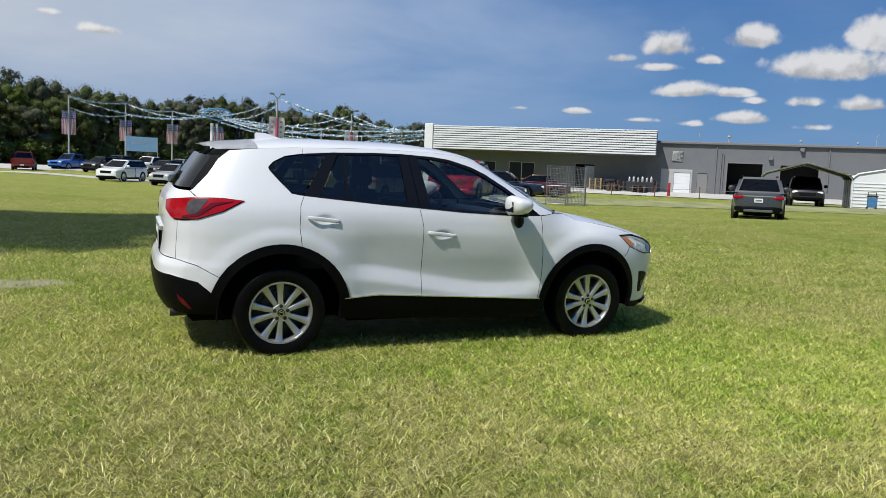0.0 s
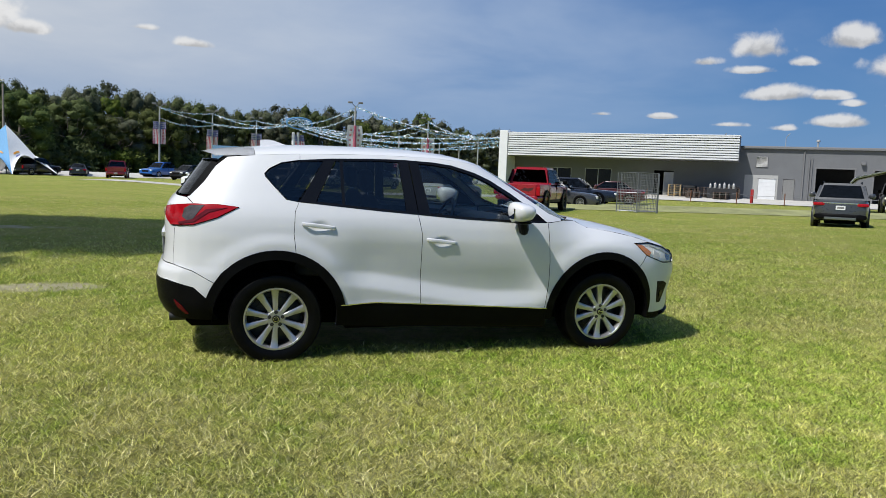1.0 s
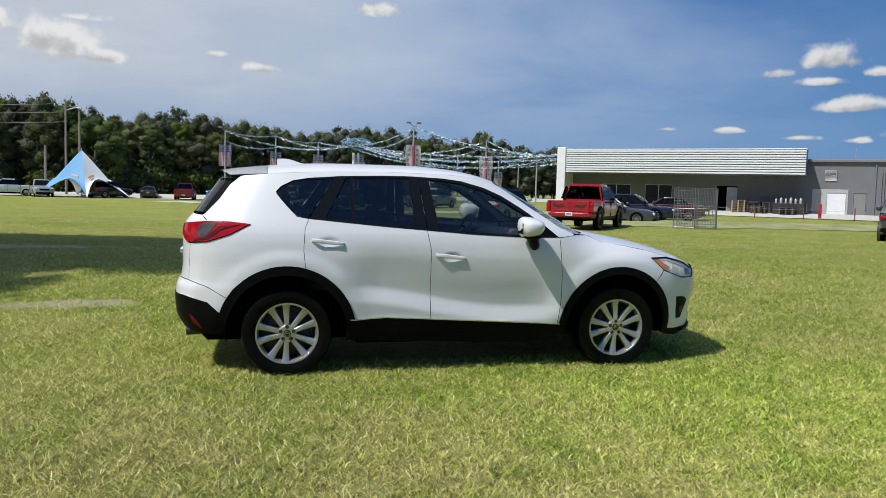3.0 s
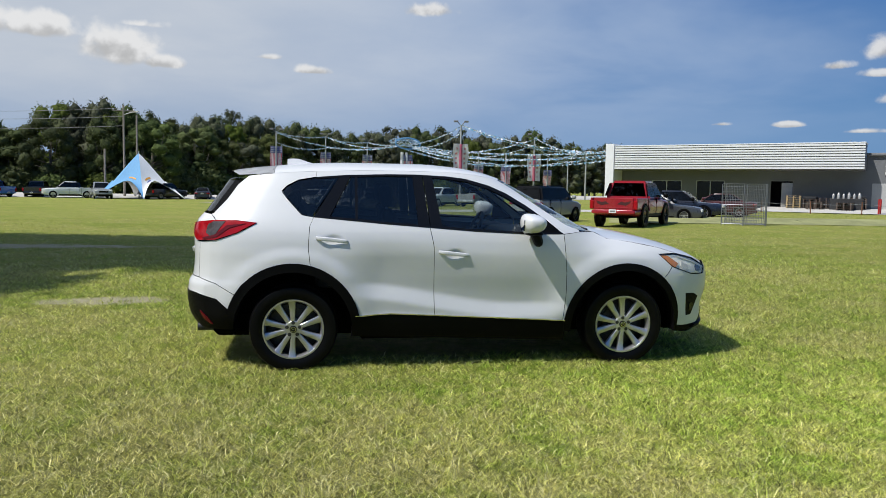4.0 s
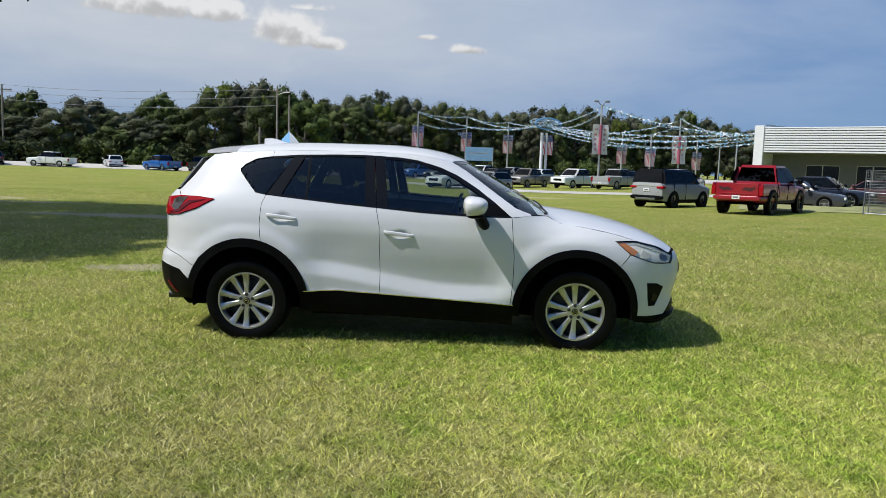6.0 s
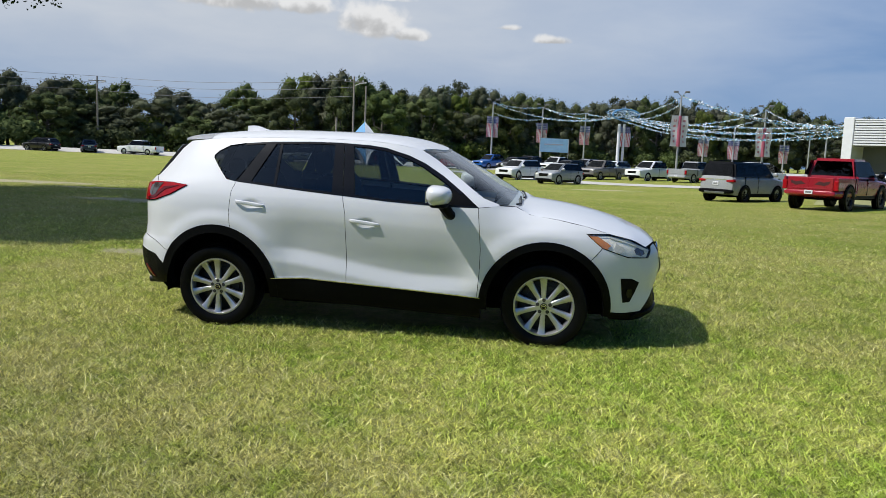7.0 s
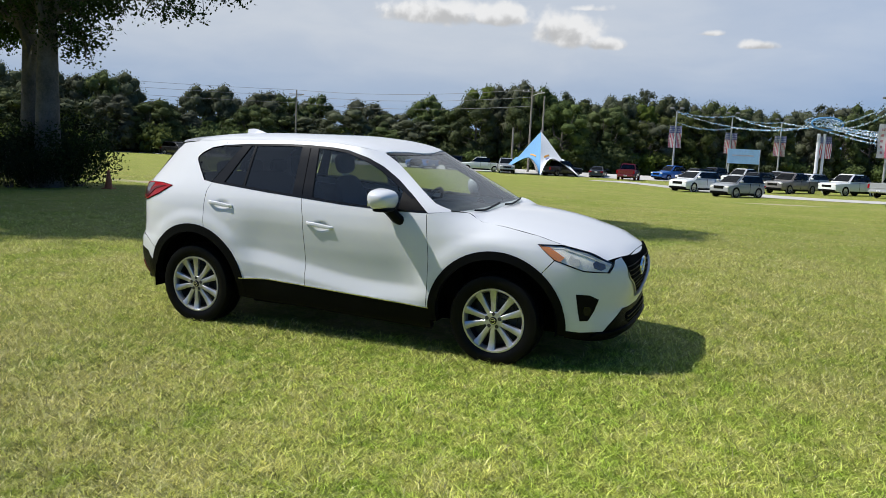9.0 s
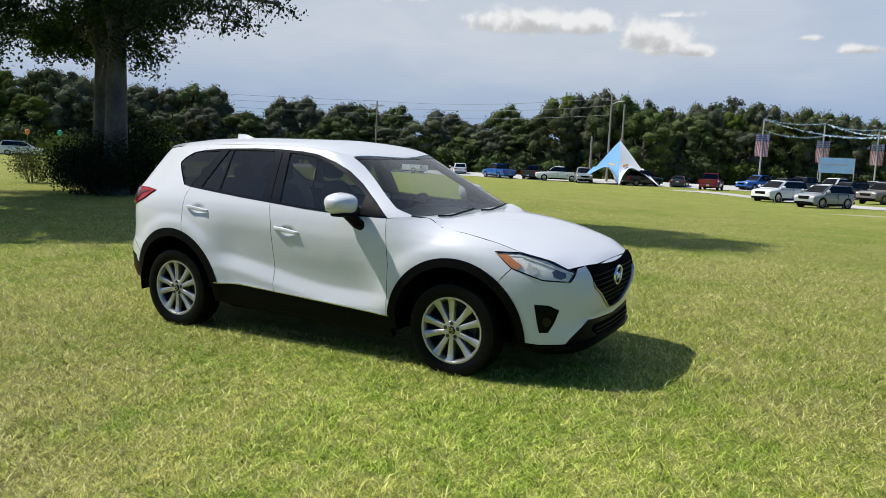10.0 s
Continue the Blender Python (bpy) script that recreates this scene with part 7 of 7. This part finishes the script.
def clump_cores(rng, lobes, share, squash):
    """Uneven solid hearts of the leaf clumps; returns verts and triangles."""
    bm = bmesh.new()
    bmesh.ops.create_icosphere(bm, subdivisions=2, radius=1.0)
    ball = np.array([v.co[:] for v in bm.verts])
    tris = np.array([[v.index for v in f.verts] for f in bm.faces])
    bm.free()
    vs, fs = [], []
    for i, (cx, cy, cz, r) in enumerate(lobes):
        lump = 1 + 0.20 * rng.normal(size=len(ball))
        vs.append(np.array([cx, cy, cz]) + ball * lump[:, None] * r * share * np.array([1, 1, squash]))
        fs.append(tris + i * len(ball))
    return np.concatenate(vs), np.concatenate(fs)


def tree_meshes(seed, height, wide, kind):
    """Trunk and crown meshes of one tree, standing at the origin."""
    rng = np.random.default_rng(seed)
    rnd = random.Random(seed)
    trunk = bmesh.new()
    lobes = []
    lean = Vector((rnd.uniform(-0.4, 0.4), rnd.uniform(-0.4, 0.4), 0))
    if kind == "pine":
        tube([Vector((0, 0, -0.2)), lean * 0.5 + Vector((0, 0, height * 0.5)), lean + Vector((0, 0, height * 0.96))], 0.24, 8, trunk, taper=0.05)
        for i in range(16):
            f = 0.50 + 0.5 * i / 16
            a = i * 2.4 + rnd.random()
            reach = wide * 0.5 * (1.15 - f) * 2.0 * rnd.uniform(0.6, 1.1)
            c = lean * f + Vector((math.cos(a) * reach, math.sin(a) * reach, height * f))
            tube([lean * f + Vector((0, 0, height * f - 0.4)), c], 0.06, 5, trunk, taper=0.02)
            lobes.append((c.x, c.y, c.z, rnd.uniform(0.7, 1.25) * wide / 6))
        lobes.append((lean.x, lean.y, height * 0.97, wide / 8))
        verts, quads = leaf_cloud(rng, lobes, 100, 0.16, 0.6, 0.6)
    else:
        tube([Vector((0, 0, -0.2)), lean * 0.3 + Vector((0, 0, height * 0.25)), lean * 0.7 + Vector((0, 0, height * 0.55))], 0.30, 8, trunk, taper=0.18)
        n = 30
        for i in range(n):
            f = (i + 0.5) / n
            a = i * 2.39996 + rnd.uniform(-0.4, 0.4)
            h = height * lerp(0.12, 0.92, f)
            reach = wide * 0.5 * math.sqrt(max(0.02, 1 - ((f - 0.42) / 0.62) ** 2)) * rnd.uniform(0.55, 0.95)
            r = wide * rnd.uniform(0.11, 0.19)
            c = lean * f + Vector((math.cos(a) * reach, math.sin(a) * reach, h))
            lobes.append((c.x, c.y, c.z, r))
            if i % 2 == 0:
                tube([lean * 0.4 + Vector((0, 0, height * lerp(0.2, 0.5, f))), c * 0.6 + Vector((0, 0, height * 0.2 * (1 - f))), c], 0.10, 5, trunk, taper=0.03)
        verts, quads = leaf_cloud(rng, lobes, 112, 0.150, 0.85, 0.42)
    cv, cf = clump_cores(rng, lobes, 0.72 if kind != "pine" else 0.5, 0.85 if kind != "pine" else 0.5)
    return finish(trunk, "trunk", BARK), np.concatenate([verts, cv]), [quads, cf + len(verts)]


VARIANTS = []
for i in range(7):
    kind = "pine" if i in (5, 6) else "broad"
    tm, v, q = tree_meshes(40 + i, 12.0, 8.5 if kind == "broad" else 6.0, kind)
    cm = mesh_from("crown", v, q, [LEAF_PALE if i == 4 else LEAF_PINE_HAZY if i > 4 else LEAF_GREY if i in (1, 3) else LEAF_WOOD])
    VARIANTS.append((tm, cm, kind))


def plant(x, y, height, spread, variant, rnd, label, category="tree"):
    tm, cm, kind = VARIANTS[variant]
    root = empty("tree", pose(x, y, ground_z(x, y), 0, 0, rnd.uniform(0, 360)), label, category, "trees along the far edge of the lawn")
    sc = Matrix.Diagonal((spread, spread, height / 12.0, 1))
    part("trunk", tm, None, root, m=sc)
    part("crown", cm, None, root, m=sc)
    return root


rnd = random.Random(7)
EDGE = [(125, 216, 10.0), (92, 206, 11.5), (75, 200, 12.3), (58, 194, 16.5), (40, 190, 16.6), (23, 186, 17.4), (10, 179, 16.4), (-4, 170, 16.6), (-15, 154, 15.8), (-22, 140, 14.6), (-29, 128, 15.0), (-36, 127, 14.6), (-43, 126, 14.0),
        (-48, 124, 12.2), (-54, 122, 12.2), (-58, 122, 11.6), (-66, 121, 11.8), (-79, 106, 11.6), (-83, 98, 11.2), (-86, 92, 12.6), (-98, 72, 13.0), (-118, 48, 12.5), (-135, 18, 12.0)]
# height of the wood's top against the length along its edge
TOPS = [(0, 12), (52, 14.4), (60, 14.0), (71, 17.6), (80, 15.0), (92, 16.0), (108, 18.0), (117, 15.0), (126, 15.0), (136, 17.0), (146, 17.0), (155, 15.2), (162, 15.0), (170, 14.0), (176, 14.2), (181, 13.0), (187, 15.8), (192, 15.4), (196, 14.6),
        (200, 15.2), (204, 11.6), (208, 12.8), (213, 10.5), (217, 9.4), (222, 12.0), (225, 13.0), (229, 10.0), (235, 12.2), (243, 12.1), (250, 9.8), (253, 8.8), (259, 13.0), (263, 13.5), (269, 11.8), (285, 13.2), (400, 12.5)]
run = 0.0
for (x0, y0, h0), (x1, y1, h1) in zip(EDGE, EDGE[1:]):
    a, b = Vector((x0, y0)), Vector((x1, y1))
    flat = b - a
    back = Vector((flat.y, -flat.x)).normalized()
    if back.dot(Vector((x0 - 2, y0 - 6))) < 0:
        back = -back
    for row in range(3):
        n = max(1, round(flat.length / (6.0, 4.6, 6.0)[row]))
        for i in range(n):
            f = (i + 0.5 + rnd.uniform(-0.3, 0.3)) / n
            p = a.lerp(b, f) + back * (row * 6.0 + rnd.uniform(-1.5, 1.5))
            top = curve_at(run + f * flat.length, [q[0] for q in TOPS], [q[1] for q in TOPS])
            v = rnd.choice((0, 1, 2, 3, 0, 1, 2, 3, 4)) if row < 2 else rnd.choice((5, 6, 5, 6, 0)) if x0 > -16 else rnd.choice((0, 1, 2, 3))
            h = 1.02 * top * (rnd.uniform(0.60, 0.86) if row == 0 else rnd.uniform(0.90, 1.0) if row == 1 else rnd.uniform(0.86, 1.06) if v > 4 else rnd.uniform(0.84, 0.98))
            plant(p.x, p.y, h, rnd.uniform(0.75, 1.15), v, rnd, "tall thin-topped pine in the woods" if v > 4 else "leafy pale green tree at the wood's edge" if v == 4 else "grey-green mossy oak at the wood's edge" if v in (1, 3) else "dense dark green broadleaf tree at the wood's edge")
    run += flat.length


def make_shrub_meshes(seed, mat, size=0.22, spread=1.0, per=60):
    rng = np.random.default_rng(seed)
    lobes = []
    for i in range(11):
        a = rng.random() * 6.28
        lobes.append((math.cos(a) * spread * rng.random() * 1.3, math.sin(a) * spread * rng.random() * 1.3, 0.4 + 1.2 * rng.random(), 0.55 + 0.5 * rng.random()))
    v, q = leaf_cloud(rng, lobes, per, size, 0.9, 0.8)
    q = [q]
    if size > 0.1:
        cv, cf = clump_cores(rng, lobes, 0.50, 0.9)
        q.append(cf + len(v))
        v = np.concatenate([v, cv])
    v[:, 2] = np.maximum(v[:, 2], 0.01)
    stems = bmesh.new()
    for lx, ly, lz, lr in lobes:
        tube([(0.2 * lx, 0.2 * ly, -0.1), (lx, ly, lz)], 0.03, 5, stems, taper=0.012)
    return finish(stems, "stems", BARK), mesh_from("foliage", v, q, [mat])


SHRUBS = [make_shrub_meshes(70 + i, m, 0.15, 1.0, 150) for i, m in enumerate((LEAF_WOOD, LEAF_PALE, LEAF_WOOD))]
for (x0, y0, h0), (x1, y1, h1) in zip(EDGE[4:], EDGE[5:]):
    flat = Vector((x1 - x0, y1 - y0))
    fwd = Vector((flat.y, -flat.x)).normalized()
    if fwd.dot(Vector((x0 - 2, y0 - 6))) > 0:
        fwd = -fwd
    n = max(1, round(flat.length / 2.6))
    for i in range(n):
        f = (i + rnd.random()) / n
        step = rnd.uniform(3.0, 5.0) if i % 2 else rnd.uniform(-5.0, 0.0)
        x, y = lerp(x0, x1, f) + fwd.x * step, lerp(y0, y1, f) + fwd.y * step
        sm, fm = SHRUBS[rnd.choice((0, 0, 1, 2))]
        k = rnd.uniform(1.3, 2.3) if i % 2 else rnd.uniform(2.2, 3.0)
        root = empty("shrub", pose(x, y, ground_z(x, y), 0, 0, rnd.uniform(0, 360)), "thick tangled green shrub below the trees", "shrub", "shrubs along the wood")
        part("stems", sm, None, root, m=Matrix.Diagonal((k, k, k, 1)))
        part("foliage", fm, None, root, m=Matrix.Diagonal((k, k, k, 1)))


# the oak whose shade lies over the lawn
def make_oak(x, y, seed, height, crown, low, n_limbs, trunk_r, leaf_n, label, leaf=0.06, boughs=(), lobe=0.55):
    rng = np.random.default_rng(seed)
    r = random.Random(seed)
    root = empty("oak_tree", on_ground(x, y), label, "tree")
    side = min(1.5, 0.4 * crown[0] + 0.1)
    wood = bmesh.new()
    tube([(0, 0, -0.2), (0.02, 0.03, 0.35), (0.05, 0.02, 1.5), (0.0, 0.1, height * 0.35), (0.2, -0.2, height * 0.6), (0.3, -0.3, height * 0.88)], trunk_r * 1.25, 14, wood, taper=0.08)
    part("trunk", wood, BARK, root)
    tips = []
    for i in range(n_limbs):
        limb = bmesh.new()
        f = (i + 0.5) / n_limbs
        a = i * 2.39996 + r.uniform(-0.3, 0.3)
        z0 = height * lerp(0.28, 0.80, f)
        reach_x, reach_y = crown[0] * lerp(1.0, 0.45, f ** 1.5), crown[1] * lerp(1.0, 0.45, f ** 1.5)
        k = r.uniform(0.6, 1.0)
        end = Vector((math.cos(a) * reach_x * k, math.sin(a) * reach_y * k, z0 + height * r.uniform(0.02, 0.16)))
        mid = Vector((end.x * 0.5, end.y * 0.5, lerp(z0, end.z, 0.75) + 0.5))
        tube([(0.1, 0, z0 - 0.4), mid * 0.5 + Vector((0, 0, z0 * 0.5)), mid, end], 0.14, 7, limb, taper=0.03)
        for j in range(9):
            q = mid.lerp(end, r.uniform(0.0, 1.1)) + Vector((r.uniform(-side, side), r.uniform(-side, side), r.uniform(-1.3, 0.8)))
            q.z = max(q.z, low + r.uniform(-0.2, 0.6))
            tube([mid.lerp(end, r.uniform(0.2, 0.9)), q], 0.03, 5, limb, taper=0.008)
            tips.append((q.x, q.y, q.z, r.uniform(lobe, lobe * 1.9)))
        part("limb", limb, BARK, root)
    for bough in boughs:
        # a long bough that hangs out over the lawn
        limb = bmesh.new()
        start = Vector((0.1, 0, height * 0.36))
        tube([start, start.lerp(bough, 0.5) + Vector((0, 0, 0.9)), bough + Vector((0, 0, 0.3)), bough], 0.09, 7, limb, taper=0.015)
        for j in range(22):
            a = start.lerp(bough, r.uniform(0.5, 1.0)) + Vector((0, 0, 0.5))
            q = a + Vector((r.uniform(-0.7, 0.7), r.uniform(-0.5, 0.5), r.uniform(-0.75, 0.2)))
            tube([a, q], 0.015, 5, limb, taper=0.006)
            tips.append((q.x, q.y, q.z, r.uniform(0.25, 0.5)))
        part("limb", limb, BARK, root)
    v, q = leaf_cloud(rng, tips, leaf_n, leaf, 0.8, 0.95)
    part("crown", mesh_from("crown", v, [q], [LEAF_OAK]), None, root, "small dark green leaves")
    return root


make_oak(-13.3, 16.5, 5, 13.0, (1.5, 1.5), 5.0, 18, 0.40, 330, "large oak with a dark trunk and hanging leaves", 0.052, (Vector((5.9, 0.3, 4.95)), Vector((4.6, 0.3, 5.1)), Vector((3.2, 0.5, 5.3)), Vector((1.2, 0.3, 3.6)), Vector((1.5, 0.2, 4.2))), 0.36)
make_oak(-14.6, 17.0, 9, 12.0, (1.8, 1.8), 4.9, 16, 0.31, 420, "second dark-trunked oak beside the large one", 0.052, (Vector((-3.0, -0.2, 4.6)), Vector((-4.4, 0.0, 5.0)), Vector((-2.2, 0.4, 4.4)), Vector((-1.5, 0.2, 4.5)), Vector((-3.6, 0.5, 4.3)), Vector((-5.0, 0.2, 5.2))), 0.40)
make_oak(-16.5, 13.4, 21, 12.0, (2.3, 2.3), 4.1, 14, 0.22, 400, "leafy oak beside the dark-trunked pair", 0.062)
make_oak(-14.8, 10.9, 12, 28.0, (5.0, 5.0), 7.0, 34, 0.32, 170, "tall oak that shades the lawn", 0.19)
make_oak(-15.6, 7.2, 15, 20.0, (5.0, 4.6), 6.0, 24, 0.30, 170, "spreading oak that shades the lawn", 0.19)
# shrubs under the oak; their leaf colour is darkened to stand for shade
SHADED_SHRUBS = [make_shrub_meshes(90 + i, LEAF_SHADE, 0.055, 1.0, 620) for i in range(2)]
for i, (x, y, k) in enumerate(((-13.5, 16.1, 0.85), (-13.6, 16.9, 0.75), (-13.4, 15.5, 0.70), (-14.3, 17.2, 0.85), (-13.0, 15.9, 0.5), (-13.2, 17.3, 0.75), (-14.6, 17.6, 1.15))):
    sm, fm = SHADED_SHRUBS[i % 2]
    root = empty("shrub", on_ground(x, y, 70.0 * i), "leafy shrub round the oak's foot, coloured dark for the shade there", "shrub", "shrubs under the oak")
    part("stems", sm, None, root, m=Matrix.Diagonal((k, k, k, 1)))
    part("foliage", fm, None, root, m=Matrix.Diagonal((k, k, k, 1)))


sm, fm = make_shrub_meshes(97, LEAF_PALE, 0.055, 1.0, 420)
for x, y, k in ((-18.6, 18.7, 0.85), (-19.8, 18.2, 0.6)):
    root = empty("shrub", on_ground(x, y, 40.0 * k), "pale green shrub in the sun near the oaks", "shrub", "shrubs under the oak")
    part("stems", sm, None, root, m=Matrix.Diagonal((k, k, k, 1)))
    part("foliage", fm, None, root, m=Matrix.Diagonal((k, k, k, 1)))


def make_cone(m):
    root = empty("traffic_cone", m, "faded dark orange traffic cone beside the shrubs", "traffic cone")
    mat = material("cone_orange", (0.34, 0.09, 0.03), 0.7, vary=0.2)
    part("cone_body", lathe([(0.155, 0.03), (0.13, 0.10), (0.045, 0.66), (0.03, 0.70), (0.022, 0.69)], 20, "z"), mat, root)
    part("cone_base", box(-0.2, 0.2, -0.2, 0.2, 0.0, 0.035, 0.012), mat, root)
    return root


make_cone(on_ground(-11.9, 17.4, 20) @ Matrix.Scale(0.78, 4))

def make_balloon(m, colour, mat):
    root = empty("balloon", m, f"{colour} balloon tied to a short post by the road", "balloon", "balloons by the road")
    part("post", tube([(0, 0, -0.1), (0, 0, 1.5)], 0.03, 6), POLE_METAL, root)
    part("string", tube([(0, 0, 1.5), (0.05, 0, 2.0), (0.02, 0, 2.4)], 0.008, 4), WHITE_METAL, root)
    part("envelope", lathe([(0.002, 2.40), (0.05, 2.46), (0.19, 2.66), (0.22, 2.82), (0.17, 2.98), (0.002, 3.04)], 16, "z"), mat, root)
    return root


make_balloon(on_ground(-66.6, 48.6), "orange", material("orange_rubber", (0.75, 0.22, 0.06), 0.4))
make_balloon(on_ground(-61.6, 48.6), "green", material("green_rubber", (0.06, 0.42, 0.32), 0.4))

# ---- grass ----
def ground_array(x, y):
    yy = np.where(y > 8.5, 9.0 + 3.0 * np.tanh((y - 9.0) / 6.0), np.where(y > -4, y, -4 - 2 * np.tanh((-4 - y) / 4)))
    f = np.clip((y - 8.5) / 1.5, 0, 1)
    f = f * f * (3 - 2 * f)
    yy = np.where((y > 8.5), y + (yy - y) * f, yy)
    xx = np.where(x > 14, 14 + 12 * np.tanh((x - 14) / 12), np.where(x > -10, x, -10 - 4 * np.tanh((-10 - x) / 4)))
    a = np.clip((y - 18) / 37, 0, 1)
    b = np.clip((x - 4) / 22, 0, 1)
    fall = 0.34 * a * a * (3 - 2 * a) * (1 - b * b * (3 - 2 * b))
    ease = lambda lo, hi, v: (lambda f: f * f * (3 - 2 * f))(np.clip((v - lo) / (hi - lo), 0, 1))
    dip = 0.29 * ease(14, 26, y) * ease(-8, 2, x) * (1 - ease(80, 98, y))
    return 0.0349 * yy + 0.0071 * xx - fall - dip


def uneven(rng, x, y, cell):
    """Smooth random heights, 0 to 1, that change over about one cell."""
    net = rng.random((128, 128))
    u, v = x / cell + 900.0, y / cell + 900.0
    i, j = np.floor(u).astype(int), np.floor(v).astype(int)
    f, g = u - i, v - j
    f, g = f * f * (3 - 2 * f), g * g * (3 - 2 * g)
    at = lambda a, b: net[(i + a) % 128, (j + b) % 128]
    return (at(0, 0) * (1 - f) + at(1, 0) * f) * (1 - g) + (at(0, 1) * (1 - f) + at(1, 1) * f) * g


def grass_patch(name, rng, x, y, tall, wide, lean, label, simple=False, mat=None):
    """Bent tapering blades, each of two pieces."""
    n = len(x)
    z = ground_array(x, y) - 0.004
    a = rng.random(n) * 2 * np.pi
    clump = uneven(rng, x, y, 0.22) * 0.6 + uneven(rng, x, y, 0.75) * 0.4
    h = tall * (0.45 + 0.9 * rng.random(n)) * (0.45 + 1.15 * clump)
    w = wide * (0.6 + 0.8 * rng.random(n))
    side = np.stack([np.cos(a), np.sin(a), np.zeros(n)], 1) * w[:, None] / 2
    b = rng.random(n) * 2 * np.pi
    over = np.stack([np.cos(b), np.sin(b), np.zeros(n)], 1) * (h * lean * (0.3 + rng.random(n)))[:, None]
    foot = np.stack([x, y, z], 1)
    up = np.array([0, 0, 1.0])
    mid = foot + over * 0.35 + up * (h * 0.62)[:, None]
    tip = foot + over + up * (h * (1.0 - 0.25 * rng.random(n)))[:, None]
    if simple:
        verts = np.stack([foot - side, foot + side, tip], 1).reshape(-1, 3)
        base = np.arange(n)[:, None] * 3
        return tagged(new(name, mesh_from(name, verts, [base + np.array([[0, 1, 2]])], [mat or BLADE])), label, "grass", kind="stuff")
    verts = np.stack([foot - side, foot + side, mid + side * 0.8, mid - side * 0.8, tip], 1).reshape(-1, 3)
    base = np.arange(n)[:, None] * 5
    me = mesh_from(name, verts, [base + np.array([[0, 1, 2, 3]]), base + np.array([[3, 2, 4]])], [BLADE])
    return tagged(new(name, me), label, "grass", kind="stuff")


rng = np.random.default_rng(3)
# blades stand closest where the walk passes, thinning out with distance; tufts gather them
n = 800000
d = 2.9 + 11.0 * rng.random(n) ** 1.55
turn = np.radians(rng.uniform(-52, 64, n))
cx = rng.random(n) * 6.3
gx, gy = cx - np.sin(turn) * d, -0.3 + cx * 0.12 + np.cos(turn) * d
tuft = np.round(gx * 9 + 0.8 * np.sin(gy * 7)) / 9, np.round(gy * 9 + 0.8 * np.sin(gx * 6)) / 9
pull = rng.random(n) * 0.5
gx, gy = gx + (tuft[0] - gx) * pull, gy + (tuft[1] - gy) * pull
keep = ~((np.abs(gx - 2.47) < 1.9) & (np.abs(gy - 6.65) < 0.55))
BARE = [(-1.2, 8.93, 0.75, 0.30), (-4.8, 16.4, 2.6, 0.6), (-13.6, 21.8, 3.6, 0.9)]
for sx, sy, rx, ry in BARE:
    keep &= (((gx - sx) / rx) ** 2 + ((gy - sy) / ry) ** 2 > 0.9) | (rng.random(n) < 0.32)
gx, gy = gx[keep], gy[keep]
cut = int(len(gx) * 0.22)
grass_patch("grass", rng, gx[:cut], gy[:cut], 0.040, 0.0058, 1.6, "short mown green grass with dry straw blades")
grass_patch("grass", rng, gx[cut:], gy[cut:], 0.034, 0.0062, 1.7, "fine short turf between the longer blades", True)
n = 130000
d = 9.0 + 26.0 * rng.random(n) ** 1.5
turn = np.radians(rng.uniform(-62, 66, n))
cx = rng.random(n) * 6.3
gx, gy = cx - np.sin(turn) * d, -0.3 + cx * 0.12 + np.cos(turn) * d
keep = ~((np.abs(gx - 2.47) < 2.1) & (np.abs(gy - 6.65) < 0.8))
for sx, sy, rx, ry in BARE:
    keep &= (((gx - sx) / rx) ** 2 + ((gy - sy) / ry) ** 2 > 1.0) | (rng.random(n) < 0.12)
grass_patch("grass", rng, gx[keep], gy[keep], 0.042, 0.015, 1.5, "short mown grass farther over the lawn", True, BLADE_FAR)
